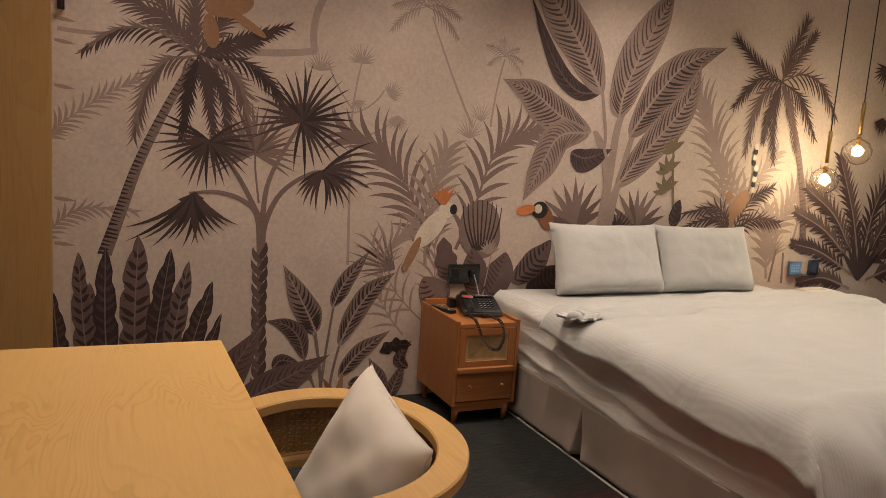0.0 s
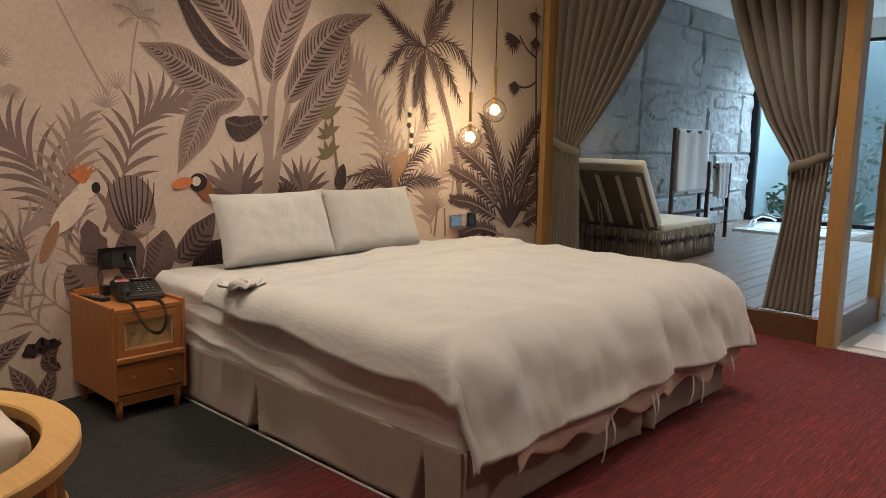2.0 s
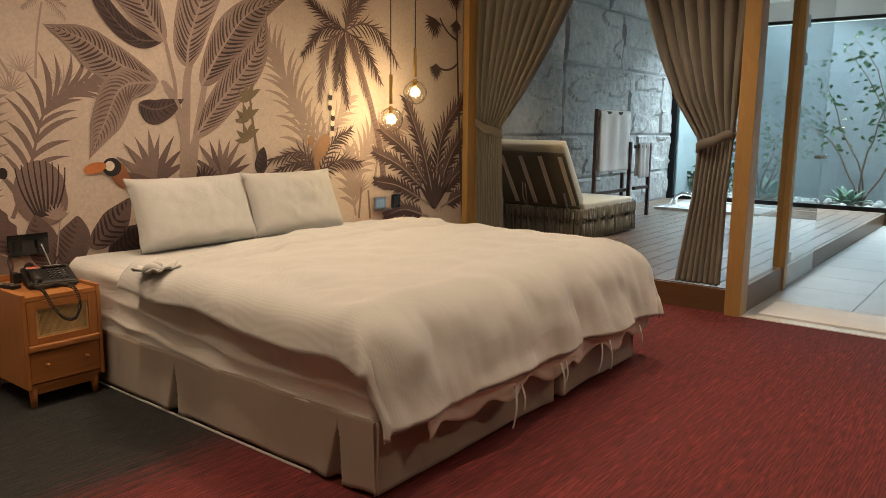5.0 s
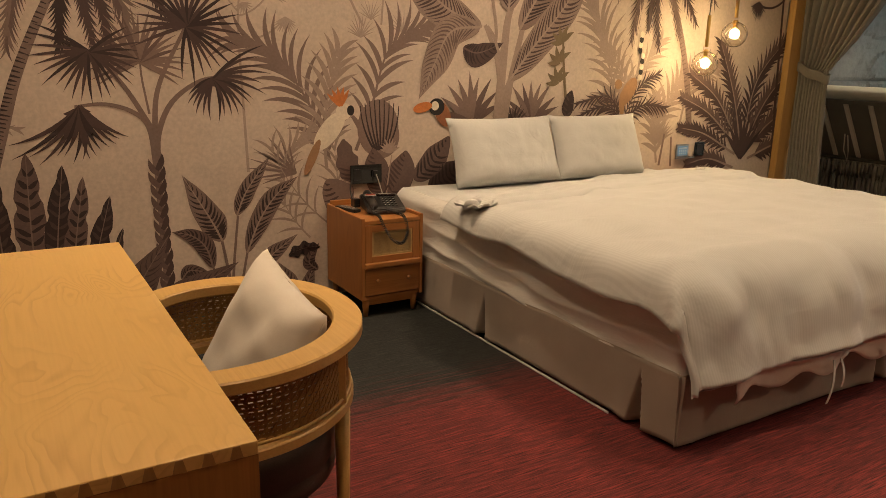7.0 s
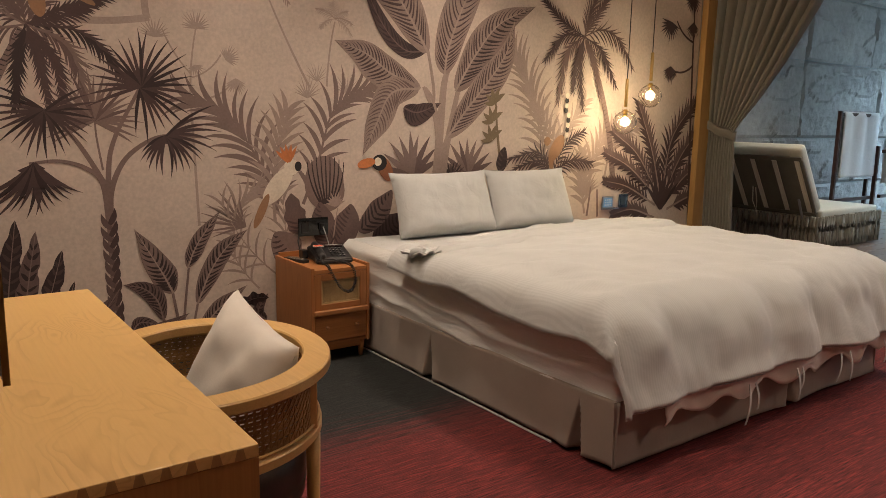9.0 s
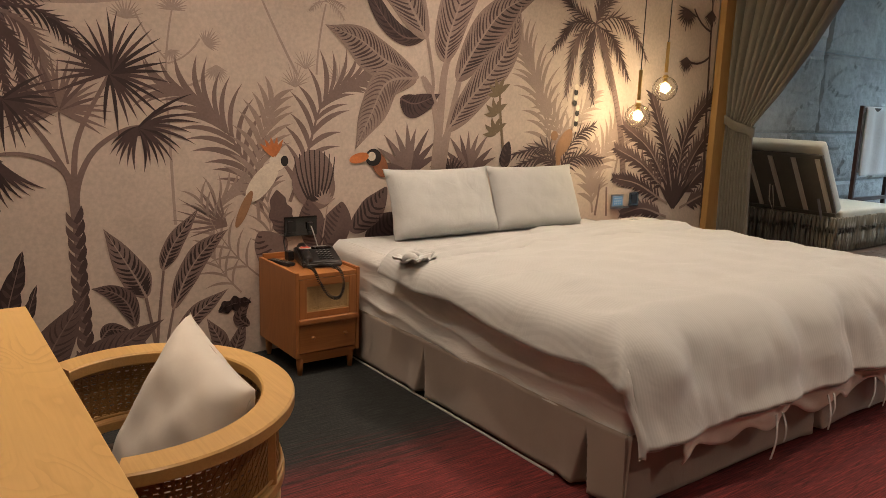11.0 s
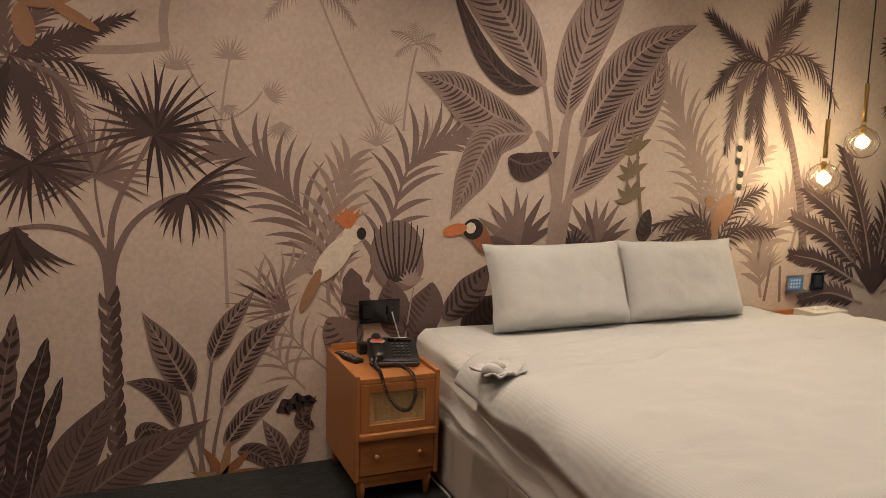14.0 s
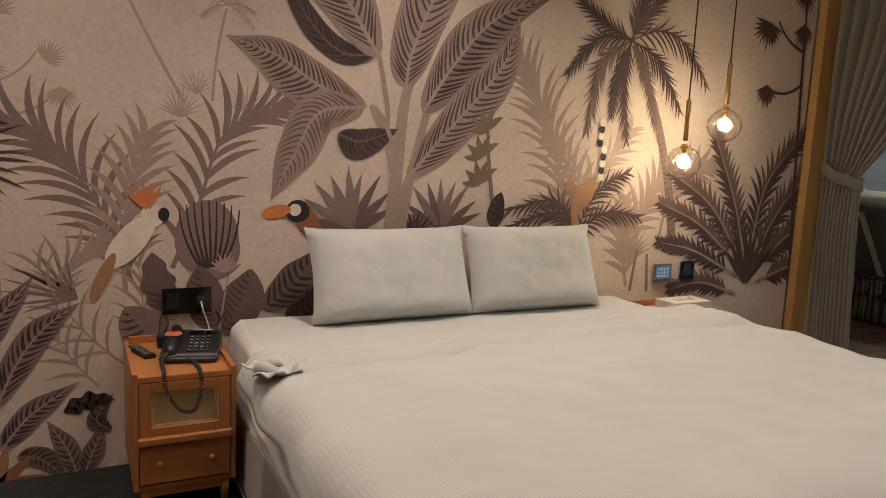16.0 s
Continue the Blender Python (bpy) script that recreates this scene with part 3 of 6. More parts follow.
        thick(part("tie_ribbon", bm, M_LIN, duvet), 0.002)
    return duvet


def duvet_material():
    m = mat("duvet_satin_stripe", (0.60, 0.595, 0.58), 0.75)
    w = nd(m, "ShaderNodeTexWave", Scale=30.0, Distortion=0.0)
    w.wave_type, w.bands_direction = "BANDS", "X"
    wire(m, coords(m), w.inputs["Vector"])
    fine = noise_tex(m, coords(m), 500, 2)
    c = ramp(m, w.outputs[0], [(0.35, (0.488, 0.498, 0.487)), (0.65, (0.52, 0.53, 0.518))])
    wire(m, c, bsdf(m).inputs["Base Color"])
    wire(m, ramp(m, w.outputs[0], [(0.35, (0.85, 0.85, 0.85)), (0.65, (0.7, 0.7, 0.7))]), bsdf(m).inputs["Roughness"])
    bsdf(m).inputs["Sheen Weight"].default_value = 0.2
    bump(m, fine, 0.2, 0.0006)
    return crumple(m, 3.2, 0.4, 0.02, (1, 1.7, 1))


M_DUVET = duvet_material()
M_LINING = fabric("duvet_lining", (0.63, 0.56, 0.50), (0.70, 0.63, 0.565))
build_duvet()


# ---- nightstands ----
def build_nightstand(x0, label):
    w, d, h = 0.345, 0.45, 0.505
    ns = thing("nightstand", label, "nightstand", (x0, -0.015, 0), group="nightstands beside the bed")
    t = 0.018
    y1 = -d
    for xa in (0, w - t):
        part("side_panel", box(xa, xa + t, y1, 0, 0.095, h + 0.014, 0.003), M_NS, ns)
    part("top", box(t, w - t, y1 + 0.004, 0, h - 0.02, h, 0.002), M_NST, ns)
    part("back_rail", box(t, w - t, -0.014, -0.001, h, h + 0.03, 0.003), M_NSX, ns)
    part("back_panel", box(t, w - t, -0.012, -0.002, 0.1, h - 0.02), M_NSX, ns)
    part("bottom", box(t, w - t, y1 + 0.01, -0.012, 0.095, 0.112), M_NSX, ns)
    part("shelf", box(t, w - t, y1 + 0.012, -0.012, 0.255, 0.27), M_NSX, ns)
    # rattan flap door
    door = part("door", box(t + 0.002, t + 0.040, y1 + 0.002, y1 + 0.02, 0.29, h - 0.023, 0.002), M_NS, ns, "flap door with woven cane panel")
    part("stile", box(w - t - 0.040, w - t - 0.002, y1 + 0.002, y1 + 0.02, 0.29, h - 0.023, 0.002), M_NS, door)
    part("rail_top", box(t + 0.04, w - t - 0.04, y1 + 0.002, y1 + 0.02, h - 0.058, h - 0.023, 0.002), M_NSX, door)
    part("rail_bottom", box(t + 0.04, w - t - 0.04, y1 + 0.002, y1 + 0.02, 0.29, 0.32, 0.002), M_NSX, door)
    xa, xb, za, zb = t + 0.04, w - t - 0.04, 0.32, h - 0.058
    part("cane_backing", box(xa, xb, y1 + 0.016, y1 + 0.019, za, zb), M_CANE_BACK, door)
    bm = bmesh.new()
    n = 46
    for i in range(n):
        x = xa + (xb - xa) * (i + 0.5) / n
        box(x - 0.0013, x + 0.0013, y1 + 0.011, y1 + 0.0125, za, zb, bm=bm)
    for i in range(24):
        z = za + (zb - za) * (i + 0.5) / 24
        hh = 0.0016 if i % 3 else 0.0024
        box(xa, xb, y1 + 0.0128, y1 + 0.0142, z - hh, z + hh, bm=bm)
    part("woven_cane", bm, M_CANE_PALE, door, "pale woven cane")
    bm = bmesh.new()
    for (a, b, c, e) in ((xa, xb, zb - 0.01, zb), (xa, xb, za, za + 0.01), (xa, xa + 0.01, za + 0.01, zb - 0.01), (xb - 0.01, xb, za + 0.01, zb - 0.01)):
        box(a, b, y1 + 0.008, y1 + 0.0105, c, e, bm=bm)
    part("cane_border", bm, M_CANE_PALE, door)
    part("lip", box(t - 0.004, w - t + 0.004, y1 - 0.014, y1 + 0.02, 0.262, 0.289, 0.006, 3), M_NSX, ns)
    dr = part("drawer", box(t + 0.002, w - t - 0.002, y1 + 0.002, y1 + 0.02, 0.118, 0.258, 0.003), M_NSX, ns)
    for x in (0.085, w - 0.085):
        bm = bmesh.new()
        bmesh.ops.create_uvsphere(bm, u_segments=14, v_segments=8, radius=0.010, matrix=Matrix.LocRotScale((x, y1 - 0.013, 0.195), None, (1, 0.7, 1)))
        cyl(0.005, 0.005, -0.006, 0.006, bm=bm, m=pose(x, y1 - 0.004, 0.195, 90), seg=10)
        part("knob", bm, M_NS, dr, "small turned wooden knob", True)
    part("apron", box(0.03, w - 0.03, y1 + 0.02, y1 + 0.036, 0.062, 0.095, 0.002), M_NSX, ns)
    for x in (0.035, w - 0.035):
        for y in (y1 + 0.035, -0.035):
            part("leg", cyl(0.012, 0.02, 0, 0.095, x, y, 14), M_NS, ns, "", True)
    return ns


build_nightstand(-0.405, "honey wood nightstand with woven cane flap and drawer")
build_nightstand(2.06, "honey wood nightstand beneath the pendant lamps")

# ---- desk ----


def build_desk():
    desk = thing("desk", "oak writing desk with dovetailed end panel", "desk", (-2.457, -2.732, 0))
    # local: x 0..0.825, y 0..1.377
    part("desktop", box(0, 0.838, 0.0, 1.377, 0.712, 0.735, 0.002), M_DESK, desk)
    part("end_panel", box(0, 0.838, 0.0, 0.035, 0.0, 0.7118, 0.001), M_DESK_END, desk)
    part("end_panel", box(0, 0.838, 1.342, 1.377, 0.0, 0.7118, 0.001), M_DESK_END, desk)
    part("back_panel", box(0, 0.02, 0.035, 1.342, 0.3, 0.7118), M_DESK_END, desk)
    n = 20
    for i in range(n):
        x = 0.03 + 0.775 * i / (n - 1)
        bm = bmesh.new()
        a, b = 0.005, 0.010
        vs = [bm.verts.new(p) for p in ((x - a, -0.0012, 0.7335), (x + a, -0.0012, 0.7335), (x + b, -0.0012, 0.7135), (x - b, -0.0012, 0.7135))]
        vt = [bm.verts.new((v.co.x, 0.003, v.co.z)) for v in vs]
        bm.faces.new(vs)
        for k in range(4):
            bm.faces.new((vs[k], vs[(k + 1) % 4], vt[(k + 1) % 4], vt[k]))
        part("dovetail", bm, M_TAIL, desk)
    return desk


M_TAIL = wood("dovetail_wood", (0.30, 0.16, 0.055), (0.42, 0.23, 0.08), 0.45, 2)
build_desk()


# ---- chair ----
def build_chair():
    ch = thing("armchair", "barrel chair in oak with cane back, tucked at the desk", "chair", (-1.48, -2.0, 0))
    R, RY, zt = 0.3045, 0.335, 0.678

    def ring(t, r):
        return Vector((r * math.cos(t) * (R / 0.3), r * math.sin(t) * (RY / 0.3), 0))
    T0, T1 = radians(-112), radians(112)

    def rail(r0, r1, z0, z1, seg=110):
        prof = [(r0, z0 + 0.003), (r0 + 0.003, z0), (r1 - 0.003, z0), (r1, z0 + 0.003), (r1, z1 - 0.004), (r1 - 0.004, z1), (r0 + 0.004, z1), (r0, z1 - 0.004)]
        bm = bmesh.new()
        rows = []
        for i in range(seg + 1):
            t = T0 + (T1 - T0) * i / seg
            fall = -0.02 * (abs(t) / T1) ** 3
            rows.append([bm.verts.new(ring(t, r) + Vector((0, 0, z + fall))) for r, z in prof])
        for i in range(seg):
            for k in range(len(prof)):
                bm.faces.new((rows[i][k], rows[i][(k + 1) % len(prof)], rows[i + 1][(k + 1) % len(prof)], rows[i + 1][k]))
        bm.faces.new(rows[0])
        bm.faces.new(rows[-1][::-1])
        return bm
    part("arm_rail", rail(0.255, 0.325, zt - 0.03, zt), M_CHAIR, ch, "wide bent oak top rail")
    part("lower_rail", rail(0.272, 0.302, 0.475, 0.502), M_CHAIR, ch)
    # cane: outer and inner webs of crossed strands
    za, zb = 0.507, zt - 0.03
    bm = bmesh.new()
    n = 58
    hgt = zb - za

    def strand(t0, t1, r, wd):
        m_ = 7
        prev = None
        for i in range(m_ + 1):
            f = i / m_
            t = t0 + (t1 - t0) * f
            z = za + hgt * f - 0.02 * (abs(t) / T1) ** 3 * f
            d = Vector((0, 0, wd)) if abs(t1 - t0) > 0.01 else None
            if d is None:
                e = ring(t + 0.006, r) - ring(t - 0.006, r)
                d = e.normalized() * wd
            c = ring(t, r) + Vector((0, 0, z))
            cur = (bm.verts.new(c - d), bm.verts.new(c + d))
            if prev:
                bm.faces.new((prev[0], prev[1], cur[1], cur[0]))
            prev = cur
    step = (T1 - T0) / n
    for i in range(n):
        t = T0 + step * (i + 0.5)
        strand(t, t, 0.287, 0.0019)
        strand(t + 0.012, t + 0.012 + 1e-4, 0.2885, 0.0019)
        for s in (-1, 1):
            t1 = t + s * step * 6
            if T0 < t1 < T1:
                strand(t, t1, 0.2895 if s > 0 else 0.286, 0.0034)
    rows_z = 13
    for j in range(rows_z):
        for dz in (-0.002, 0.002):
            z = za + hgt * (j + 0.5) / rows_z + dz
            prev = None
            for i in range(91):
                t = T0 + (T1 - T0) * i / 90
                c = ring(t, 0.2878) + Vector((0, 0, z))
                cur = (bm.verts.new(c - Vector((0, 0, 0.0017))), bm.verts.new(c + Vector((0, 0, 0.0017))))
                if prev:
                    bm.faces.new((prev[0], prev[1], cur[1], cur[0]))
                prev = cur
    thick(part("cane_back", bm, M_CANE, ch, "open hexagonal cane weave"), 0.0016)
    for r in (0.281, 0.2945):
        for z in (za + 0.006, zb - 0.006):
            pts = [ring(T0 + (T1 - T0) * i / 60, r) + Vector((0, 0, z - (0.02 * (abs(T0 + (T1 - T0) * i / 60) / T1) ** 3 if z > 0.5 else 0))) for i in range(61)]
            part("spline", tube(pts, 0.004, 6), M_CHAIR, ch, "", True)
    for t in (-110, -45, 45, 110):
        p = ring(radians(t), 0.285)
        part("upright", box(p.x - 0.014, p.x + 0.014, p.y - 0.014, p.y + 0.014, 0.5, zt - 0.035, 0.004), M_CHAIR, ch)
    for t in (-112, -42, 42, 112):
        p = ring(radians(t), 0.287)
        part("leg", cyl(0.013, 0.019, 0, 0.478, p.x, p.y, 16), M_CHAIR, ch, "", True)
    bm = bmesh.new()
    rows = []
    for z, s in ((0.29, 0.95), (0.30, 1.03), (0.335, 1.05), (0.345, 1.02), (0.355, 1.05), (0.42, 1.05), (0.44, 1.0), (0.45, 0.85), (0.452, 0.4)):
        rows.append([bm.verts.new((0.262 * s * math.cos(a) - 0.01, 0.285 * s * math.sin(a), z)) for a in np.linspace(0, 2 * math.pi, 40, endpoint=False)])
    for i in range(len(rows) - 1):
        for k in range(40):
            bm.faces.new((rows[i][k], rows[i][(k + 1) % 40], rows[i + 1][(k + 1) % 40], rows[i + 1][k]))
    bm.faces.new(rows[-1])
    bm.faces.new(rows[0][::-1])
    part("seat", bm, M_LEATHER, ch, "dark brown padded leather seat", True)
    return ch


build_chair()


def build_cushion():
    far_top, near_top = Vector((-1.318, -1.85, 0.80)), Vector((-1.292, -2.20, 0.71))
    near_low, far_low = Vector((-1.43, -2.24, 0.40)), Vector((-1.53, -1.86, 0.42))
    nrm = (near_low - far_top).cross(near_top - far_low).normalized()

    def fn(side):
        def f(u, v):
            a, b = 2 * u - 1, 2 * v - 1
            uu = 0.5 + 0.5 * a * (1 - 0.09 * (1 - b * b) * abs(a) ** 3)
            vv = 0.5 + 0.5 * b * (1 - 0.09 * (1 - a * a) * abs(b) ** 3)
            p = far_low.lerp(near_low, uu).lerp(far_top.lerp(near_top, uu), vv)
            full = max(0, (1 - a ** 4) * (1 - b ** 4)) ** 0.6
            return p + nrm * side * (0.075 * full + 0.006 * wob(a * 3, b * 3, side * 2) + 0.004 * math.sin(7 * a - 4 * b) * full)
        return f
    bm = sheet(fn(1), 36, 36)
    sheet(fn(-1), 36, 36, bm)
    bmesh.ops.remove_doubles(bm, verts=bm.verts, dist=0.0008)
    ob = link_mesh("cushion", bm, M_CUSHION, True)
    return tagged(ob, "off-white square cushion leaning in the chair", "cushion")


M_CUSHION = crumple(fabric("cushion_cotton", (0.66, 0.61, 0.54), (0.72, 0.67, 0.60)), 5.0, 0.14, 0.012)
build_cushion()

# ---- the mural: flat painted plants on the wall ----


def paint(name, c):
    return mottled("mural_" + name, tuple(x * 0.88 for x in c), tuple(min(1, x * 1.14) for x in c), 0.75, 7.0, 90, 0.1, 0.0006)


TONES = [paint("haze", (0.415, 0.325, 0.28)), paint("pale", (0.36, 0.272, 0.235)), paint("soft", (0.225, 0.158, 0.142)),
         paint("mid", (0.148, 0.098, 0.091)), paint("dark", (0.079, 0.049, 0.049)), paint("deep", (0.042, 0.026, 0.027)),
         paint("cream", (0.78, 0.69, 0.58)), paint("orange", (0.62, 0.21, 0.07)), paint("tan", (0.36, 0.20, 0.11)),
         paint("rust", (0.30, 0.12, 0.06)), paint("olive", (0.20, 0.15, 0.095)), paint("black", (0.022, 0.018, 0.018)), paint("leaf", (0.30, 0.222, 0.194))]
HAZE, PALE, SOFT, MID, DARK, DEEP, CREAM, ORANGE, TAN, RUST, OLIVE, INK, LEAF = range(13)
mural = thing("mural", "taupe jungle mural of palms, banana leaves and bird shapes", "mural", (0, 0.006, 0))
rng = random.Random(11)


class Art:
    """One painted plant: flat strips, each layer a hair in front of the one before."""

    depth = 0.0004

    def __init__(self):
        self.bm = bmesh.new()
        self.span = 1
        self.up(24)

    def up(self, span=2):
        Art.depth += 0.000003 * self.span + 0.000003
        self.span, self.count, self.y = span, 0, -Art.depth

    def strip(self, a, b, tone):
        y = self.y - 0.000003 * (self.count % self.span)
        self.count += 1
        va = [self.bm.verts.new((p[0], y, p[1])) for p in a]
        vb = [self.bm.verts.new((p[0], y, p[1])) for p in b]
        for i in range(len(a) - 1):
            f = self.bm.faces.new((va[i], va[i + 1], vb[i + 1], vb[i]))
            f.material_index = tone

    def done(self, name):
        return part(name, self.bm, TONES, mural)


def bez(p, q, bend, t):
    """A point on the arc from p to q, and its direction."""
    dx, dz = q[0] - p[0], q[1] - p[1]
    cx, cz = (p[0] + q[0]) / 2 - dz * bend, (p[1] + q[1]) / 2 + dx * bend
    s = 1 - t
    x = s * s * p[0] + 2 * s * t * cx + t * t * q[0]
    z = s * s * p[1] + 2 * s * t * cz + t * t * q[1]
    tx = 2 * s * (cx - p[0]) + 2 * t * (q[0] - cx)
    tz = 2 * s * (cz - p[1]) + 2 * t * (q[1] - cz)
    n = math.hypot(tx, tz) or 1
    return x, z, tx / n, tz / n


def stem(art, p, q, bend, w0, w1, tone, n=14, rings=0, ring_tone=DARK):
    a, b = [], []
    for i in range(n + 1):
        t = i / n
        x, z, tx, tz = bez(p, q, bend, t)
        w = (w0 + (w1 - w0) * t) / 2
        a.append((x - tz * w, z + tx * w))
        b.append((x + tz * w, z - tx * w))
    art.strip(a, b, tone)
    for i in range(rings):
        t = (i + 0.5) / rings
        x, z, tx, tz = bez(p, q, bend, t)
        w = (w0 + (w1 - w0) * t) / 2
        h = w * 0.35
        art.strip([(x - tz * w, z + tx * w), (x + tz * w * 0.4, z - tx * w * 0.4)], [(x - tz * w - tx * h, z + tx * w - tz * h), (x + tz * w * 0.4 - tx * h, z - tx * w * 0.4 - tz * h)], ring_tone)


def blade(art, x, z, ang, ln, wd, tone, curl=0.0, n=5):
    p = (x, z)
    q = (x + ln * math.cos(ang), z + ln * math.sin(ang))
    a, b = [], []
    for i in range(n + 1):
        t = i / n
        bx, bz, tx, tz = bez(p, q, curl, t)
        w = wd / 2 * (0.35 + 0.65 * math.sin(math.pi * min(1, t * 0.75 + 0.12))) * (1 - t ** 3)
        a.append((bx - tz * w, bz + tx * w))
        b.append((bx + tz * w, bz - tx * w))
    art.strip(a, b, tone)


def leaf(art, p, q, bend, width, tone, vein, rib=PALE, n=15, lobes=0.0, slant=0.17, veins=True, dark_half=0):
    """A broad leaf with slanted vein bands on both sides of the midrib."""
    m = 36

    def half(t):
        w = width / 2 * math.sin(math.pi * min(1, max(0, t)) ** 0.85) ** 0.72
        return w * (1 - lobes * (0.5 + 0.5 * math.sin(t * n * 2.6))) * (1 + 0.05 * math.sin(t * 11 + p[0] * 9))
    for side in (1, -1):
        mid, edge = [], []
        for i in range(m + 1):
            t = i / m
            x, z, tx, tz = bez(p, q, bend, t)
            w = half(t) * side
            mid.append((x, z))
            edge.append((x - tz * w, z + tx * w))
        art.strip(mid, edge, vein if dark_half == side else tone)
    if veins:
        ln = math.hypot(q[0] - p[0], q[1] - p[1])
        gap = 1.0 / n
        for side in (1, -1):
            for i in range(n):
                t = 0.05 + 0.9 * (i + 0.3) / n
                s = min(0.985, t + slant * (1 - 0.4 * t))
                a, b = [], []
                for k in range(5):
                    f = k / 4
                    tt = t + (s - t) * f ** 1.4
                    x, z, tx, tz = bez(p, q, bend, tt)
                    w = half(tt) * side * f * 0.97
                    th = gap * ln * 0.23 * math.sin(math.pi * (0.15 + 0.78 * f))
                    cx, cz = x - tz * w, z + tx * w
                    a.append((cx - tx * th, cz - tz * th))
                    b.append((cx + tx * th, cz + tz * th))
                art.strip(a, b, (tone if dark_half == side else vein))
    stem(art, p, q, bend, width * 0.05 + 0.004, 0.002, rib)


def frond(art, p, q, bend, ln, tone, n=18, spread=62, wd=0.02, rib=None, curl=0.2, start=0.12, sides=(1, -1), hang=0.0):
    """A feather leaf: blades along an arched rib; hang draws the blades down."""
    for i in range(n):
        t = start + (1 - start) * (i + 0.5) / n
        x, z, tx, tz = bez(p, q, bend, t)
        base = math.atan2(tz, tx)
        k = ln * (0.45 + 0.55 * math.sin(math.pi * (0.15 + 0.75 * t))) * (0.92 + 0.16 * rng.random())
        for s in sides:
            a = base + s * radians(spread * (1 - 0.5 * t) + 5 * (rng.random() - 0.5))
            dx, dz = math.cos(a), math.sin(a) - hang
            blade(art, x, z, math.atan2(dz, dx), k, wd, tone, -s * curl)
    stem(art, p, q, bend, wd * 0.55 + 0.002, 0.002, tone if rib is None else rib)


def fan(art, c, a0, a1, r, tone, n=22, wd=0.022, droop=0.0, back=None, core=0.16):
    """A fan palm head: blades from a hub between two angles."""
    if back is not None:
        pts = [(c[0] + core * r * math.cos(radians(a0 + (a1 - a0) * i / 24)), c[1] + core * r * math.sin(radians(a0 + (a1 - a0) * i / 24)) - droop * 0.2 * r) for i in range(25)]
        art.strip([c] * 25, pts, back)
    for i in range(n):
        f = (i + 0.5) / n
        a = radians(a0 + (a1 - a0) * f + 4 * (rng.random() - 0.5))
        k = r * (0.72 + 0.28 * math.sin(math.pi * f)) * (0.86 + 0.22 * rng.random())
        dx, dz = math.cos(a), math.sin(a) - droop
        nn = math.hypot(dx, dz)
        blade(art, c[0], c[1], math.atan2(dz / nn, dx / nn), k, wd, tone, (0.5 - f) * 0.12 - 0.1 * droop * math.cos(a))


def along(pts, t):
    """A point on the smooth curve through pts, and its direction."""
    n = len(pts) - 1
    k = min(int(t * n), n - 1)
    f = t * n - k
    p1, p2 = pts[k], pts[k + 1]
    p0 = pts[k - 1] if k else (2 * p1[0] - p2[0], 2 * p1[1] - p2[1])
    p3 = pts[k + 2] if k + 2 <= n else (2 * p2[0] - p1[0], 2 * p2[1] - p1[1])
    pos, tan = [], []
    for a, b, c, d in zip(p0, p1, p2, p3):
        u, v, w = c - a, 2 * a - 5 * b + 4 * c - d, 3 * b - a - 3 * c + d
        pos.append(b + 0.5 * f * (u + f * (v + f * w)))
        tan.append(0.5 * (u + f * (2 * v + 3 * f * w)))
    m = math.hypot(*tan) or 1
    return pos[0], pos[1], tan[0] / m, tan[1] / m


def stalk(art, pts, w0, w1, tone, rings=0, ring_tone=DARK, n=24):
    """A tapering stem with a lit edge; rings are short dark scars across one side."""
    art.up()
    a, b = [], []
    for i in range(n + 1):
        x, z, tx, tz = along(pts, i / n)
        w = (w0 + (w1 - w0) * i / n) / 2
        a.append((x - tz * w, z + tx * w))
        b.append((x + tz * w, z - tx * w))
    art.strip(a, b, tone)
    art.up()
    for i in range(rings):
        t = (i + 0.3 + 0.4 * rng.random()) / rings
        x, z, tx, tz = along(pts, t)
        w = (w0 + (w1 - w0) * t) / 2
        h, k = w * (0.3 + 0.3 * rng.random()), w * (0.1 + 0.9 * rng.random())
        art.strip([(x - tz * w, z + tx * w), (x + tz * k, z - tx * k)], [(x - tz * w - tx * h, z + tx * w - tz * h), (x + tz * k - tx * h * 0.3, z - tx * k - tz * h * 0.3)], ring_tone)


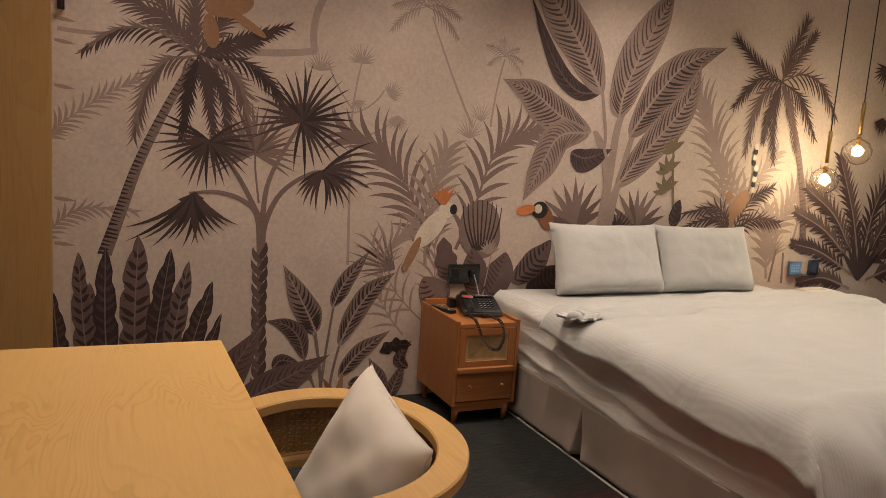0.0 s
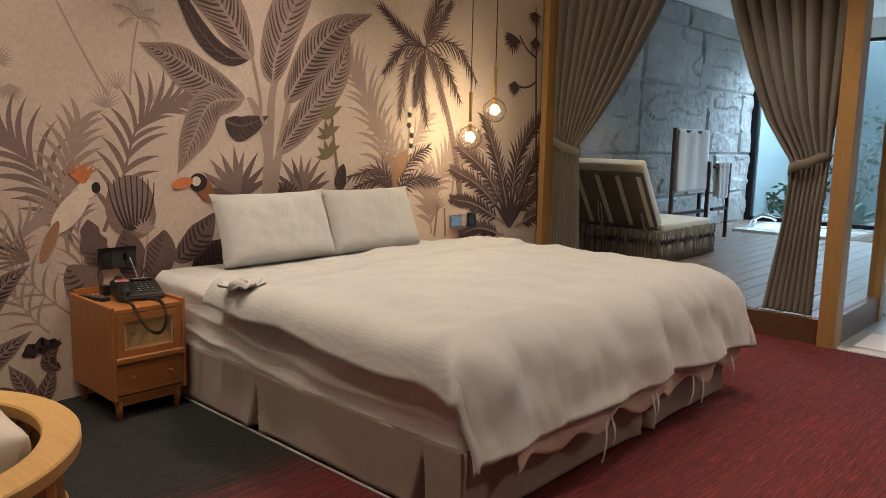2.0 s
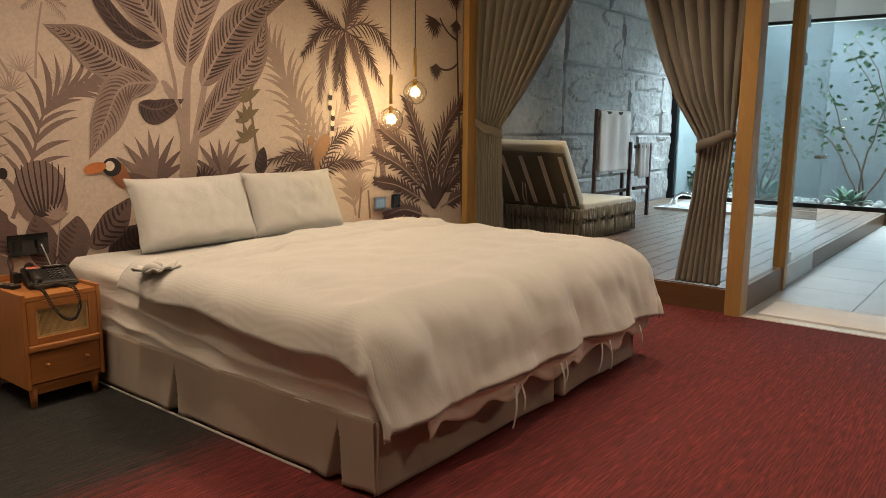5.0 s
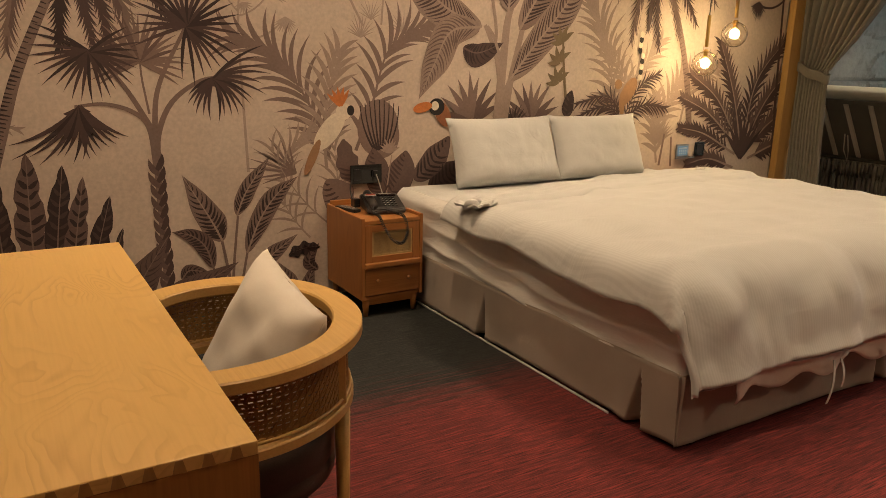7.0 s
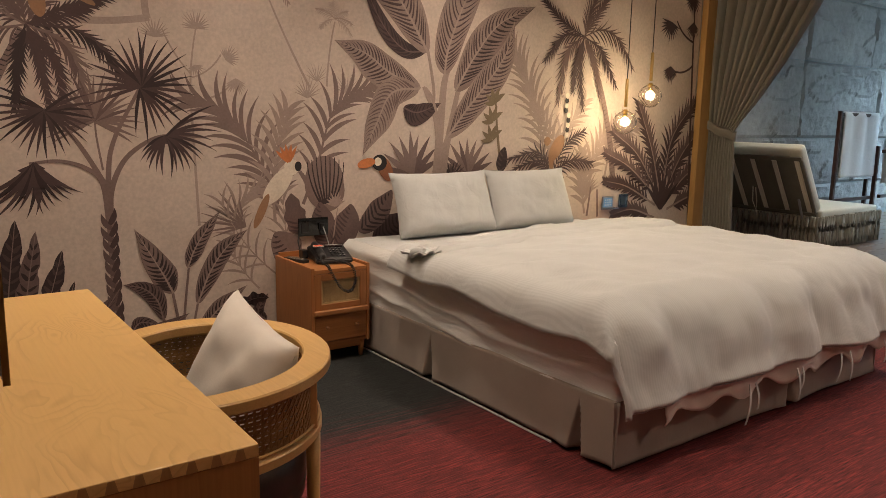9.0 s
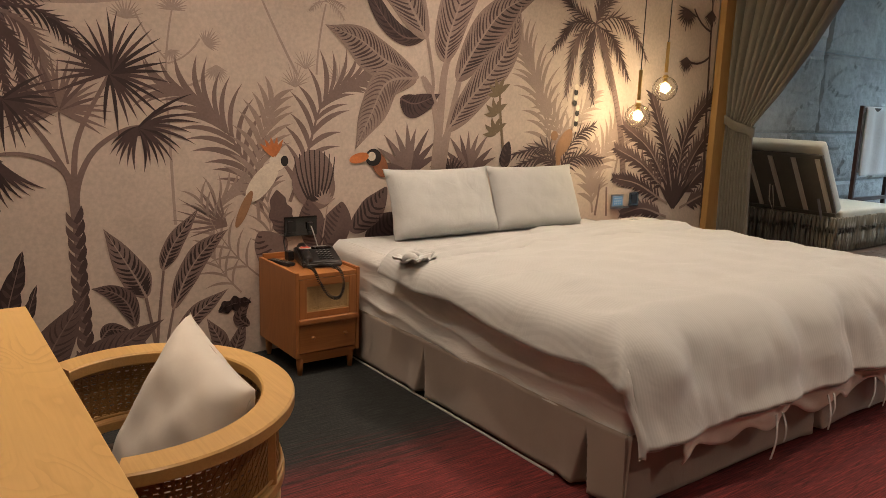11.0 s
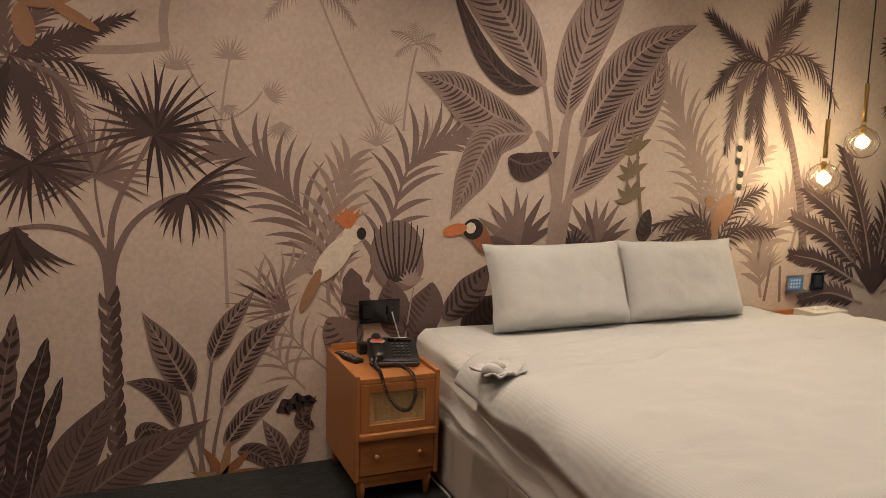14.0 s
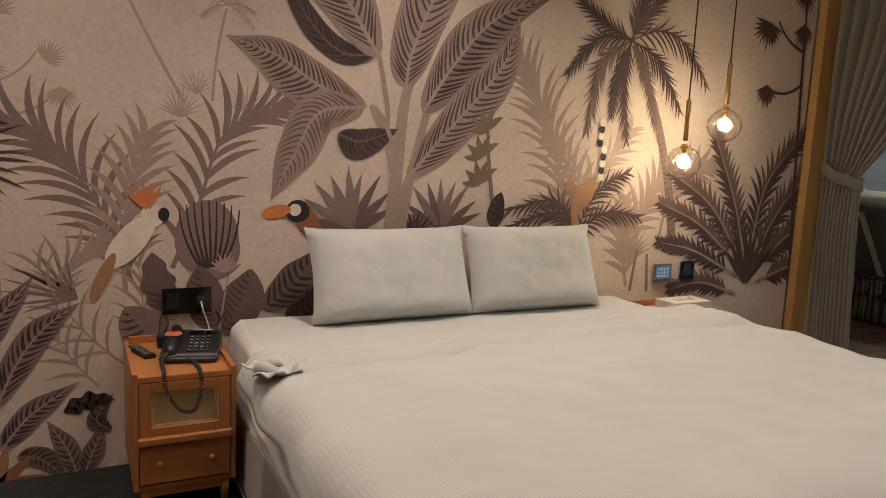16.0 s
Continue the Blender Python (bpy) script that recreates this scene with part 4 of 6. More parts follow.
def broad(art, pts, wl, wr, tone, vein, rib=PALE, n=16, slant=0.17, tone_r=None, vein_r=None, lobes=0.0, blunt=0.0, thick=0.21):
    """A broad leaf on a curved midrib, its two halves of their own width, with brushed slanting veins."""
    m = 40
    ln = sum(math.dist(a, b) for a, b in zip(pts, pts[1:]))
    ph = pts[0][0] * 9

    def half(t, side):
        w = (wl if side > 0 else wr) * math.sin(math.pi * min(1, max(0, t)) ** (0.88 + blunt)) ** (0.62 + (0.5 - blunt) * t - 0.3 * blunt)
        notch = max(0.0, math.sin(t * n * 2.1 + ph + side)) ** 2
        return w * (1 - lobes * notch) * (1 + 0.05 * math.sin(t * 13 + ph + side))
    art.up()
    tones = {1: (tone, vein), -1: (tone if tone_r is None else tone_r, vein if vein_r is None else vein_r)}
    for side in (1, -1):
        mid, edge = [], []
        for i in range(m + 1):
            t = i / m
            x, z, tx, tz = along(pts, t)
            w = half(t, side) * side
            mid.append((x, z))
            edge.append((x - tz * w, z + tx * w))
        art.strip(mid, edge, tones[side][0])
    art.up()
    for side in (1, -1):
        for i in range(n):
            t = 0.03 + 0.9 * (i + 0.3 + 0.3 * rng.random()) / n
            s = min(0.99, t + slant * (1 - 0.45 * t))
            reach = 0.8 + 0.2 * rng.random()
            fat = thick * (0.7 + 0.6 * rng.random()) * ln / n
            a, b = [], []
            for k in range(8):
                f = k / 7
                tt = t + (s - t) * f ** 1.5 * reach
                x, z, tx, tz = along(pts, tt)
                w = half(tt, side) * side * f * reach
                th = fat * math.sin(math.pi * (0.08 + 0.9 * f)) ** 0.8
                a.append((x - tz * w - tx * th, z + tx * w - tz * th))
                b.append((x - tz * w + tx * th, z + tx * w + tz * th))
            art.strip(a, b, tones[side][1])
    stalk(art, pts, (wl + wr) * 0.055 + 0.004, 0.0025, rib)


def feather(art, pts, ln, wd, tone, n=18, spread=56, curl=0.18, start=0.1, hang=0.0, shade=None, rib=None):
    """A feather palm leaf: paired curved blades along a bent rib; shade is the tone of the under side."""
    art.up(7)
    for i in range(n):
        t = start + (1 - start) * (i + 0.5) / n
        x, z, tx, tz = along(pts, t)
        base = math.atan2(tz, tx)
        k = ln * (0.4 + 0.6 * math.sin(math.pi * (0.12 + 0.74 * t))) * (0.88 + 0.24 * rng.random())
        for s in (1, -1):
            a = base + s * radians(spread * (1 - 0.55 * t) + 7 * (rng.random() - 0.5))
            low = math.sin(a) < math.sin(base)
            a = math.atan2(math.sin(a) - hang, math.cos(a))
            blade(art, x, z, a, k, wd * (0.85 + 0.3 * rng.random()), shade if shade is not None and low else tone, -s * curl, 7)
    stalk(art, pts, wd * 0.6 + 0.002, 0.002, tone if rib is None else rib)


def rays(art, c, a0, a1, r0, rm, r1, tone, n, wd, core=0.0, back=None, curl=0.05):
    """A fan palm head: pointed blades from a hub, their length going from r0 over rm to r1."""
    art.up()

    def reach(f):
        return r0 * (1 - f) * (1 - 2 * f) + 4 * rm * f * (1 - f) + r1 * f * (2 * f - 1)
    if back is not None:
        edge = [(c[0] + core * reach(i / 30) * math.cos(radians(a0 + (a1 - a0) * i / 30)), c[1] + core * reach(i / 30) * math.sin(radians(a0 + (a1 - a0) * i / 30))) for i in range(31)]
        art.strip([c] * 31, edge, back)
        art.up()
    art.up(n + 1)
    for i in range(n):
        f = (i + 0.5) / n
        a = radians(a0 + (a1 - a0) * f + 3 * (rng.random() - 0.5))
        blade(art, c[0], c[1], a, reach(f) * (0.86 + 0.2 * rng.random()), wd, tone + (1 if rng.random() < 0.35 else 0), curl * (1 if math.cos(a) > 0 else -1) + 0.06 * (rng.random() - 0.5), 7)


def sheath(art, p, q, wd, n):
    """A palm trunk of paired dark leaf bases with pale gaps."""
    stalk(art, (p, ((p[0] + q[0]) / 2, (p[1] + q[1]) / 2), q), wd * 0.55, wd * 0.8, SOFT)
    art.up(30)
    h = math.dist(p, q) / n
    for i in range(n):
        f = (i + 0.5) / n
        x, z = p[0] + (q[0] - p[0]) * f, p[1] + (q[1] - p[1]) * f
        blade(art, x + wd * 0.15, z - h * 0.7, radians(116 + 8 * rng.random()), h * 1.55, wd * 0.62, MID, 0.22, 7)
        blade(art, x - wd * 0.05, z - h * 0.3, radians(68 + 8 * rng.random()), h * 1.45, wd * 0.62, DARK, -0.22, 7)


def blob(art, c, rx, rz, ang, tone, n=18):
    ca, sa = math.cos(radians(ang)), math.sin(radians(ang))
    a, b = [], []
    for i in range(n + 1):
        t = math.pi * i / n
        u, v = rx * math.cos(t), rz * math.sin(t)
        a.append((c[0] + u * ca - v * sa, c[1] + u * sa + v * ca))
        b.append((c[0] + u * ca + v * sa, c[1] + u * sa - v * ca))
    art.strip(a, b, tone)


def palm_crown(art, c, r, tone, tips, wd, blade_ln, n=15, bend=0.22, hang=0.5):
    for k, a in enumerate(tips):
        rr = r * (0.85 + 0.3 * rng.random())
        q = (c[0] + rr * math.cos(radians(a)), c[1] + rr * math.sin(radians(a)) - 0.12 * r)
        s = 1 if math.cos(radians(a)) < 0 else -1
        frond(art, c, q, -s * bend * abs(math.cos(radians(a))), blade_ln, tone if k % 3 else tone + 1, n, 50, wd, hang=hang, start=0.1)


art = Art()
stem(art, (-0.173, 1.448), (-0.440, 1.977), 0.03, 0.0145, 0.0087, HAZE)
palm_crown(art, (-0.474, 2.022), 0.176, HAZE, (0, 35, 75, 140, 175, -150, -30), 0.0081, 0.070, 10)
art.done("far_palm")
art = Art()
stem(art, (-0.066, 1.456), (-0.012, 1.815), 0.05, 0.0120, 0.0090, HAZE)
palm_crown(art, (-0.013, 1.829), 0.106, HAZE, (0, 40, 100, 150, -160, -30), 0.0050, 0.045, 8)
art.done("far_palm")
art = Art()
fan(art, (-0.188, 1.388), 15, 165, 0.130, HAZE, 12, 0.0072, 0.0, None)
fan(art, (0.065, 1.420), 20, 165, 0.120, HAZE, 12, 0.0074, 0.0, None)
fan(art, (-0.128, 1.481), 20, 160, 0.114, HAZE, 10, 0.0056, 0.0, None)
art.done("far_tuft")
art = Art()
stem(art, (-0.816, 0.711), (-0.837, 1.387), 0, 0.0145, 0.0116, HAZE)
stem(art, (-0.837, 1.387), (-0.797, 1.717), 0.05, 0.0108, 0.0081, HAZE)
stem(art, (-0.830, 1.360), (-0.605, 1.465), -0.25, 0.0108, 0.0081, HAZE)
stem(art, (-0.827, 1.470), (-0.673, 1.593), -0.2, 0.0081, 0.0081, HAZE)
stem(art, (-0.828, 1.484), (-0.966, 1.700), 0.1, 0.0081, 0.0081, HAZE)
fan(art, (-0.797, 1.712), 0, 180, 0.099, HAZE, 16, 0.0081, 0.1, None)
fan(art, (-1.002, 1.656), 10, 170, 0.099, HAZE, 14, 0.0081, 0.1, None)
fan(art, (-0.647, 1.568), -40, 130, 0.084, HAZE, 14, 0.0087, 0.0, None)
fan(art, (-0.597, 1.474), 190, 350, 0.090, HAZE, 14, 0.0104, 0.2, HAZE)
fan(art, (-0.810, 1.532), -170, 20, 0.065, HAZE, 10, 0.0084, 0.2, HAZE)
art.done("slender_flower")
art = Art()
stem(art, (-1.363, 1.708), (-1.023, 1.746), -0.06, 0.0325, 0.0325, HAZE)
stem(art, (-1.033, 1.740), (-0.945, 2.068), 0.25, 0.0338, 0.0338, HAZE)
stem(art, (-2.120, 1.716), (-1.906, 1.718), -0.05, 0.0184, 0.0184, HAZE)
art.done("faint_vine")
art = Art()
feather(art, ((-2.187, 1.235), (-2.123, 1.310), (-1.973, 1.433), (-1.799, 1.545)), 0.096, 0.0137, PALE, 16, spread=58)
art.done("side_frond")
art = Art()
feather(art, ((-2.190, 0.790), (-2.129, 0.894), (-2.016, 0.965), (-1.823, 0.965)), 0.084, 0.0141, PALE, 13, spread=50, hang=0.3)
art.done("side_frond")
art = Art()
blade(art, -2.131, 1.760, radians(-8), 0.083, 0.0184, PALE, 0)
art.done("leaf_tip")
art = Art()
blade(art, -2.131, 1.669, radians(-8), 0.083, 0.0184, PALE, 0)
art.done("leaf_tip")
art = Art()
blade(art, -2.132, 1.484, radians(-8), 0.083, 0.0184, PALE, 0)
art.done("leaf_tip")
art = Art()
blade(art, -2.133, 1.010, radians(-8), 0.086, 0.0192, PALE, 0)
art.done("leaf_tip")
art = Art()
blade(art, -2.134, 0.815, radians(-8), 0.086, 0.0192, PALE, 0)
art.done("leaf_tip")
art = Art()
feather(art, ((-0.373, 0.751), (-0.434, 0.947), (-0.545, 1.149), (-0.672, 1.299), (-0.827, 1.356)), 0.280, 0.0299, SOFT, 15, spread=58, curl=0.26, start=0.02)
art.done("feather_fern")
art = Art()
feather(art, ((-0.221, 0.794), (-0.121, 1.042), (-0.042, 1.291), (0.070, 1.405), (0.247, 1.468)), 0.236, 0.0296, SOFT, 14, spread=60, curl=0.2, start=0.05)
art.done("feather_fern")
art = Art()
feather(art, ((-0.634, 0.627), (-0.611, 0.798), (-0.484, 0.903)), 0.158, 0.0173, PALE, 9, spread=55)
art.done("feather_fern")
art = Art()
frond(art, (-0.392, 0.709), (-0.313, 1.313), 0.12, 0.219, PALE, 10, wd=0.0317)
art.done("feather_fern")
art = Art()
frond(art, (-0.382, 0.401), (-0.696, 0.839), 0.14, 0.175, PALE, 7, wd=0.0148)
art.done("feather_fern")
art = Art()
frond(art, (-0.345, 0.449), (-0.349, 0.826), -0.08, 0.161, PALE, 6, wd=0.0154)
art.done("feather_fern")
art = Art()
frond(art, (-0.494, 0.336), (-0.662, 0.598), 0.1, 0.156, PALE, 5, wd=0.0154)
art.done("feather_fern")
art = Art()
fan(art, (-0.563, 0.689), 95, 200, 0.276, SOFT, 9, 0.0134, 0.0, None)
art.done("feather_fern")
art = Art()
feather(art, ((1.720, 0.834), (1.601, 1.199), (1.493, 1.490), (1.335, 1.738)), 0.300, 0.0308, PALE, 15, spread=56, curl=0.25, start=0.05)
art.done("pale_fern")
art = Art()
feather(art, ((2.283, 0.878), (2.342, 1.106), (2.467, 1.235), (2.675, 1.302)), 0.222, 0.0324, PALE, 10, spread=50, hang=0.2)
art.done("pale_fern")
art = Art()
feather(art, ((1.715, 0.893), (1.797, 1.169), (1.940, 1.323), (2.019, 1.416)), 0.189, 0.0258, HAZE, 10, spread=50)
art.done("pale_fern")
art = Art()
frond(art, (1.811, 0.999), (1.543, 1.388), -0.1, 0.198, PALE, 8, wd=0.0301)
art.done("pale_fern")
art = Art()
frond(art, (2.027, 0.814), (2.318, 1.231), 0.1, 0.228, PALE, 9, wd=0.0343)
art.done("pale_fern")
art = Art()
frond(art, (2.083, 0.608), (2.028, 1.053), 0.05, 0.200, PALE, 8, wd=0.0370)
art.done("pale_fern")
art = Art()
fan(art, (2.083, 0.750), 15, 165, 0.226, PALE, 13, 0.0203, 0.0, None)
art.done("pale_fern")
art = Art()
fan(art, (2.379, 1.293), 200, 340, 0.185, HAZE, 11, 0.0203, 0.0, None)
art.done("pale_fern")
art = Art()
stem(art, (2.111, 0.585), (2.141, 0.808), 0, 0.0210, 0.0168, SOFT)
art.done("pale_fern")
art = Art()
stem(art, (2.229, 0.575), (2.211, 0.784), 0, 0.0210, 0.0168, SOFT)
art.done("pale_fern")
art = Art()
stalk(art, ((-1.936, 0.766), (-1.869, 0.969), (-1.802, 1.172), (-1.700, 1.402), (-1.573, 1.648)), 0.0578, 0.0313, SOFT, rings=46, ring_tone=DEEP)
feather(art, ((-1.557, 1.667), (-1.707, 1.861), (-1.759, 1.983)), 0.127, 0.0124, MID, 18, spread=44, start=0.04, hang=0.2)
feather(art, ((-1.557, 1.667), (-1.578, 1.855), (-1.558, 2.049)), 0.117, 0.0127, MID, 18, spread=44, start=0.04)
feather(art, ((-1.557, 1.667), (-1.683, 1.793), (-1.861, 1.878)), 0.127, 0.0123, MID, 18, spread=44, start=0.04, hang=0.25)
feather(art, ((-1.557, 1.667), (-1.444, 1.848), (-1.351, 2.032)), 0.119, 0.0129, MID, 18, spread=44, start=0.04)
feather(art, ((-1.557, 1.667), (-1.751, 1.756), (-1.897, 1.738), (-2.012, 1.655)), 0.106, 0.0122, SOFT, 18, spread=44, start=0.04, hang=0.45, shade=DARK)
feather(art, ((-1.557, 1.667), (-1.392, 1.750), (-1.177, 1.836)), 0.088, 0.0132, DARK, 18, spread=44, start=0.04, hang=0.2)
feather(art, ((-1.557, 1.667), (-1.391, 1.718), (-1.267, 1.795)), 0.081, 0.0132, DARK, 18, spread=44, start=0.04, hang=0.3)
feather(art, ((-1.557, 1.667), (-1.364, 1.663), (-1.246, 1.593), (-1.169, 1.491)), 0.118, 0.0135, DARK, 18, spread=44, start=0.04, hang=0.5, shade=DEEP)
feather(art, ((-1.557, 1.667), (-1.703, 1.622), (-1.782, 1.493), (-1.815, 1.332)), 0.148, 0.0125, SOFT, 18, spread=44, start=0.04, hang=0.5, shade=MID)
feather(art, ((-1.557, 1.667), (-1.426, 1.614), (-1.360, 1.518), (-1.329, 1.366)), 0.152, 0.0135, SOFT, 18, spread=44, start=0.04, hang=0.5, shade=MID)
feather(art, ((-1.557, 1.667), (-1.595, 1.535), (-1.622, 1.320)), 0.111, 0.0127, DEEP, 18, spread=44, start=0.04, hang=0.4)
feather(art, ((-1.557, 1.667), (-1.515, 1.542), (-1.485, 1.317)), 0.114, 0.0130, DARK, 18, spread=44, start=0.04, hang=0.4)
feather(art, ((-1.557, 1.667), (-1.448, 1.523), (-1.418, 1.334)), 0.102, 0.0132, DARK, 18, spread=44, start=0.04, hang=0.4)
art.done("coconut_palm")
art = Art()
stalk(art, ((-1.295, 1.272), (-1.292, 1.172), (-1.271, 1.012)), 0.0079, 0.0105, SOFT)
rays(art, (-1.300, 1.245), -35, 215, 0.208, 0.247, 0.221, SOFT, 26, 0.0182, core=0.3, back=SOFT)
stalk(art, ((-1.253, 0.740), (-1.256, 0.904), (-1.285, 0.980), (-1.374, 1.141), (-1.492, 1.291)), 0.0349, 0.0161, SOFT)
stalk(art, ((-1.253, 0.740), (-1.250, 0.959), (-1.217, 1.149), (-1.079, 1.416)), 0.0319, 0.0160, SOFT)
stalk(art, ((-1.248, 0.740), (-1.240, 0.905), (-1.173, 1.056), (-1.054, 1.151), (-0.943, 1.180), (-0.769, 1.169)), 0.0327, 0.0109, SOFT)
stalk(art, ((-1.256, 0.740), (-1.276, 0.945), (-1.345, 1.023), (-1.461, 1.059), (-1.585, 1.049)), 0.0289, 0.0131, SOFT)
rays(art, (-1.504, 1.290), 148, 398, 0.270, 0.230, 0.230, DARK, 24, 0.0165, core=0.2, back=DARK)
rays(art, (-1.079, 1.413), -102, 208, 0.272, 0.278, 0.272, DARK, 28, 0.0180, core=0.2, back=DARK)
rays(art, (-0.966, 1.177), 208, 398, 0.173, 0.228, 0.312, DARK, 19, 0.0173, core=0.2, back=DARK, curl=0.16)
rays(art, (-1.561, 1.053), 205, 328, 0.400, 0.248, 0.241, DARK, 15, 0.0215, core=0.2, back=DARK, curl=-0.16)
sheath(art, (-1.255, 0.795), (-1.240, 0.035), 0.052, 13)
art.done("fan_palm")
art = Art()
broad(art, ((-2.049, -0.036), (-2.111, 0.291), (-2.144, 0.604)), 0.041, 0.041, DEEP, DARK, SOFT, 15, lobes=0.26, slant=0.06, blunt=0.35)
broad(art, ((-1.933, -0.048), (-1.979, 0.303), (-1.997, 0.640)), 0.042, 0.042, MID, DEEP, SOFT, 15, lobes=0.26, slant=0.06, blunt=0.35)
broad(art, ((-1.956, -0.045), (-2.014, 0.375), (-2.042, 0.776)), 0.046, 0.046, MID, DEEP, SOFT, 15, lobes=0.26, slant=0.06, blunt=0.35)
broad(art, ((-1.897, -0.051), (-1.930, 0.379), (-1.934, 0.792)), 0.052, 0.052, DEEP, DARK, SOFT, 15, lobes=0.26, slant=0.06, blunt=0.35)
broad(art, ((-1.575, -0.083), (-1.517, 0.201), (-1.428, 0.481)), 0.032, 0.032, DEEP, DARK, SOFT, 15, lobes=0.26, slant=0.06, blunt=0.35)
broad(art, ((-1.793, -0.061), (-1.810, 0.404), (-1.798, 0.851)), 0.068, 0.068, MID, DEEP, SOFT, 15, lobes=0.26, slant=0.06, blunt=0.35)
broad(art, ((-1.747, -0.066), (-1.717, 0.370), (-1.659, 0.793)), 0.056, 0.056, DEEP, DARK, SOFT, 15, lobes=0.26, slant=0.06, blunt=0.35)
broad(art, ((-1.689, -0.072), (-1.649, 0.337), (-1.579, 0.735)), 0.049, 0.049, MID, DEEP, SOFT, 15, lobes=0.26, slant=0.06, blunt=0.35)
broad(art, ((-1.639, -0.077), (-1.571, 0.283), (-1.473, 0.638)), 0.050, 0.050, DEEP, DARK, SOFT, 15, lobes=0.26, slant=0.06, blunt=0.35)
art.done("lobed_plant")
art = Art()
stalk(art, ((-0.910, -0.065), (-0.936, 0.160), (-0.970, 0.381)), 0.0188, 0.0141, SOFT)
stalk(art, ((-0.939, -0.061), (-0.913, 0.231), (-0.881, 0.492)), 0.0165, 0.0118, SOFT)
stalk(art, ((-0.894, -0.068), (-0.874, 0.128), (-0.838, 0.307)), 0.0167, 0.0119, SOFT)
stalk(art, ((-0.917, -0.064), (-0.975, 0.117), (-1.023, 0.244)), 0.0139, 0.0116, SOFT)
broad(art, ((-0.964, 0.366), (-1.023, 0.493), (-1.144, 0.716)), 0.068, 0.068, SOFT, DEEP, PALE, 13, thick=0.25)
broad(art, ((-0.887, 0.493), (-0.828, 0.619), (-0.704, 0.786)), 0.044, 0.046, SOFT, DEEP, PALE, 12, thick=0.25)
broad(art, ((-0.842, 0.291), (-0.768, 0.458), (-0.675, 0.584), (-0.556, 0.674)), 0.057, 0.057, SOFT, DEEP, PALE, 14, thick=0.25)
broad(art, ((-0.835, 0.122), (-0.734, 0.246), (-0.563, 0.365)), 0.048, 0.048, SOFT, DEEP, PALE, 13, thick=0.25)
broad(art, ((-1.019, 0.231), (-1.047, 0.337), (-1.110, 0.407), (-1.209, 0.438)), 0.048, 0.048, MID, DEEP, SOFT, 12, thick=0.25)
broad(art, ((-1.177, 0.192), (-1.130, 0.233), (-1.028, 0.201)), 0.032, 0.032, MID, DEEP, SOFT, 9, thick=0.25)
broad(art, ((-0.572, -0.036), (-0.611, 0.093), (-0.678, 0.222)), 0.043, 0.043, SOFT, DARK, PALE, 9)
broad(art, ((-0.562, -0.038), (-0.523, 0.068), (-0.474, 0.193)), 0.039, 0.041, SOFT, DARK, PALE, 9)
broad(art, ((-0.782, 0.090), (-0.700, 0.067), (-0.611, -0.030)), 0.050, 0.035, MID, DEEP, SOFT, 9)
broad(art, ((-0.456, 0.150), (-0.506, 0.207), (-0.445, 0.303)), 0.036, 0.036, MID, DEEP, SOFT, 8)
broad(art, ((-1.551, -0.171), (-1.456, 0.021), (-1.361, 0.216), (-1.223, 0.425)), 0.095, 0.095, MID, DARK, SOFT, 17, thick=0.17)
broad(art, ((-1.471, -0.116), (-1.285, 0.041), (-1.094, 0.145), (-0.886, 0.249)), 0.081, 0.099, MID, DARK, SOFT, 17, thick=0.17)
broad(art, ((-1.664, -0.150), (-1.619, 0.025), (-1.577, 0.131)), 0.062, 0.062, DARK, DEEP, MID, 9)
leaf(art, (-0.619, 0.246), (-0.440, 0.277), 0.2, 0.088, DEEP, DARK, n=8, lobes=0.4, slant=0.03)
blade(art, -0.841, -0.006, radians(40), 0.156, 0.0416, RUST, 0)
blade(art, -0.841, -0.006, radians(120), 0.156, 0.0416, RUST, 0)
blade(art, -0.841, -0.006, radians(80), 0.161, 0.0416, TAN, 0)
blade(art, -0.841, -0.019, radians(10), 0.156, 0.0416, RUST, 0)
blade(art, -0.841, -0.019, radians(160), 0.143, 0.0364, TAN, 0)
art.done("leaf_clump")
art = Art()
blob(art, (-0.087, 0.912), 0.1250, 0.1550, 0, SOFT)
blob(art, (-0.060, 0.865), 0.1040, 0.1196, 0, SOFT)
stem(art, (-0.109, 0.790), (-0.194, 1.032), 0.14, 0.0125, 0.0050, DEEP)
stem(art, (-0.100, 0.790), (-0.166, 1.046), 0.10500000000000001, 0.0130, 0.0052, DEEP)
stem(art, (-0.090, 0.790), (-0.138, 1.057), 0.07, 0.0125, 0.0050, DEEP)
stem(art, (-0.081, 0.789), (-0.109, 1.063), 0.035, 0.0130, 0.0052, DEEP)
stem(art, (-0.072, 0.789), (-0.080, 1.065), -0.0, 0.0130, 0.0052, DEEP)
stem(art, (-0.062, 0.788), (-0.051, 1.062), -0.035, 0.0125, 0.0050, DEEP)
stem(art, (-0.053, 0.788), (-0.021, 1.056), -0.07, 0.0130, 0.0052, DEEP)
stem(art, (-0.043, 0.788), (0.008, 1.044), -0.10500000000000001, 0.0130, 0.0052, DEEP)
stem(art, (-0.034, 0.787), (0.039, 1.028), -0.14, 0.0130, 0.0052, DEEP)
leaf(art, (-0.042, 0.528), (-0.117, 0.804), 0.1, 0.161, MID, DARK, n=10)
leaf(art, (-0.036, 0.515), (0.086, 0.782), -0.18, 0.189, MID, DARK, n=10)
fan(art, (-0.015, 0.774), 15, 170, 0.085, PALE, 9, 0.0186, 0.0, None)
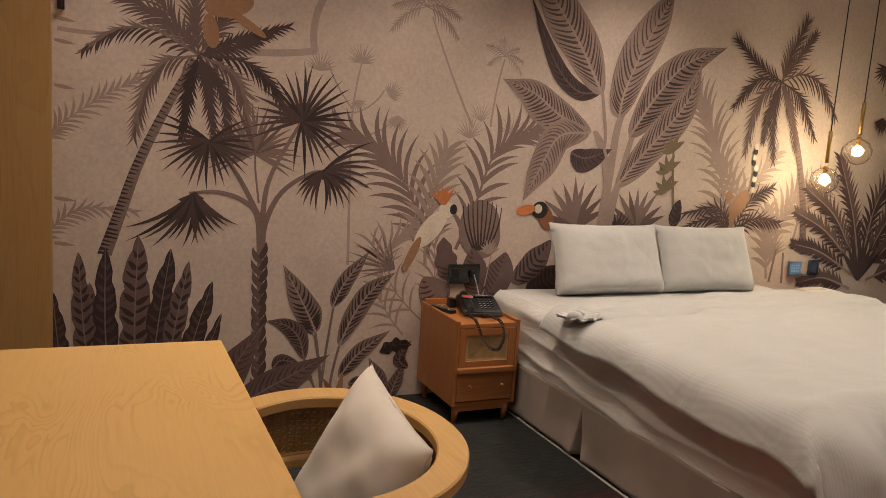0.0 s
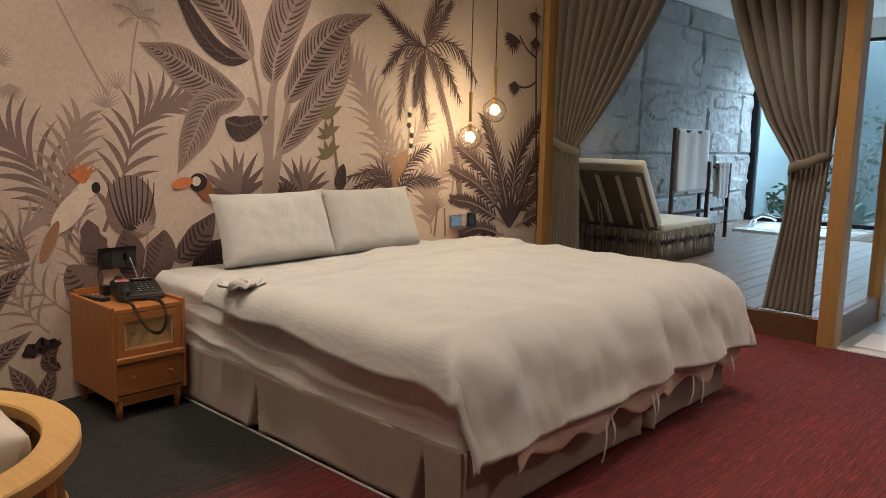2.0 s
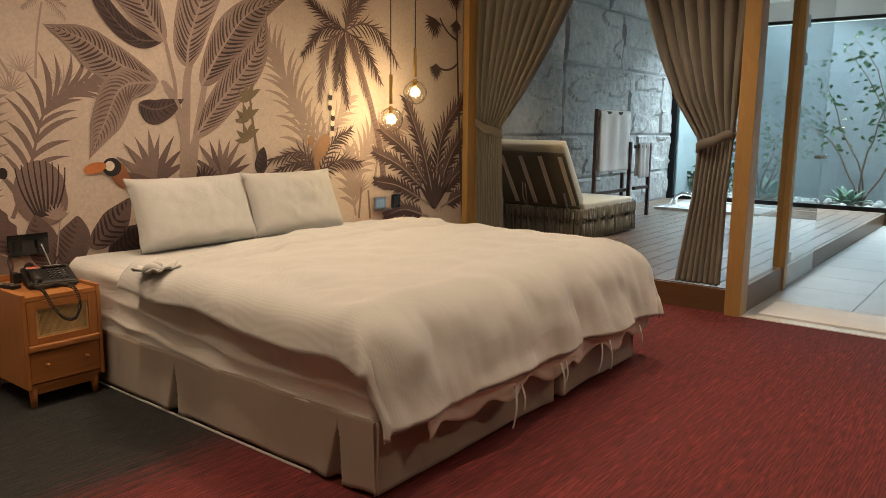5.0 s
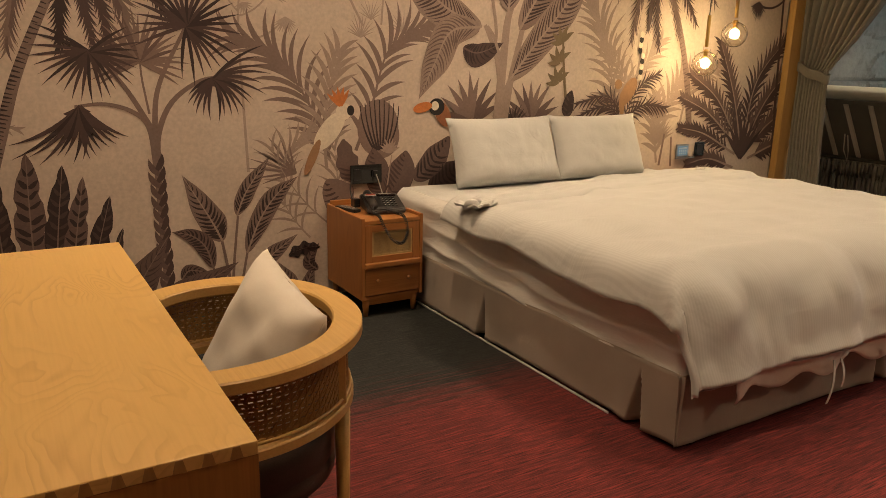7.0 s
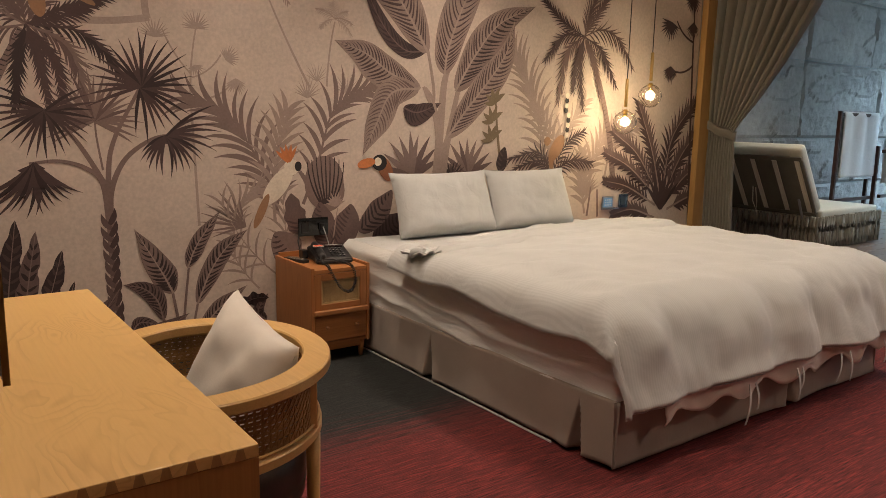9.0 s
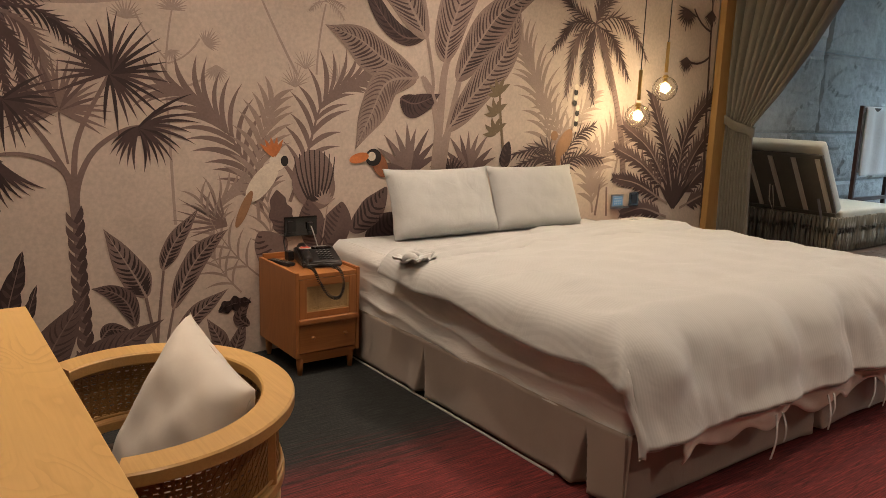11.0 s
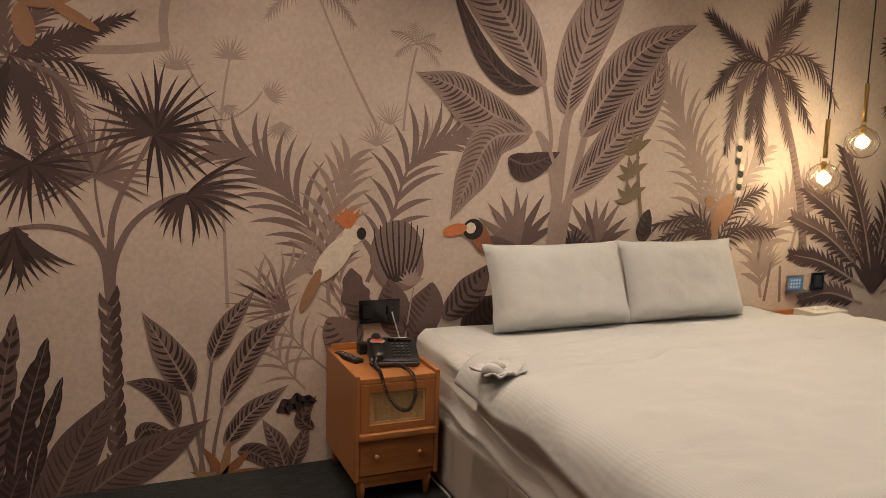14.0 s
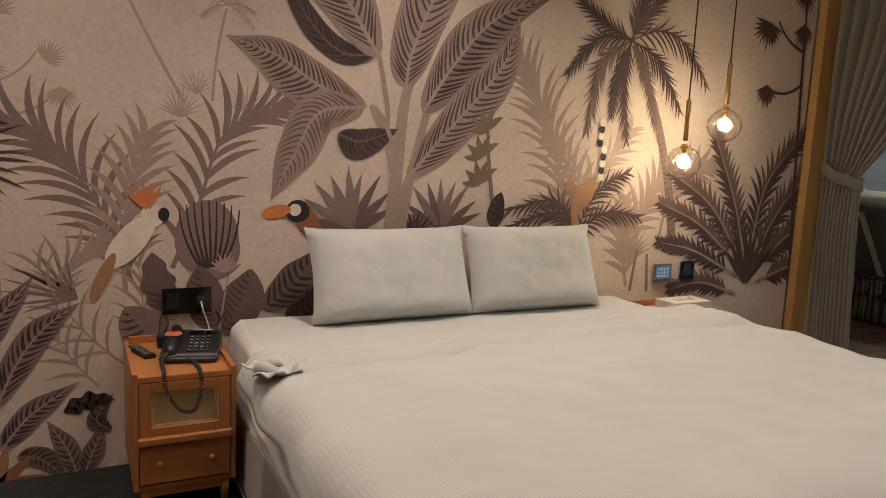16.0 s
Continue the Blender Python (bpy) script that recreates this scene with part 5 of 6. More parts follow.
stem(art, (-0.041, 0.502), (-0.003, 0.760), 0.02, 0.0104, 0.0052, PALE)
leaf(art, (-0.227, 0.616), (-0.296, 0.861), 0.1, 0.143, MID, DARK, n=8, lobes=0.2)
leaf(art, (-0.250, 0.476), (-0.395, 0.648), 0.1, 0.186, SOFT, DARK, n=7)
leaf(art, (0.139, 0.611), (0.373, 0.853), -0.12, 0.154, MID, DEEP, rib=SOFT, n=9)
leaf(art, (0.235, 0.561), (0.484, 0.706), -0.1, 0.165, DARK, DEEP, n=9)
art.done("pleated_fan")
art = Art()
rays(art, (0.518, 0.923), 20, 170, 0.276, 0.291, 0.262, SOFT, 9, 0.0465)
rays(art, (0.949, 0.912), 15, 165, 0.282, 0.266, 0.282, SOFT, 9, 0.0438)
rays(art, (0.819, 0.884), 10, 170, 0.182, 0.152, 0.182, DARK, 13, 0.0212)
stalk(art, ((0.700, 0.838), (0.729, 1.222), (0.752, 1.492), (0.783, 1.600)), 0.0698, 0.0378, PALE)
stalk(art, ((0.741, 0.836), (0.788, 1.140), (0.865, 1.469)), 0.0600, 0.0360, PALE)
stalk(art, ((0.638, 1.302), (0.677, 1.436), (0.622, 1.722)), 0.0259, 0.0201, PALE)
stalk(art, ((0.727, 1.086), (0.684, 1.303), (0.598, 1.481)), 0.0407, 0.0233, PALE)
stalk(art, ((0.746, 1.031), (0.772, 1.140), (0.807, 1.195)), 0.0360, 0.0240, PALE)
broad(art, ((0.757, 1.559), (0.777, 1.705), (0.867, 1.935), (0.996, 2.182), (1.068, 2.307)), 0.127, 0.106, LEAF, DARK, PALE, 22)
broad(art, ((0.843, 1.463), (0.997, 1.691), (1.199, 1.908), (1.508, 2.046)), 0.105, 0.127, LEAF, DARK, PALE, 22, tone_r=SOFT, vein_r=DEEP)
broad(art, ((0.783, 1.168), (0.937, 1.348), (1.124, 1.547), (1.265, 1.734), (1.325, 1.937)), 0.091, 0.113, LEAF, DARK, PALE, 24)
broad(art, ((0.611, 1.694), (0.450, 1.695), (0.286, 1.847), (0.112, 2.164)), 0.052, 0.052, DARK, DEEP, MID, 14)
broad(art, ((0.627, 1.686), (0.461, 1.926), (0.273, 2.142), (0.061, 2.328)), 0.127, 0.127, LEAF, DARK, PALE, 22)
broad(art, ((0.575, 1.471), (0.365, 1.547), (0.186, 1.655), (-0.019, 1.714)), 0.123, 0.084, LEAF, DARK, PALE, 22)
broad(art, ((0.567, 1.470), (0.367, 1.435), (0.262, 1.255), (0.165, 1.064)), 0.097, 0.092, LEAF, MID, PALE, 21)
broad(art, ((0.451, 1.350), (0.559, 1.325), (0.731, 1.386)), 0.053, 0.080, DARK, DEEP, MID, 10)
stalk(art, ((0.611, 1.473), (0.661, 1.415), (0.719, 1.282)), 0.0253, 0.0177, PALE)
art.done("banana_plant")
art = Art()
stem(art, (1.254, 0.932), (1.177, 1.456), 0.04, 0.0252, 0.0144, OLIVE)
blade(art, 1.180, 1.405, radians(150), 0.102, 0.0374, OLIVE, 0.15)
blade(art, 1.180, 1.405, radians(110), 0.102, 0.0374, OLIVE, 0.15)
blade(art, 1.180, 1.405, radians(70), 0.102, 0.0374, OLIVE, 0.15)
blade(art, 1.180, 1.405, radians(35), 0.102, 0.0374, OLIVE, 0.15)
blade(art, 1.180, 1.405, radians(185), 0.102, 0.0374, OLIVE, 0.15)
blade(art, 1.164, 1.284, radians(150), 0.102, 0.0374, OLIVE, 0.15)
blade(art, 1.164, 1.284, radians(110), 0.102, 0.0374, OLIVE, 0.15)
blade(art, 1.164, 1.284, radians(70), 0.102, 0.0374, OLIVE, 0.15)
blade(art, 1.164, 1.284, radians(35), 0.102, 0.0374, OLIVE, 0.15)
blade(art, 1.164, 1.284, radians(185), 0.102, 0.0374, OLIVE, 0.15)
blade(art, 1.162, 1.163, radians(150), 0.105, 0.0385, OLIVE, 0.15)
blade(art, 1.162, 1.163, radians(110), 0.105, 0.0385, OLIVE, 0.15)
blade(art, 1.162, 1.163, radians(70), 0.105, 0.0385, OLIVE, 0.15)
blade(art, 1.162, 1.163, radians(35), 0.105, 0.0385, OLIVE, 0.15)
blade(art, 1.162, 1.163, radians(185), 0.105, 0.0385, OLIVE, 0.15)
leaf(art, (1.245, 0.932), (1.276, 1.110), 0.1, 0.094, DEEP, DARK, n=5)
art.done("banana_flower")
art = Art()
stalk(art, ((2.391, 0.780), (2.313, 1.170), (2.182, 1.544), (2.009, 1.867)), 0.0618, 0.0400, SOFT, rings=40, ring_tone=MID)
feather(art, ((1.990, 1.889), (1.794, 1.962), (1.600, 2.088)), 0.121, 0.0121, DARK, 15, spread=46, start=0.05)
feather(art, ((1.990, 1.889), (2.041, 2.047), (2.138, 2.255)), 0.146, 0.0127, MID, 15, spread=46, start=0.05)
feather(art, ((1.990, 1.889), (2.122, 2.053), (2.228, 2.196)), 0.118, 0.0128, MID, 15, spread=46, start=0.05)
feather(art, ((1.990, 1.889), (2.175, 1.950), (2.350, 1.905), (2.502, 1.744)), 0.175, 0.0133, MID, 15, spread=46, start=0.05, hang=0.55, shade=DARK)
feather(art, ((1.990, 1.889), (1.783, 1.875), (1.634, 1.733)), 0.141, 0.0122, DARK, 15, spread=46, start=0.05, hang=0.4)
feather(art, ((1.990, 1.889), (1.822, 1.767), (1.759, 1.469)), 0.172, 0.0124, MID, 15, spread=46, start=0.05, hang=0.5)
feather(art, ((1.990, 1.889), (1.961, 1.686), (2.002, 1.422)), 0.146, 0.0126, DARK, 15, spread=46, start=0.05, hang=0.5)
feather(art, ((1.990, 1.889), (1.918, 1.713), (1.898, 1.533)), 0.127, 0.0126, DARK, 15, spread=46, start=0.05, hang=0.5)
feather(art, ((1.990, 1.889), (2.172, 1.803), (2.333, 1.596)), 0.170, 0.0130, DARK, 15, spread=46, start=0.05, hang=0.5)
feather(art, ((1.990, 1.889), (2.095, 1.753), (2.186, 1.513)), 0.139, 0.0129, MID, 15, spread=46, start=0.05, hang=0.5)
art.done("tall_palm")
art = Art()
feather(art, ((1.715, 0.893), (1.595, 1.065), (1.339, 1.037)), 0.123, 0.0134, DARK, 13, spread=48, hang=0.3)
feather(art, ((1.715, 0.893), (1.581, 1.005), (1.293, 0.936)), 0.124, 0.0135, DARK, 13, spread=48, hang=0.3)
feather(art, ((1.715, 0.893), (1.843, 1.108), (2.013, 1.216)), 0.129, 0.0140, DARK, 13, spread=48, hang=0.3)
feather(art, ((1.715, 0.893), (1.894, 1.000), (2.099, 0.997)), 0.130, 0.0141, DARK, 13, spread=48, hang=0.3)
art.done("dark_fern")
art = Art()
feather(art, ((2.963, 0.695), (2.828, 1.061), (2.638, 1.421)), 0.171, 0.0292, MID, 17, spread=50, rib=PALE, start=0.12, shade=DARK)
feather(art, ((2.981, 0.694), (3.065, 1.161), (3.337, 1.466)), 0.203, 0.0301, MID, 17, spread=50, rib=PALE, start=0.12, shade=DARK)
feather(art, ((2.935, 0.696), (2.665, 1.028), (2.375, 1.207)), 0.157, 0.0282, MID, 17, spread=50, rib=PALE, start=0.12, shade=DARK)
feather(art, ((2.907, 0.697), (2.584, 0.933), (2.300, 1.053)), 0.141, 0.0282, MID, 17, spread=50, rib=PALE, start=0.12, shade=DARK)
feather(art, ((3.000, 0.693), (3.205, 1.028), (3.461, 1.268)), 0.191, 0.0311, MID, 17, spread=50, rib=PALE, start=0.12, shade=DARK)
feather(art, ((3.024, 0.658), (3.281, 0.857), (3.564, 0.975)), 0.176, 0.0316, MID, 17, spread=50, rib=PALE, start=0.12, shade=DARK)
feather(art, ((2.908, 0.629), (2.559, 0.789), (2.305, 0.843)), 0.125, 0.0285, DARK, 17, spread=50, rib=PALE, start=0.12, shade=DARK)
feather(art, ((3.058, 0.589), (3.360, 0.681), (3.665, 0.706)), 0.152, 0.0323, MID, 17, spread=50, rib=PALE, start=0.12, shade=DARK)
feather(art, ((2.904, 0.528), (2.626, 0.608), (2.417, 0.586)), 0.126, 0.0287, MID, 17, spread=50, rib=PALE, start=0.12, shade=DARK)
rays(art, (2.978, 0.592), 40, 140, 0.327, 0.388, 0.327, DARK, 9, 0.0449)
art.done("clump_palm")
art = Art()
stem(art, (3.366, 0.453), (3.252, 1.983), 0.01, 0.0343, 0.0196, DARK)
stem(art, (3.261, 1.939), (3.028, 2.089), 0.2, 0.0176, 0.0132, DARK)
stem(art, (3.275, 1.762), (2.980, 1.719), 0.3, 0.0180, 0.0135, DARK)
stem(art, (3.260, 1.983), (3.226, 2.330), 0, 0.0180, 0.0135, DARK)
fan(art, (2.958, 2.072), 150, 360, 0.160, DARK, 14, 0.0182, 0.2, None)
fan(art, (2.987, 1.732), 180, 350, 0.138, DARK, 14, 0.0160, 0.3, None)
fan(art, (3.241, 2.092), 200, 340, 0.141, DARK, 12, 0.0164, 0.2, None)
fan(art, (3.220, 2.285), 180, 360, 0.155, DARK, 12, 0.0160, 0.2, None)
art.done("slender_tree")
art = Art()
blob(art, (-1.508, 1.778), 0.0350, 0.0750, 10, TAN)
blob(art, (-1.354, 1.830), 0.1050, 0.0200, -30, TAN)
blob(art, (-1.431, 1.904), 0.1104, 0.0576, 15, TAN)
art.done("tan_shape")
art = Art()
blob(art, (-0.374, 0.905), 0.1260, 0.0540, 50, CREAM)
blob(art, (-0.473, 0.769), 0.1020, 0.0240, 65, TAN)
blob(art, (-0.290, 1.006), 0.0450, 0.0450, 0, CREAM)
blob(art, (-0.251, 1.010), 0.0210, 0.0270, 0, INK)
blade(art, -0.308, 1.035, radians(60), 0.102, 0.0270, ORANGE, 0)
blade(art, -0.308, 1.035, radians(80), 0.102, 0.0270, ORANGE, 0)
blade(art, -0.308, 1.035, radians(100), 0.102, 0.0270, ORANGE, 0)
blade(art, -0.308, 1.035, radians(120), 0.102, 0.0270, ORANGE, 0)
blade(art, -0.308, 1.035, radians(140), 0.102, 0.0270, ORANGE, 0)
art.done("white_shape")
art = Art()
blob(art, (0.323, 0.981), 0.0806, 0.0465, -60, RUST)
blob(art, (0.282, 1.021), 0.0512, 0.0480, 0, INK)
blob(art, (0.271, 1.027), 0.0256, 0.0256, 0, CREAM)
blob(art, (0.191, 1.019), 0.0620, 0.0279, 12, ORANGE)
art.done("dark_shape")
art = Art()
blob(art, (1.761, 1.099), 0.1054, 0.0527, 55, TAN)
blob(art, (1.667, 1.146), 0.0320, 0.0320, 0, TAN)
blob(art, (1.711, 1.020), 0.0248, 0.0806, 5, TAN)
blob(art, (1.856, 1.193), 0.0192, 0.0208, 0, CREAM)
blob(art, (1.859, 1.228), 0.0186, 0.0202, 0, INK)
blob(art, (1.862, 1.262), 0.0192, 0.0208, 0, CREAM)
blob(art, (1.865, 1.297), 0.0192, 0.0208, 0, INK)
blob(art, (1.868, 1.331), 0.0186, 0.0201, 0, CREAM)
blob(art, (1.839, 1.365), 0.0186, 0.0201, 0, INK)
blob(art, (1.842, 1.400), 0.0186, 0.0202, 0, CREAM)
blob(art, (1.845, 1.434), 0.0186, 0.0201, 0, INK)
blob(art, (1.848, 1.468), 0.0186, 0.0201, 0, CREAM)
art.done("striped_shape")

# ---- curtains ----


def lerp_table(table, z):
    for (z0, a), (z1, b) in zip(table, table[1:]):
        if z >= z1:
            f = (z0 - z) / (z0 - z1)
            return a + (b - a) * f
    return table[-1][1]


def build_curtain(left, right, tie, folds, label, hook):
    cu = thing("curtain", label, "curtain", (XO + 0.065, 0, 0), group="tied curtains of the opening")
    top = 2.46

    def fn(u, v):
        z = top + (DECK + 0.012 - top) * v
        a, b = lerp_table(left, z), lerp_table(right, z)
        near = math.exp(-((z - tie) / 0.22) ** 2)
        wd = abs(b - a)
        fall = 0.5 + 0.5 * sstep(tie - 0.9, tie, z) if z < tie else 1.0
        amp = min(0.048, 0.55 * wd / folds + 0.012) * (1 - 0.45 * near) * fall * (0.75 + 0.5 * wob(u * 5, 4.0))
        ph = u * folds * 2 * math.pi + 1.1 * wob(u * 3.5, z * 0.35, 3.0) + 0.5 * wob(u * 9, z * 0.8, 8.0)
        w = math.sin(ph)
        y = a + (b - a) * (u + 0.22 / folds * math.cos(ph) * (1 - near * 0.5))
        pinch = 0.012 * wob(u * 16, (z - tie) * 3, 6.0) * near
        return Vector((amp * (w * (1.35 - 0.35 * w * w) + 0.3 * math.sin(2 * ph + 1)) + 0.03 * math.sin(u * math.pi) * near + pinch, y, z + 0.006 * w * v))
    thick(part("drape", sheet(fn, 330, 70), M_CURT, cu, "", True), 0.004)
    hem = sheet(lambda u, v: fn(u, 0.965 + 0.03 * v) + Vector((-0.0035, 0, 0)), 200, 2)
    part("hem", hem, M_CURT, cu, "", True)
    a, b = lerp_table(left, tie), lerp_table(right, tie)
    lo, hi = min(a, b) - 0.008, max(a, b) + 0.008
    bm = bmesh.new()
    rows = []
    for i in range(41):
        t = 2 * math.pi * i / 40
        y = (lo + hi) / 2 + (hi - lo) / 2 * math.cos(t)
        x = 0.015 + 0.062 * math.sin(t)
        slope = 0.10 * ((y - lo) / (hi - lo) - 0.5) * (1 if hook > (lo + hi) / 2 else -1)
        rows.append([bm.verts.new((x, y, tie + slope + dz + 0.006 * math.sin(5 * t))) for dz in (-0.035, 0.0, 0.035)])
    for i in range(40):
        for k in range(2):
            bm.faces.new((rows[i][k], rows[i + 1][k], rows[i + 1][k + 1], rows[i][k + 1]))
    thick(part("tieback", bm, M_CURT, cu, "fabric tieback band", True), 0.005)
    end = hi if hook > (lo + hi) / 2 else lo
    part("tie_cord", tube([(0.0, end, tie + 0.05), (-0.02, (end + hook) / 2, tie + 0.055), (-0.03, hook, tie + 0.06)], 0.008), M_CURT, cu)
    return cu


build_curtain([(2.46, -0.03), (0.1, -0.07)], [(2.46, -1.06), (2.19, -0.93), (1.79, -0.70), (1.49, -0.50), (1.24, -0.30), (0.9, -0.32), (0.1, -0.37)], 1.24, 10.5,
              "olive-grey curtain gathered beside the mural post", -0.02)
build_curtain([(2.46, -1.37), (2.14, -1.476), (1.747, -1.617), (1.435, -1.76), (1.17, -1.94), (0.8, -1.92), (0.1, -1.82)], [(2.46, -2.235), (1.17, -2.18), (0.8, -2.16), (0.1, -2.15)], 1.17, 8.0,
              "olive-grey curtain gathered beside the glass partition", -2.24)

# ---- glass door of the wet room ----
door = thing("glass_door", "frameless clear glass door with steel hinges, closed", "door", (4.53, Y_GL - 0.035, 0))
pane = part("pane", box(0, 0.90, -0.005, 0.005, 0.012, 2.6, 0.001, 1), M_GLASS, door)
pane.visible_shadow = False
for z in (0.25, 1.78, 2.06):
    part("hinge", box(-0.035, 0.05, -0.016, 0.016, z - 0.045, z + 0.045, 0.003), M_GREYMETAL, door, "brushed steel hinge")
part("knob", cyl(0.016, 0.02, -0.05, 0.05, m=pose(0.84, 0, 1.02, 90)), M_STEEL, door, "steel door knob", True)

setting("threshold", box(XO - 0.03, XO + 0.06, -3.5, -2.345, -0.01, 0.006, 0.002), M_CERAMIC, "pale stone threshold", "threshold")
tagged(link_mesh("bath_mat", box(XO + 0.10, XO + 0.55, -3.25, -2.42, 0.0, 0.014, 0.005), M_TOWEL), "white towelling bath mat on the wet room floor", "mat")

# ---- lounger ----


def build_lounger():
    lo = thing("sun_lounger", "rope-wrapped lounger with its cream backrest raised", "lounger", (4.58, -0.48, DECK))
    L_, W_ = 1.24, 1.05
    part("frame", box(0.045, L_ - 0.045, 0.045, W_ - 0.045, 0.02, 0.27, 0.01), M_ROPE, lo)
    bm = bmesh.new()
    rnd = random.Random(3)
    for side in range(4):
        n = 44 if side % 2 == 0 else 30
        for i in range(n):
            f = (i + 0.5) / n
            if side == 0:
                x, y, dx, dy = f * L_, 0.0, 1, 0
            elif side == 1:
                x, y, dx, dy = 0.0, f * W_, 0, 1
            elif side == 2:
                x, y, dx, dy = f * L_, W_, 1, 0
            else:
                x, y, dx, dy = L_, f * W_, 0, 1
            j = 0.014 * (rnd.random() - 0.5)
            k = 0.018 * (rnd.random() - 0.5)
            pts = [(x + dx * (j + k * math.sin(3 * t)), y + dy * (j + k * math.sin(3 * t)), 0.015 + 0.295 * t + 0.012 * rnd.random() * (t > 0.9)) for t in (0, 0.25, 0.5, 0.75, 0.95, 1)]
            tube(pts, [0.011, 0.013, 0.014, 0.014, 0.013, 0.007], 6, bm)
    part("rope_wrap", bm, M_ROPE, lo, "vertical twisted rope wrapping", True)
    part("mattress", box(0.14, L_ - 0.02, 0.03, W_ - 0.03, 0.275, 0.365, 0.03, 4), M_CUSH, lo, "cream cushion", True)
    hx, hz, ang, ln = 0.10, 0.335, radians(124), 0.66
    m = Matrix.Translation((hx, 0, hz)) @ Matrix.Rotation(-(ang - math.pi / 2), 4, "Y")
    # local frame: z along the backrest, -x its underside

    def add(name, x0, x1, y0, y1, z0, z1, bev, material, label=""):
        b = box(x0, x1, y0, y1, z0, z1, bev, 3)
        bmesh.ops.transform(b, matrix=m, verts=b.verts)
        return part(name, b, material, lo, label, bev > 0.02)
    add("backrest_cushion", 0.0, 0.11, 0.06, W_ - 0.02, -0.02, ln + 0.04, 0.04, M_CUSH, "cream backrest cushion")
    add("backrest_board", -0.02, -0.003, 0.05, W_ - 0.05, 0.02, ln - 0.03, 0.002, M_BOARD)
    for i in range(5):
        y = 0.10 + i * (W_ - 0.2) / 4
        add("slat", -0.034, -0.0205, y - 0.02, y + 0.02, 0.03, ln - 0.06, 0.003, M_CUSH)
    for z in (0.0, ln - 0.05):
        add("crossbar", -0.045, -0.0345, 0.04, W_ - 0.04, z, z + 0.04, 0.004, M_BOARD)
    for y in (0.13, W_ - 0.2):
        part("strut", tube([(-0.005, y, 0.29), (-0.10, y, 0.47)], 0.011), M_GREYMETAL, lo)
    part("strap", tube([(-0.16, 0.55, 0.56), (-0.13, 0.56, 0.42), (-0.06, 0.55, 0.31), (-0.11, 0.53, 0.42), (-0.15, 0.53, 0.55)], 0.005), M_CUSH, lo)


build_lounger()


# ---- towel rack ----
def build_rack():
    rk = thing("towel_rack", "dark wooden two-tier towel rack by the stone wall", "towel rack", (5.98, 0.10, DECK))
    s = 0.038

    def bar(a, b, name):
        part(name, box(min(a[0], b[0]) - s / 2, max(a[0], b[0]) + s / 2, min(a[1], b[1]) - s / 2, max(a[1], b[1]) + s / 2, min(a[2], b[2]) - s / 2, max(a[2], b[2]) + s / 2, 0.003), M_DARKWOOD, rk)
    for x, y, h in ((0, 0, 1.27), (0, 0.30, 0.5), (0.86, -0.03, 0.90), (1.28, -0.1, 0.88), (1.28, 0.25, 0.5)):
        bar((x, y, s / 2), (x, y, h), "post")
    bar((0.03, 0, 1.25), (0.62, 0, 1.25), "rail")
    bar((0.03, 0.0, 0.34), (0.83, 0.0, 0.34), "rail")
    bar((0.89, -0.09, 0.86), (1.25, -0.09, 0.86), "rail")
    bar((0.89, -0.09, 0.36), (1.25, -0.09, 0.36), "rail")
    return rk


build_rack()


def build_towel(x0, x1, y, zt, front, back, label):
    def fn(u, v):
        s = v * (front + back)
        x = x0 + (x1 - x0) * u
        r = 0.022
        if s < back:
            yy, z = y + r, zt - (back - s)
        else:
            yy, z = y - r, zt - (s - back)
        if abs(s - back) < 0.03:
            yy = y - r * math.sin((s - back) / 0.03 * math.pi / 2)
            z = zt + 0.012
        return Vector((x + 0.006 * wob(z * 4, u * 2), yy - (0.010 + 0.008 * wob(u * 5, z * 2)) * math.sin(u * 17) * (1 if s > back else -1), z))
    ob = link_mesh("towel", sheet(fn, 40, 60), M_TOWEL, True)
    thick(ob, 0.012)
    return tagged(ob, label, "towel", "towels on the rack")


build_towel(6.04, 6.84, 0.10, DECK + 1.265, 0.68, 0.66, "large white bath towel hung over the rack")
build_towel(6.93, 7.24, 0.01, DECK + 0.885, 0.40, 0.38, "small white hand towel hung over the rack")

# ---- sunken tub ----
tub = thing("bathtub", "white sunken bathtub with chrome tap in the deck", "bathtub", (8.0, -1.15, DECK))
bm = bmesh.new()
for a in ((0, 1.35, 0, 0.1), (0, 1.35, 1.2, 1.35), (0, 0.1, 0.1, 1.2), (1.25, 1.35, 0.1, 1.2)):
    box(a[0], a[1], a[2], a[3], -0.004, 0.035, bm=bm)
part("rim", bm, M_CERAMIC, tub)
part("basin", box(0.1, 1.25, 0.1, 1.2, -0.004, 0.012), M_CERAMIC, tub)
tap = part("tap", tube([(0.55, 1.28, 0.03), (0.55, 1.27, 0.14), (0.56, 1.18, 0.19), (0.57, 1.05, 0.17), (0.57, 1.0, 0.13)], [0.03, 0.028, 0.026, 0.024, 0.02], 12), M_STEEL, tub, "chrome spout", True)
part("tap_handle", tube([(0.40, 1.28, 0.03), (0.40, 1.28, 0.10), (0.36, 1.24, 0.13)], [0.022, 0.02, 0.012], 10), M_STEEL, tub, "chrome tap handle", True)

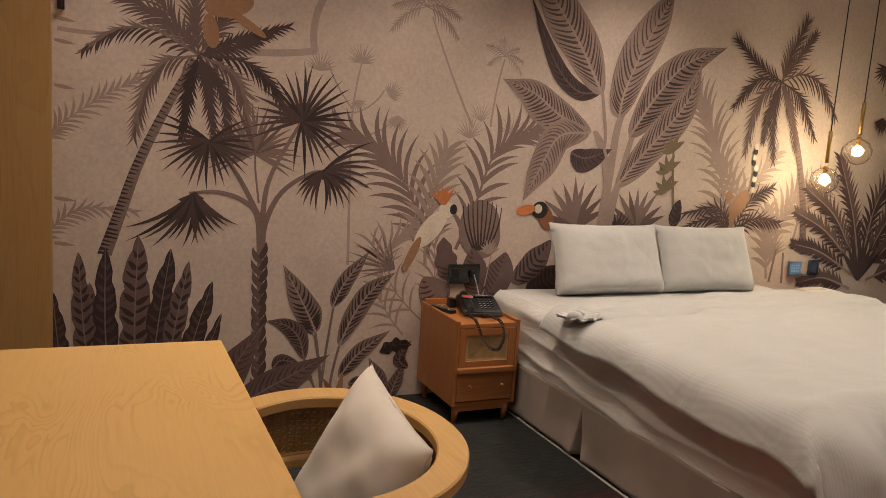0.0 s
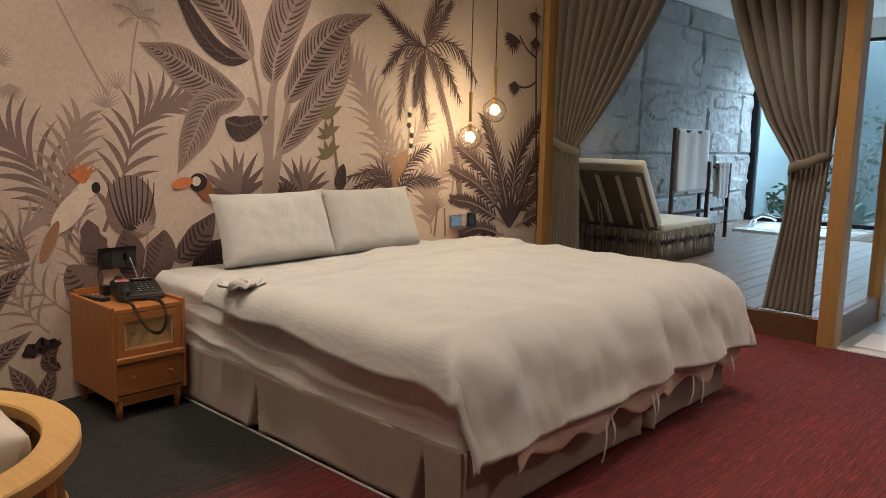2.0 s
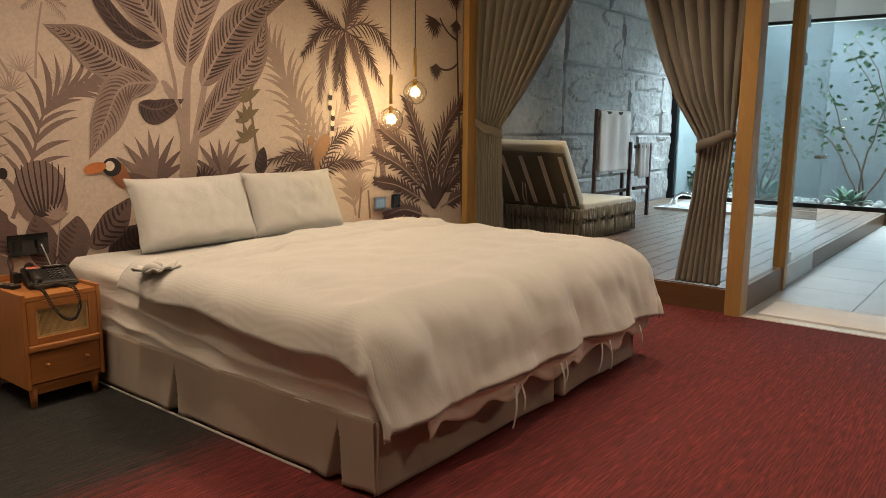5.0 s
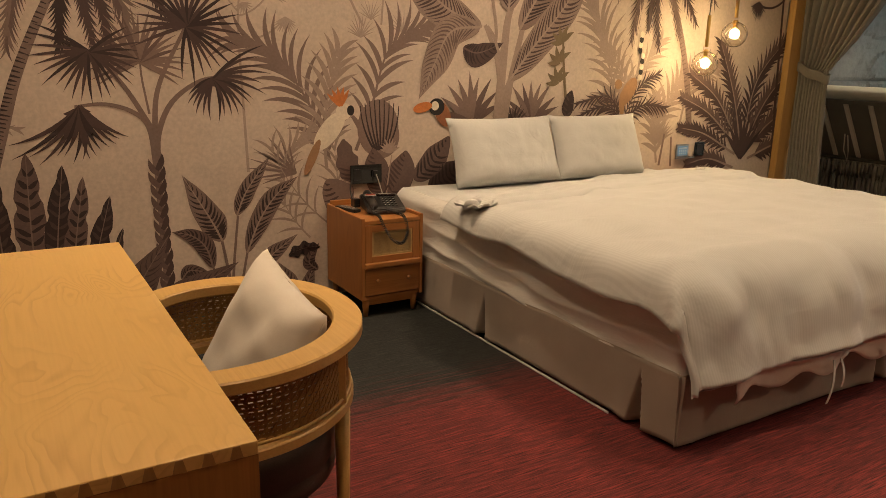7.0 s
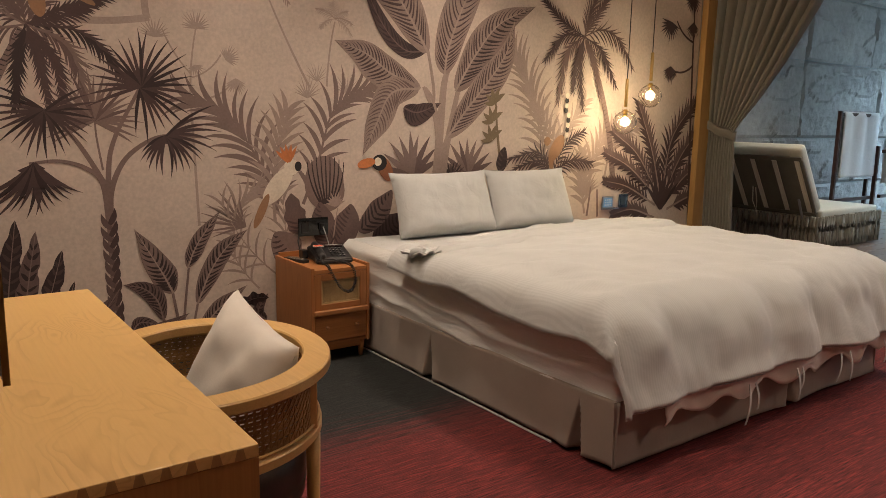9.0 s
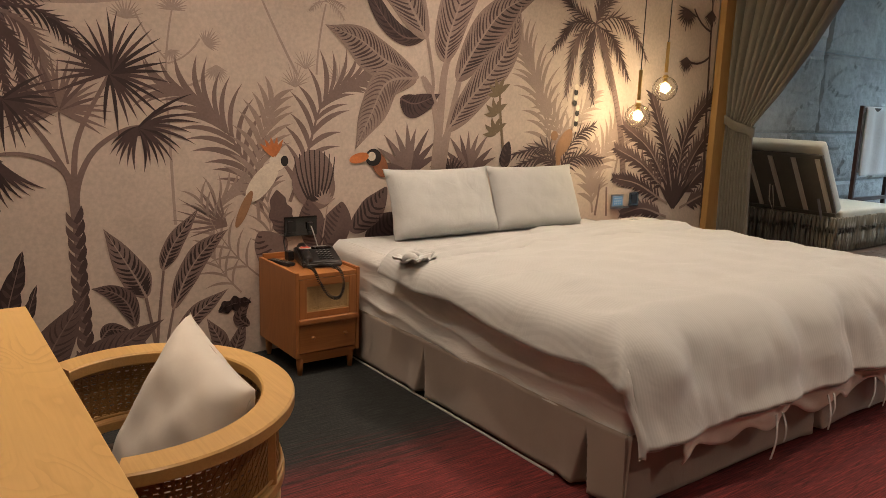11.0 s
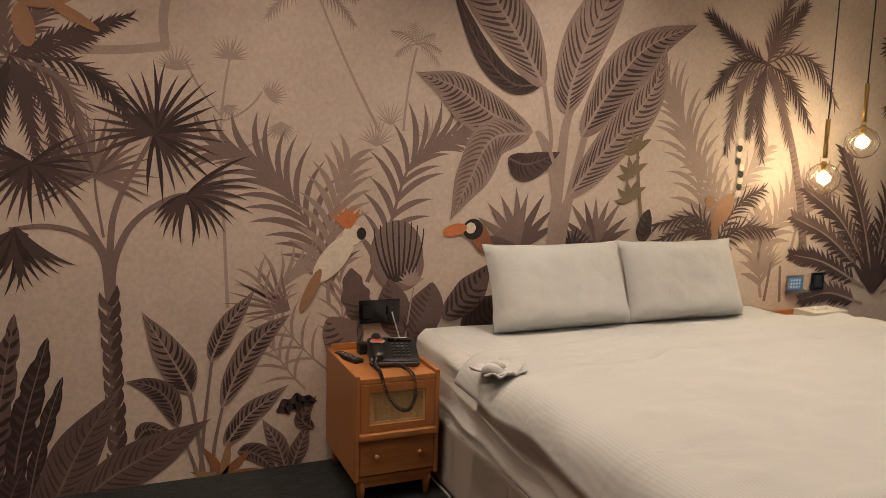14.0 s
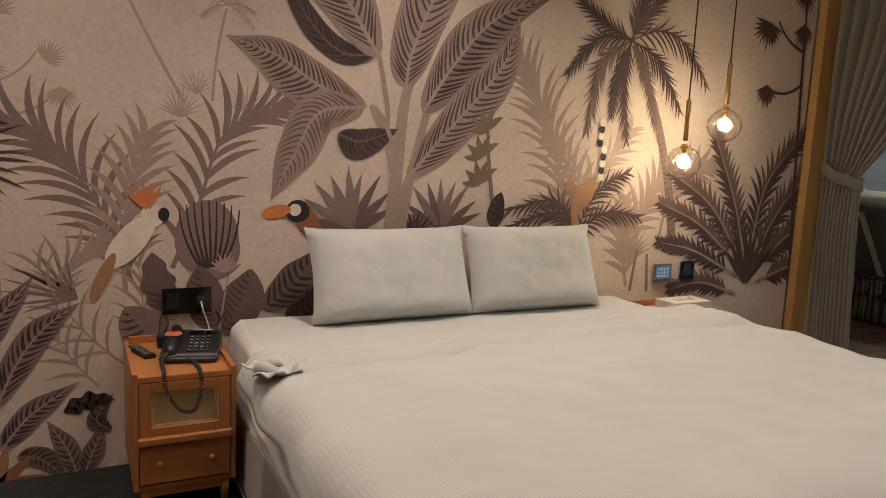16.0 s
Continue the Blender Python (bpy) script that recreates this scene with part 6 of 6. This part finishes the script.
# ---- garden window ----
gw = setting("window_2", box(XW + 0.03, XW + 0.04, -5.2, YS, 0.225, 2.70), M_GLASS, "wide garden window pane in dark frame", "window")
gw.visible_shadow = False
for n_, a in (("sill", (-5.2, YS, DECK - 0.05, 0.225)), ("head", (-5.2, YS, 2.70, 2.745)), ("jamb", (0.62, YS - 0.002, 0.225, 2.70)), ("mullion", (-2.95, -2.9, 0.225, 2.70))):
    fr = link_mesh("window_" + n_, box(XW, XW + 0.07, *a), M_FRAME)
    fr.parent = gw
setting("wet_floor_end", box(XW - 0.06, XW, -5.2, Y_GL, -0.004, 0.12), M_RISER, "brown kerb under the garden window", "trim")

# ---- garden ----
XG = 11.7
setting("garden_ground", box(XW + 0.07, XG + 0.3, -6.5, YS + 0.3, -0.2, 0.10), M_SOIL, "dark planting soil behind the window", "ground")
setting("garden_wall", box(XG, XG + 0.25, -6.5, YS + 0.3, 0.0, 2.93), M_CONC, "blue-grey rendered garden wall", "wall")
setting("garden_side_wall", box(XW + 0.08, XG, YS - 0.12, YS - 0.002, 0.0, 2.93), M_PALE_BLUE, "pale painted garden side wall", "wall")
setting("garden_end_wall", box(XW + 0.12, XG, -6.5, -6.3, 0.0, 2.93), M_CONC, "blue-grey rendered garden wall", "wall")


def build_agave(x, y, z, r, seed, label):
    rnd = random.Random(seed)
    ob = thing("agave", label, "plant", (x, y, z), group="agaves in the garden")
    for i in range(17):
        a = i * 2.4 + 0.3 * rnd.random()
        el = radians(20 + 55 * i / 17)
        ln = r * (0.8 + 0.35 * rnd.random())
        d = Vector((math.cos(a) * math.cos(el), math.sin(a) * math.cos(el), math.sin(el)))
        s = Vector((-math.sin(a), math.cos(a), 0))

        def fn(u, v, d=d, s=s, ln=ln):
            w = 0.16 * r * math.sin(math.pi * min(1, 0.25 + 0.75 * u)) ** 0.8 + 0.002
            return d * ln * u + Vector((0, 0, -0.18 * ln * u * u + 0.25 * w * abs(2 * v - 1))) + s * w * (2 * v - 1)
        thick(part("leaf", sheet(fn, 8, 4), M_AGAVE, ob, "", True), 0.008)
    return ob


build_agave(10.9, -1.62, 0.10, 0.42, 1, "grey-green agave growing against the garden wall")
build_agave(10.7, -0.55, 0.10, 0.5, 2, "tall spiky agave behind the curtain")
build_agave(10.3, 0.25, 0.10, 0.32, 4, "small dusky agave by the tub")


def build_shrub(x, y, z, h, seed, label, reach, n=9):
    rnd = random.Random(seed)
    ob = thing("shrub", label, "plant", (x, y, z), group="leafy garden shrubs")
    bm, lf = bmesh.new(), bmesh.new()
    for i in range(n):
        p = Vector((0, 0, 0))
        d = Vector((rnd.uniform(-0.25, 0.1), rnd.uniform(-1, 1) * reach, 1)).normalized()
        pts = [p.copy()]
        for k in range(9):
            d = (d + Vector((rnd.uniform(-0.12, 0.08), rnd.uniform(-0.28, 0.28), rnd.uniform(-0.16, 0.10)))).normalized()
            p = p + d * h / 8 * rnd.uniform(0.7, 1.15)
            pts.append(p.copy())
            if k > 2:
                for _ in range(5):
                    c = p + Vector((rnd.gauss(0, 0.07), rnd.gauss(0, 0.10), rnd.gauss(0, 0.08)))
                    a = rnd.uniform(0, 6.28)
                    u = Vector((math.cos(a) * 0.5, math.sin(a), rnd.uniform(-0.9, 0.1))).normalized()
                    w = u.cross(Vector((1, 0.2, 0.3))).normalized()
                    ln, wd = rnd.uniform(0.07, 0.14), rnd.uniform(0.018, 0.032)
                    vs = [lf.verts.new(c + u * ln * f + w * wd * g) for f, g in ((0, 0), (0.4, 1), (1, 0), (0.4, -1))]
                    mid = lf.verts.new(c + u * ln * 0.45 + Vector((0.012, 0, -0.01)))
                    for q in range(4):
                        lf.faces.new((vs[q], vs[(q + 1) % 4], mid))
        tube(pts, [0.018 * (1 - 0.09 * k) for k in range(10)], 6, bm)
    part("stem", bm, M_DECKP, ob, "thin woody branches", True)
    part("foliage", lf, M_GREEN, ob, "sparse blue-green leaves")
    return ob


build_shrub(11.35, -2.35, 0.10, 2.6, 7, "tall leafy shrub against the garden wall", 0.45, 6)
build_shrub(11.3, -1.75, 0.10, 2.4, 9, "sparse branching shrub against the garden wall", 0.4, 4)
build_shrub(10.6, -0.4, 0.10, 1.5, 12, "low shrub beside the window", 0.3, 6)
build_shrub(10.4, 0.3, 0.10, 0.6, 15, "small dusky shrub by the tub", 0.6, 7)
bm = bmesh.new()
rp = random.Random(8)
for i in range(150):
    r = rp.uniform(0.03, 0.10)
    m_ = Matrix.LocRotScale((rp.uniform(9.9, 11.5), rp.uniform(-3.4, 0.5), 0.10 + r * 0.3), Euler((rp.random(), rp.random(), rp.random() * 6)), (r, r * 0.8, r * 0.6))
    bmesh.ops.create_icosphere(bm, subdivisions=2, radius=1, matrix=m_)
tagged(link_mesh("pebbles", bm, M_PEBBLE, True), "grey and white river pebbles under the plants", "stones", kind="stuff")

# ---- pendants ----


def build_pendant(x, y, z, label):
    pn = thing("pendant_lamp", label, "lamp", (x, y, z), group="brass pendants beside the bed")
    part("cable", tube([(0, 0, 0.30), (0, 0, H_CEIL - z - 0.02)], 0.0035, 6), M_BLACK, pn)
    part("ceiling_rose", cyl(0.045, 0.05, H_CEIL - z - 0.025, H_CEIL - z), M_BRASS, pn)
    part("rod", cyl(0.0115, 0.0115, 0.105, 0.30, seg=20), M_BRASS, pn, "brushed brass tube", True)
    part("cap", cyl(0.026, 0.012, 0.068, 0.09), M_BRASS, pn, "", True)
    part("socket", cyl(0.014, 0.014, 0.035, 0.068), M_BRASS, pn, "", True)
    bm = bmesh.new()
    bmesh.ops.create_uvsphere(bm, u_segments=64, v_segments=32, radius=0.08)
    for v in bm.verts:
        n = v.co.normalized()
        a = math.atan2(n.y, n.x)
        v.co = n * (0.080 + 0.0032 * math.sin(13 * a + 9 * n.z) * (1 - abs(n.z)) + 0.0018 * wob(n.x * 7, n.y * 7, n.z * 7))
    g = part("globe", bm, M_GLOBE, pn, "rippled clear glass globe", True)
    thick(g, 0.0022, -1)
    g.visible_shadow = False
    bm = bmesh.new()
    bmesh.ops.create_uvsphere(bm, u_segments=18, v_segments=12, radius=0.032, matrix=Matrix.Translation((0, 0, 0.004)))
    b = part("bulb", bm, M_BULB, pn, "glowing bulb", True)
    b.visible_shadow = False
    lamp("pendant_light", "POINT", pose(x, y, z + 0.004), 3.1, (1.0, 0.72, 0.40), 0.026)


build_pendant(2.10, -0.32, 1.289, "brass pendant lamp with clear globe, hanging lower")
build_pendant(2.305, -0.36, 1.477, "brass pendant lamp with clear globe, hanging higher")

# ---- wall plates ----
sk = thing("socket_plate", "wide black glass socket plate above the nightstand", "socket", (-0.1675, 0.0, 0.6635))
part("plate", box(-0.094, 0.094, -0.0135, -0.008, -0.052, 0.052, 0.002), M_BLACK_GLOSS, sk)
part("outlet", box(-0.075, -0.03, -0.0155, -0.0137, -0.03, 0.03, 0.003), M_BLACK, sk)
part("plug", box(0.035, 0.062, -0.035, -0.0137, -0.02, 0.02, 0.006), M_BLACK, sk)
part("cable", tube([(0.05, -0.034, 0.0), (0.055, -0.05, -0.03), (0.075, -0.05, -0.09), (0.085, -0.06, -0.14)], 0.003), M_MARK, sk)
part("cable", tube([(-0.09, -0.015, -0.03), (-0.105, -0.03, -0.07), (-0.11, -0.06, -0.115), (-0.105, -0.10, -0.135), (-0.10, -0.14, -0.142)], 0.0035), M_BLACK, sk)
part("adapter", box(-0.125, -0.09, -0.13, -0.08, -0.1575, -0.11, 0.006), M_BLACK, sk)
ck = thing("control_panel", "white-framed room control panel with small blue screen", "panel", (2.316, 0.0, 0.682))
part("frame", box(-0.062, 0.062, -0.018, -0.008, -0.046, 0.046, 0.003), M_GREYMETAL, ck)
part("screen", box(-0.047, 0.047, -0.0205, -0.0182, -0.032, 0.032, 0.001), M_SCREEN, ck, "blue lit screen with small icons")
for i in range(4):
    for j in range(3):
        part("icon", box(-0.038 + 0.021 * i, -0.028 + 0.021 * i, -0.0215, -0.0207, -0.024 + 0.019 * j, -0.014 + 0.019 * j), M_MARK, ck)
part("shelf_strip", box(-0.062, 0.13, -0.02, -0.008, -0.056, -0.049, 0.001), M_GREYMETAL, ck)
sw = thing("light_switch", "black glass switch plate beside the control panel", "switch", (2.497, 0.0, 0.687))
part("plate", box(-0.05, 0.05, -0.0135, -0.008, -0.05, 0.05, 0.002), M_BLACK_GLOSS, sw)
part("rocker", box(-0.03, 0.03, -0.016, -0.0137, -0.035, 0.035, 0.002), M_BLACK, sw)

# ---- tissue box ----
tb = thing("tissue_box", "white tissue box on the nightstand under the pendants", "tissue box", (2.235, -0.27, 0.505), 2)
part("body", box(-0.125, 0.125, -0.07, 0.07, 0.0, 0.085, 0.005), M_BOXWHITE, tb)
part("slot", box(-0.06, 0.06, -0.02, 0.02, 0.0845, 0.0875, 0.001), M_MARK, tb)
part("tissue", sheet(lambda u, v: Vector((-0.05 + 0.1 * u, 0.012 * math.sin(u * 7) * v, 0.086 + 0.018 * v * (0.5 + 0.5 * math.sin(u * 9)))), 16, 4), M_TOWEL, tb, "white tissue", True)

# ---- telephone ----


def build_phone():
    ph = thing("telephone", "black push-button telephone with coiled cord and red sticker", "telephone", (-0.180, -0.235, 0.505), -14)
    ph.scale = (1.12, 1.12, 1.12)
    bm = bmesh.new()
    prof = [(-0.105, 0.004), (-0.105, 0.022), (-0.095, 0.030), (0.075, 0.062), (0.098, 0.062), (0.105, 0.05), (0.105, 0.004)]
    for sgn in (-0.09, 0.09):
        for yy, zz in prof:
            bm.verts.new((sgn, yy, zz))
    bm.verts.ensure_lookup_table()
    n = len(prof)
    for i in range(n):
        bm.faces.new((bm.verts[i], bm.verts[(i + 1) % n], bm.verts[n + (i + 1) % n], bm.verts[n + i]))
    bm.faces.new([bm.verts[i] for i in range(n)])
    bm.faces.new([bm.verts[n + i] for i in range(n)][::-1])
    bmesh.ops.bevel(bm, geom=list(bm.edges), offset=0.005, segments=2, affect="EDGES")
    part("body", bm, M_BLACK, ph)

    def on(y):
        return 0.030 + (y + 0.095) * 0.032 / 0.17
    hs = part("handset", tube([(-0.058, y, on(y) + dz) for y, dz in ((-0.10, 0.002), (-0.085, 0.004), (-0.04, 0.011), (0.03, 0.011), (0.075, 0.002), (0.092, -0.004))], [0.014, 0.021, 0.018, 0.018, 0.021, 0.014], 14), M_BLACK, ph, "black handset on its cradle", True)
    bm = bmesh.new()
    for k in range(8):
        t0, t1 = 2 * math.pi * k / 8, 2 * math.pi * (k + 1) / 8
        y0 = -0.005
        bm.faces.new([bm.verts.new((-0.058 + r * math.cos(t), y0 + r * 1.1 * math.sin(t), on(y0) + 0.0305 - 0.10 * (r * math.cos(t)) ** 2 / 0.02)) for r, t in ((0.0, t0), (0.024, t0), (0.024, t1))])
    thick(part("sticker", bm, M_RED, hs, "round red and white sticker"), 0.001)
    part("sticker_ring", tube([(-0.058 + 0.025 * math.cos(t), -0.005 + 0.028 * math.sin(t), on(-0.005) + 0.0295 - 0.003 * abs(math.cos(t))) for t in np.linspace(0, 2 * math.pi, 20, endpoint=False)], 0.0022, 6, closed=True), M_MARK, hs)
    part("display", box(-0.015, 0.075, 0.045, 0.075, on(0.06) - 0.002, on(0.06) + 0.0035, 0.001), M_BLACK_GLOSS, ph)
    part("maker_plate", box(0.0, 0.06, 0.083, 0.091, on(0.075) - 0.002, on(0.075) + 0.0015), M_MARK, ph)
    for i in range(5):
        for j in range(4):
            x, y = 0.0 + 0.018 * j, 0.025 - 0.024 * i
            key = part("key", box(x - 0.006, x + 0.006, y - 0.007, y + 0.007, on(y) - 0.001, on(y) + 0.004, 0.0012, 1), M_BLACK, ph)
            part("mark", box(x - 0.003, x + 0.003, y - 0.003, y + 0.003, on(y) + 0.0041, on(y) + 0.0046), M_MARK, key)
    # coiled cord hanging over the nightstand's edge
    ctrl = [Vector(p) for p in ((-0.066, -0.10, 0.035), (-0.075, -0.15, 0.022), (-0.060, -0.215, 0.015), (-0.045, -0.272, -0.03), (-0.005, -0.282, -0.085), (0.035, -0.278, -0.092), (0.055, -0.272, -0.045), (0.050, -0.235, 0.012), (0.025, -0.16, 0.02), (0.0, -0.11, 0.018))]

    def cr(t):
        n_ = len(ctrl) - 1
        i = min(int(t * n_), n_ - 1)
        f = t * n_ - i
        p0, p1, p2, p3 = ctrl[max(i - 1, 0)], ctrl[i], ctrl[i + 1], ctrl[min(i + 2, n_)]
        return 0.5 * ((2 * p1) + (p2 - p0) * f + (2 * p0 - 5 * p1 + 4 * p2 - p3) * f * f + (3 * p1 - p0 - 3 * p2 + p3) * f ** 3)
    pts = []
    N = 560
    for i in range(N + 1):
        t = i / N
        c = cr(t)
        d = (cr(min(1, t + 0.004)) - cr(max(0, t - 0.004))).normalized()
        s = d.cross(Vector((0.3, 0.2, 1))).normalized()
        u = s.cross(d)
        a = t * 70 * 2 * math.pi
        pts.append(c + s * 0.0058 * math.cos(a) + u * 0.0058 * math.sin(a))
    part("cord", tube(pts, 0.0021, 5), M_BLACK, ph, "coiled black cord", True)


build_phone()
rm = thing("remote_control", "black remote control lying on the nightstand", "remote", (-0.352, -0.175, 0.505), 18)
part("body", box(-0.022, 0.022, -0.08, 0.08, 0.0, 0.018, 0.006), M_BLACK, rm)
for i in range(6):
    for j in range(3):
        part("button", box(-0.015 + 0.012 * j, -0.008 + 0.012 * j, -0.06 + 0.02 * i, -0.051 + 0.02 * i, 0.0178, 0.020), M_MARK if (i + j) % 3 == 0 else M_GREYMETAL, rm)

# ---- left end: wood panelling, coat stand ----
setting("wood_panel", box(XL, -2.14, -0.055, 0.0, 0.0, H_CEIL, 0.003), M_OAK, "golden oak wall panel beside the mural", "panel")
hk = thing("wall_hook", "small black wall hook beside the oak panel", "hook", (-2.105, 0.0, 1.83))
part("plate", box(-0.014, 0.014, -0.016, -0.004, -0.04, 0.06, 0.004), M_BLACK, hk)
part("arm", tube([(0, -0.012, -0.02), (0, -0.04, -0.03), (0, -0.05, 0.0)], 0.006), M_BLACK, hk)
cs = thing("coat_stand", "slim oak stand with a bent brass hook beside the desk", "stand", (-2.062, -3.205, 0.0))
part("post", box(-0.016, 0.016, -0.016, 0.016, 0.02, 1.34, 0.004), M_OAK, cs)
part("foot", box(-0.13, 0.03, -0.05, 0.19, 0.0, 0.02, 0.004), M_OAK, cs)
part("hook", tube([(0.0, -0.017, 1.262), (0.008, -0.05, 1.252), (0.02, -0.085, 1.243), (0.027, -0.097, 1.249)], 0.0035), M_BRASS, cs, "bent brass hook", True)
tg = thing("hanging_tag", "small dark wooden tag hanging from a hook by its ring", "tag", (-2.034, -3.298, 1.110))
part("board", box(-0.0015, 0.0015, -0.04, 0.04, 0.0, 0.082, 0.0007, 1), M_DARKWOOD, tg)
part("edge", box(-0.0022, 0.0022, -0.0415, -0.0402, 0.0, 0.082), M_BRASS, tg)
part("ring", tube([(0.0, 0.026 * math.cos(t), 0.105 + 0.028 * math.sin(t)) for t in np.linspace(0, 2 * math.pi, 28, endpoint=False)], 0.0016, 6, closed=True), M_GREYMETAL, tg, "thin metal ring", True)

# ---- pieces of floors and the stone wall ----
me_cache = {}


def piece(name, key, make, material, parent, at):
    if key not in me_cache:
        bm = make()
        me = bpy.data.meshes.new(name)
        bm.to_mesh(me)
        bm.free()
        me.materials.append(material)
        me_cache[key] = me
    ob = new(name, me_cache[key])
    ob.parent = parent
    ob.location = at
    return ob


def slab(w, d, h):
    return lambda: box(0, w, 0, d, 0, h, 0.0015, 1)


PW, PL = 0.148, 1.196
y = Y_GL + 0.03
row = 0
while y < YS - 0.05:
    x = XO + 0.032
    first = (0.4 * row) % 1.2
    while x < XW - 0.02:
        ln = PL if x > XO + 0.04 or first < 0.1 else first
        ln = min(ln, XW - 0.006 - x)
        wd = min(PW, YS - 0.004 - y)
        piece("plank", ("p", round(ln, 3), round(wd, 3)), slab(ln, wd, 0.012), M_PLANK, deck, (x, y, DECK - 0.011))
        x += ln + 0.006
    y += PW + 0.0065
    row += 1
for i in range(11):
    for j in range(5):
        x, y = XO + 0.07 + 0.6 * i, Y_GL - 0.6 * (j + 1) - 0.006
        wd = min(0.596, XW - 0.06 - x)
        if wd > 0.05:
            piece("tile", ("t", round(wd, 3)), slab(wd, 0.596, 0.012), M_TILE, wet, (x, y, -0.010))

stone = bpy.data.objects["wall_stone_core"]
rs = random.Random(21)
z = DECK - 0.004
course = 0
for hgt in (0.44, 0.54, 0.86, 0.72, 0.45):
    x = XO - 0.2 + (0.55 if course % 2 else 0.0)
    while x < XW - 0.05:
        ln = rs.uniform(1.0, 2.1)
        ln = min(ln, XW - x)
        if ln < 0.25:
            break
        top = min(hgt, 3.0 - z)
        nx, nz = max(8, int(ln / 0.03)), max(8, int(top / 0.03))
        proud = rs.uniform(0.010, 0.026)
        ox, oz = rs.uniform(0, 50), rs.uniform(0, 50)

        def face(u, v, ln=ln, top=top, proud=proud, ox=ox, oz=oz):
            px, pz = u * ln, v * top
            edge = min(1, min(px, ln - px) / 0.012) * min(1, min(pz, top - pz) / 0.012)
            n_ = 0.022 * wob(px * 1.6 + ox, pz * 2.4 + oz) + 0.017 * wob(px * 4 + ox, pz * 7 + oz, 2) + 0.011 * wob(px * 11 + ox, pz * 15 + oz, 4)
            ledge = 0.018 * (1 if wob(px * 1.3 + ox, pz * 3.2 + oz, 9) > 0.12 else 0)
            return Vector((px, -(0.004 + (proud + n_ + ledge) * max(0.0, edge) ** 0.7), pz))
        bm = sheet(face, nx, nz)
        ob = link_mesh("stone", bm, M_STONE)
        ob.parent = stone
        ob.location = (x + 0.003, YS, z + 0.003)
        x += ln + 0.006
    z += hgt + 0.005
    course += 1

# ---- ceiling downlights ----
# None of these fittings is in view; each is added with its beam.
for x, y, watts in UNSEEN_DOWNLIGHTS:
    dl = thing("unseen_downlight", "unseen round ceiling spot, lit warm", "lamp", (x, y, H_CEIL), group="ceiling downlights")
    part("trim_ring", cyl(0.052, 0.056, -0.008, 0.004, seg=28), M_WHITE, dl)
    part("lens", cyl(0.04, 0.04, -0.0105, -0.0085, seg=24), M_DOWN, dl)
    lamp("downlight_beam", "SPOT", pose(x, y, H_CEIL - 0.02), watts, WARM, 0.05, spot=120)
# No deck fitting is known; this one is added to brighten lounger and stone.
dl = thing("unseen_downlight", "unseen round fill light added to the deck ceiling, lit warm", "lamp", (4.9, -0.9, 3.0), group="ceiling downlights")
part("trim_ring", cyl(0.052, 0.056, -0.008, 0.004, seg=28), M_WHITE, dl)
part("lens", cyl(0.04, 0.04, -0.0105, -0.0085, seg=24), M_DOWN, dl)
lamp("deck_downlight_beam", "SPOT", pose(4.9, -0.9, 2.98), 125, (1.0, 0.88, 0.74), 0.05, spot=120)
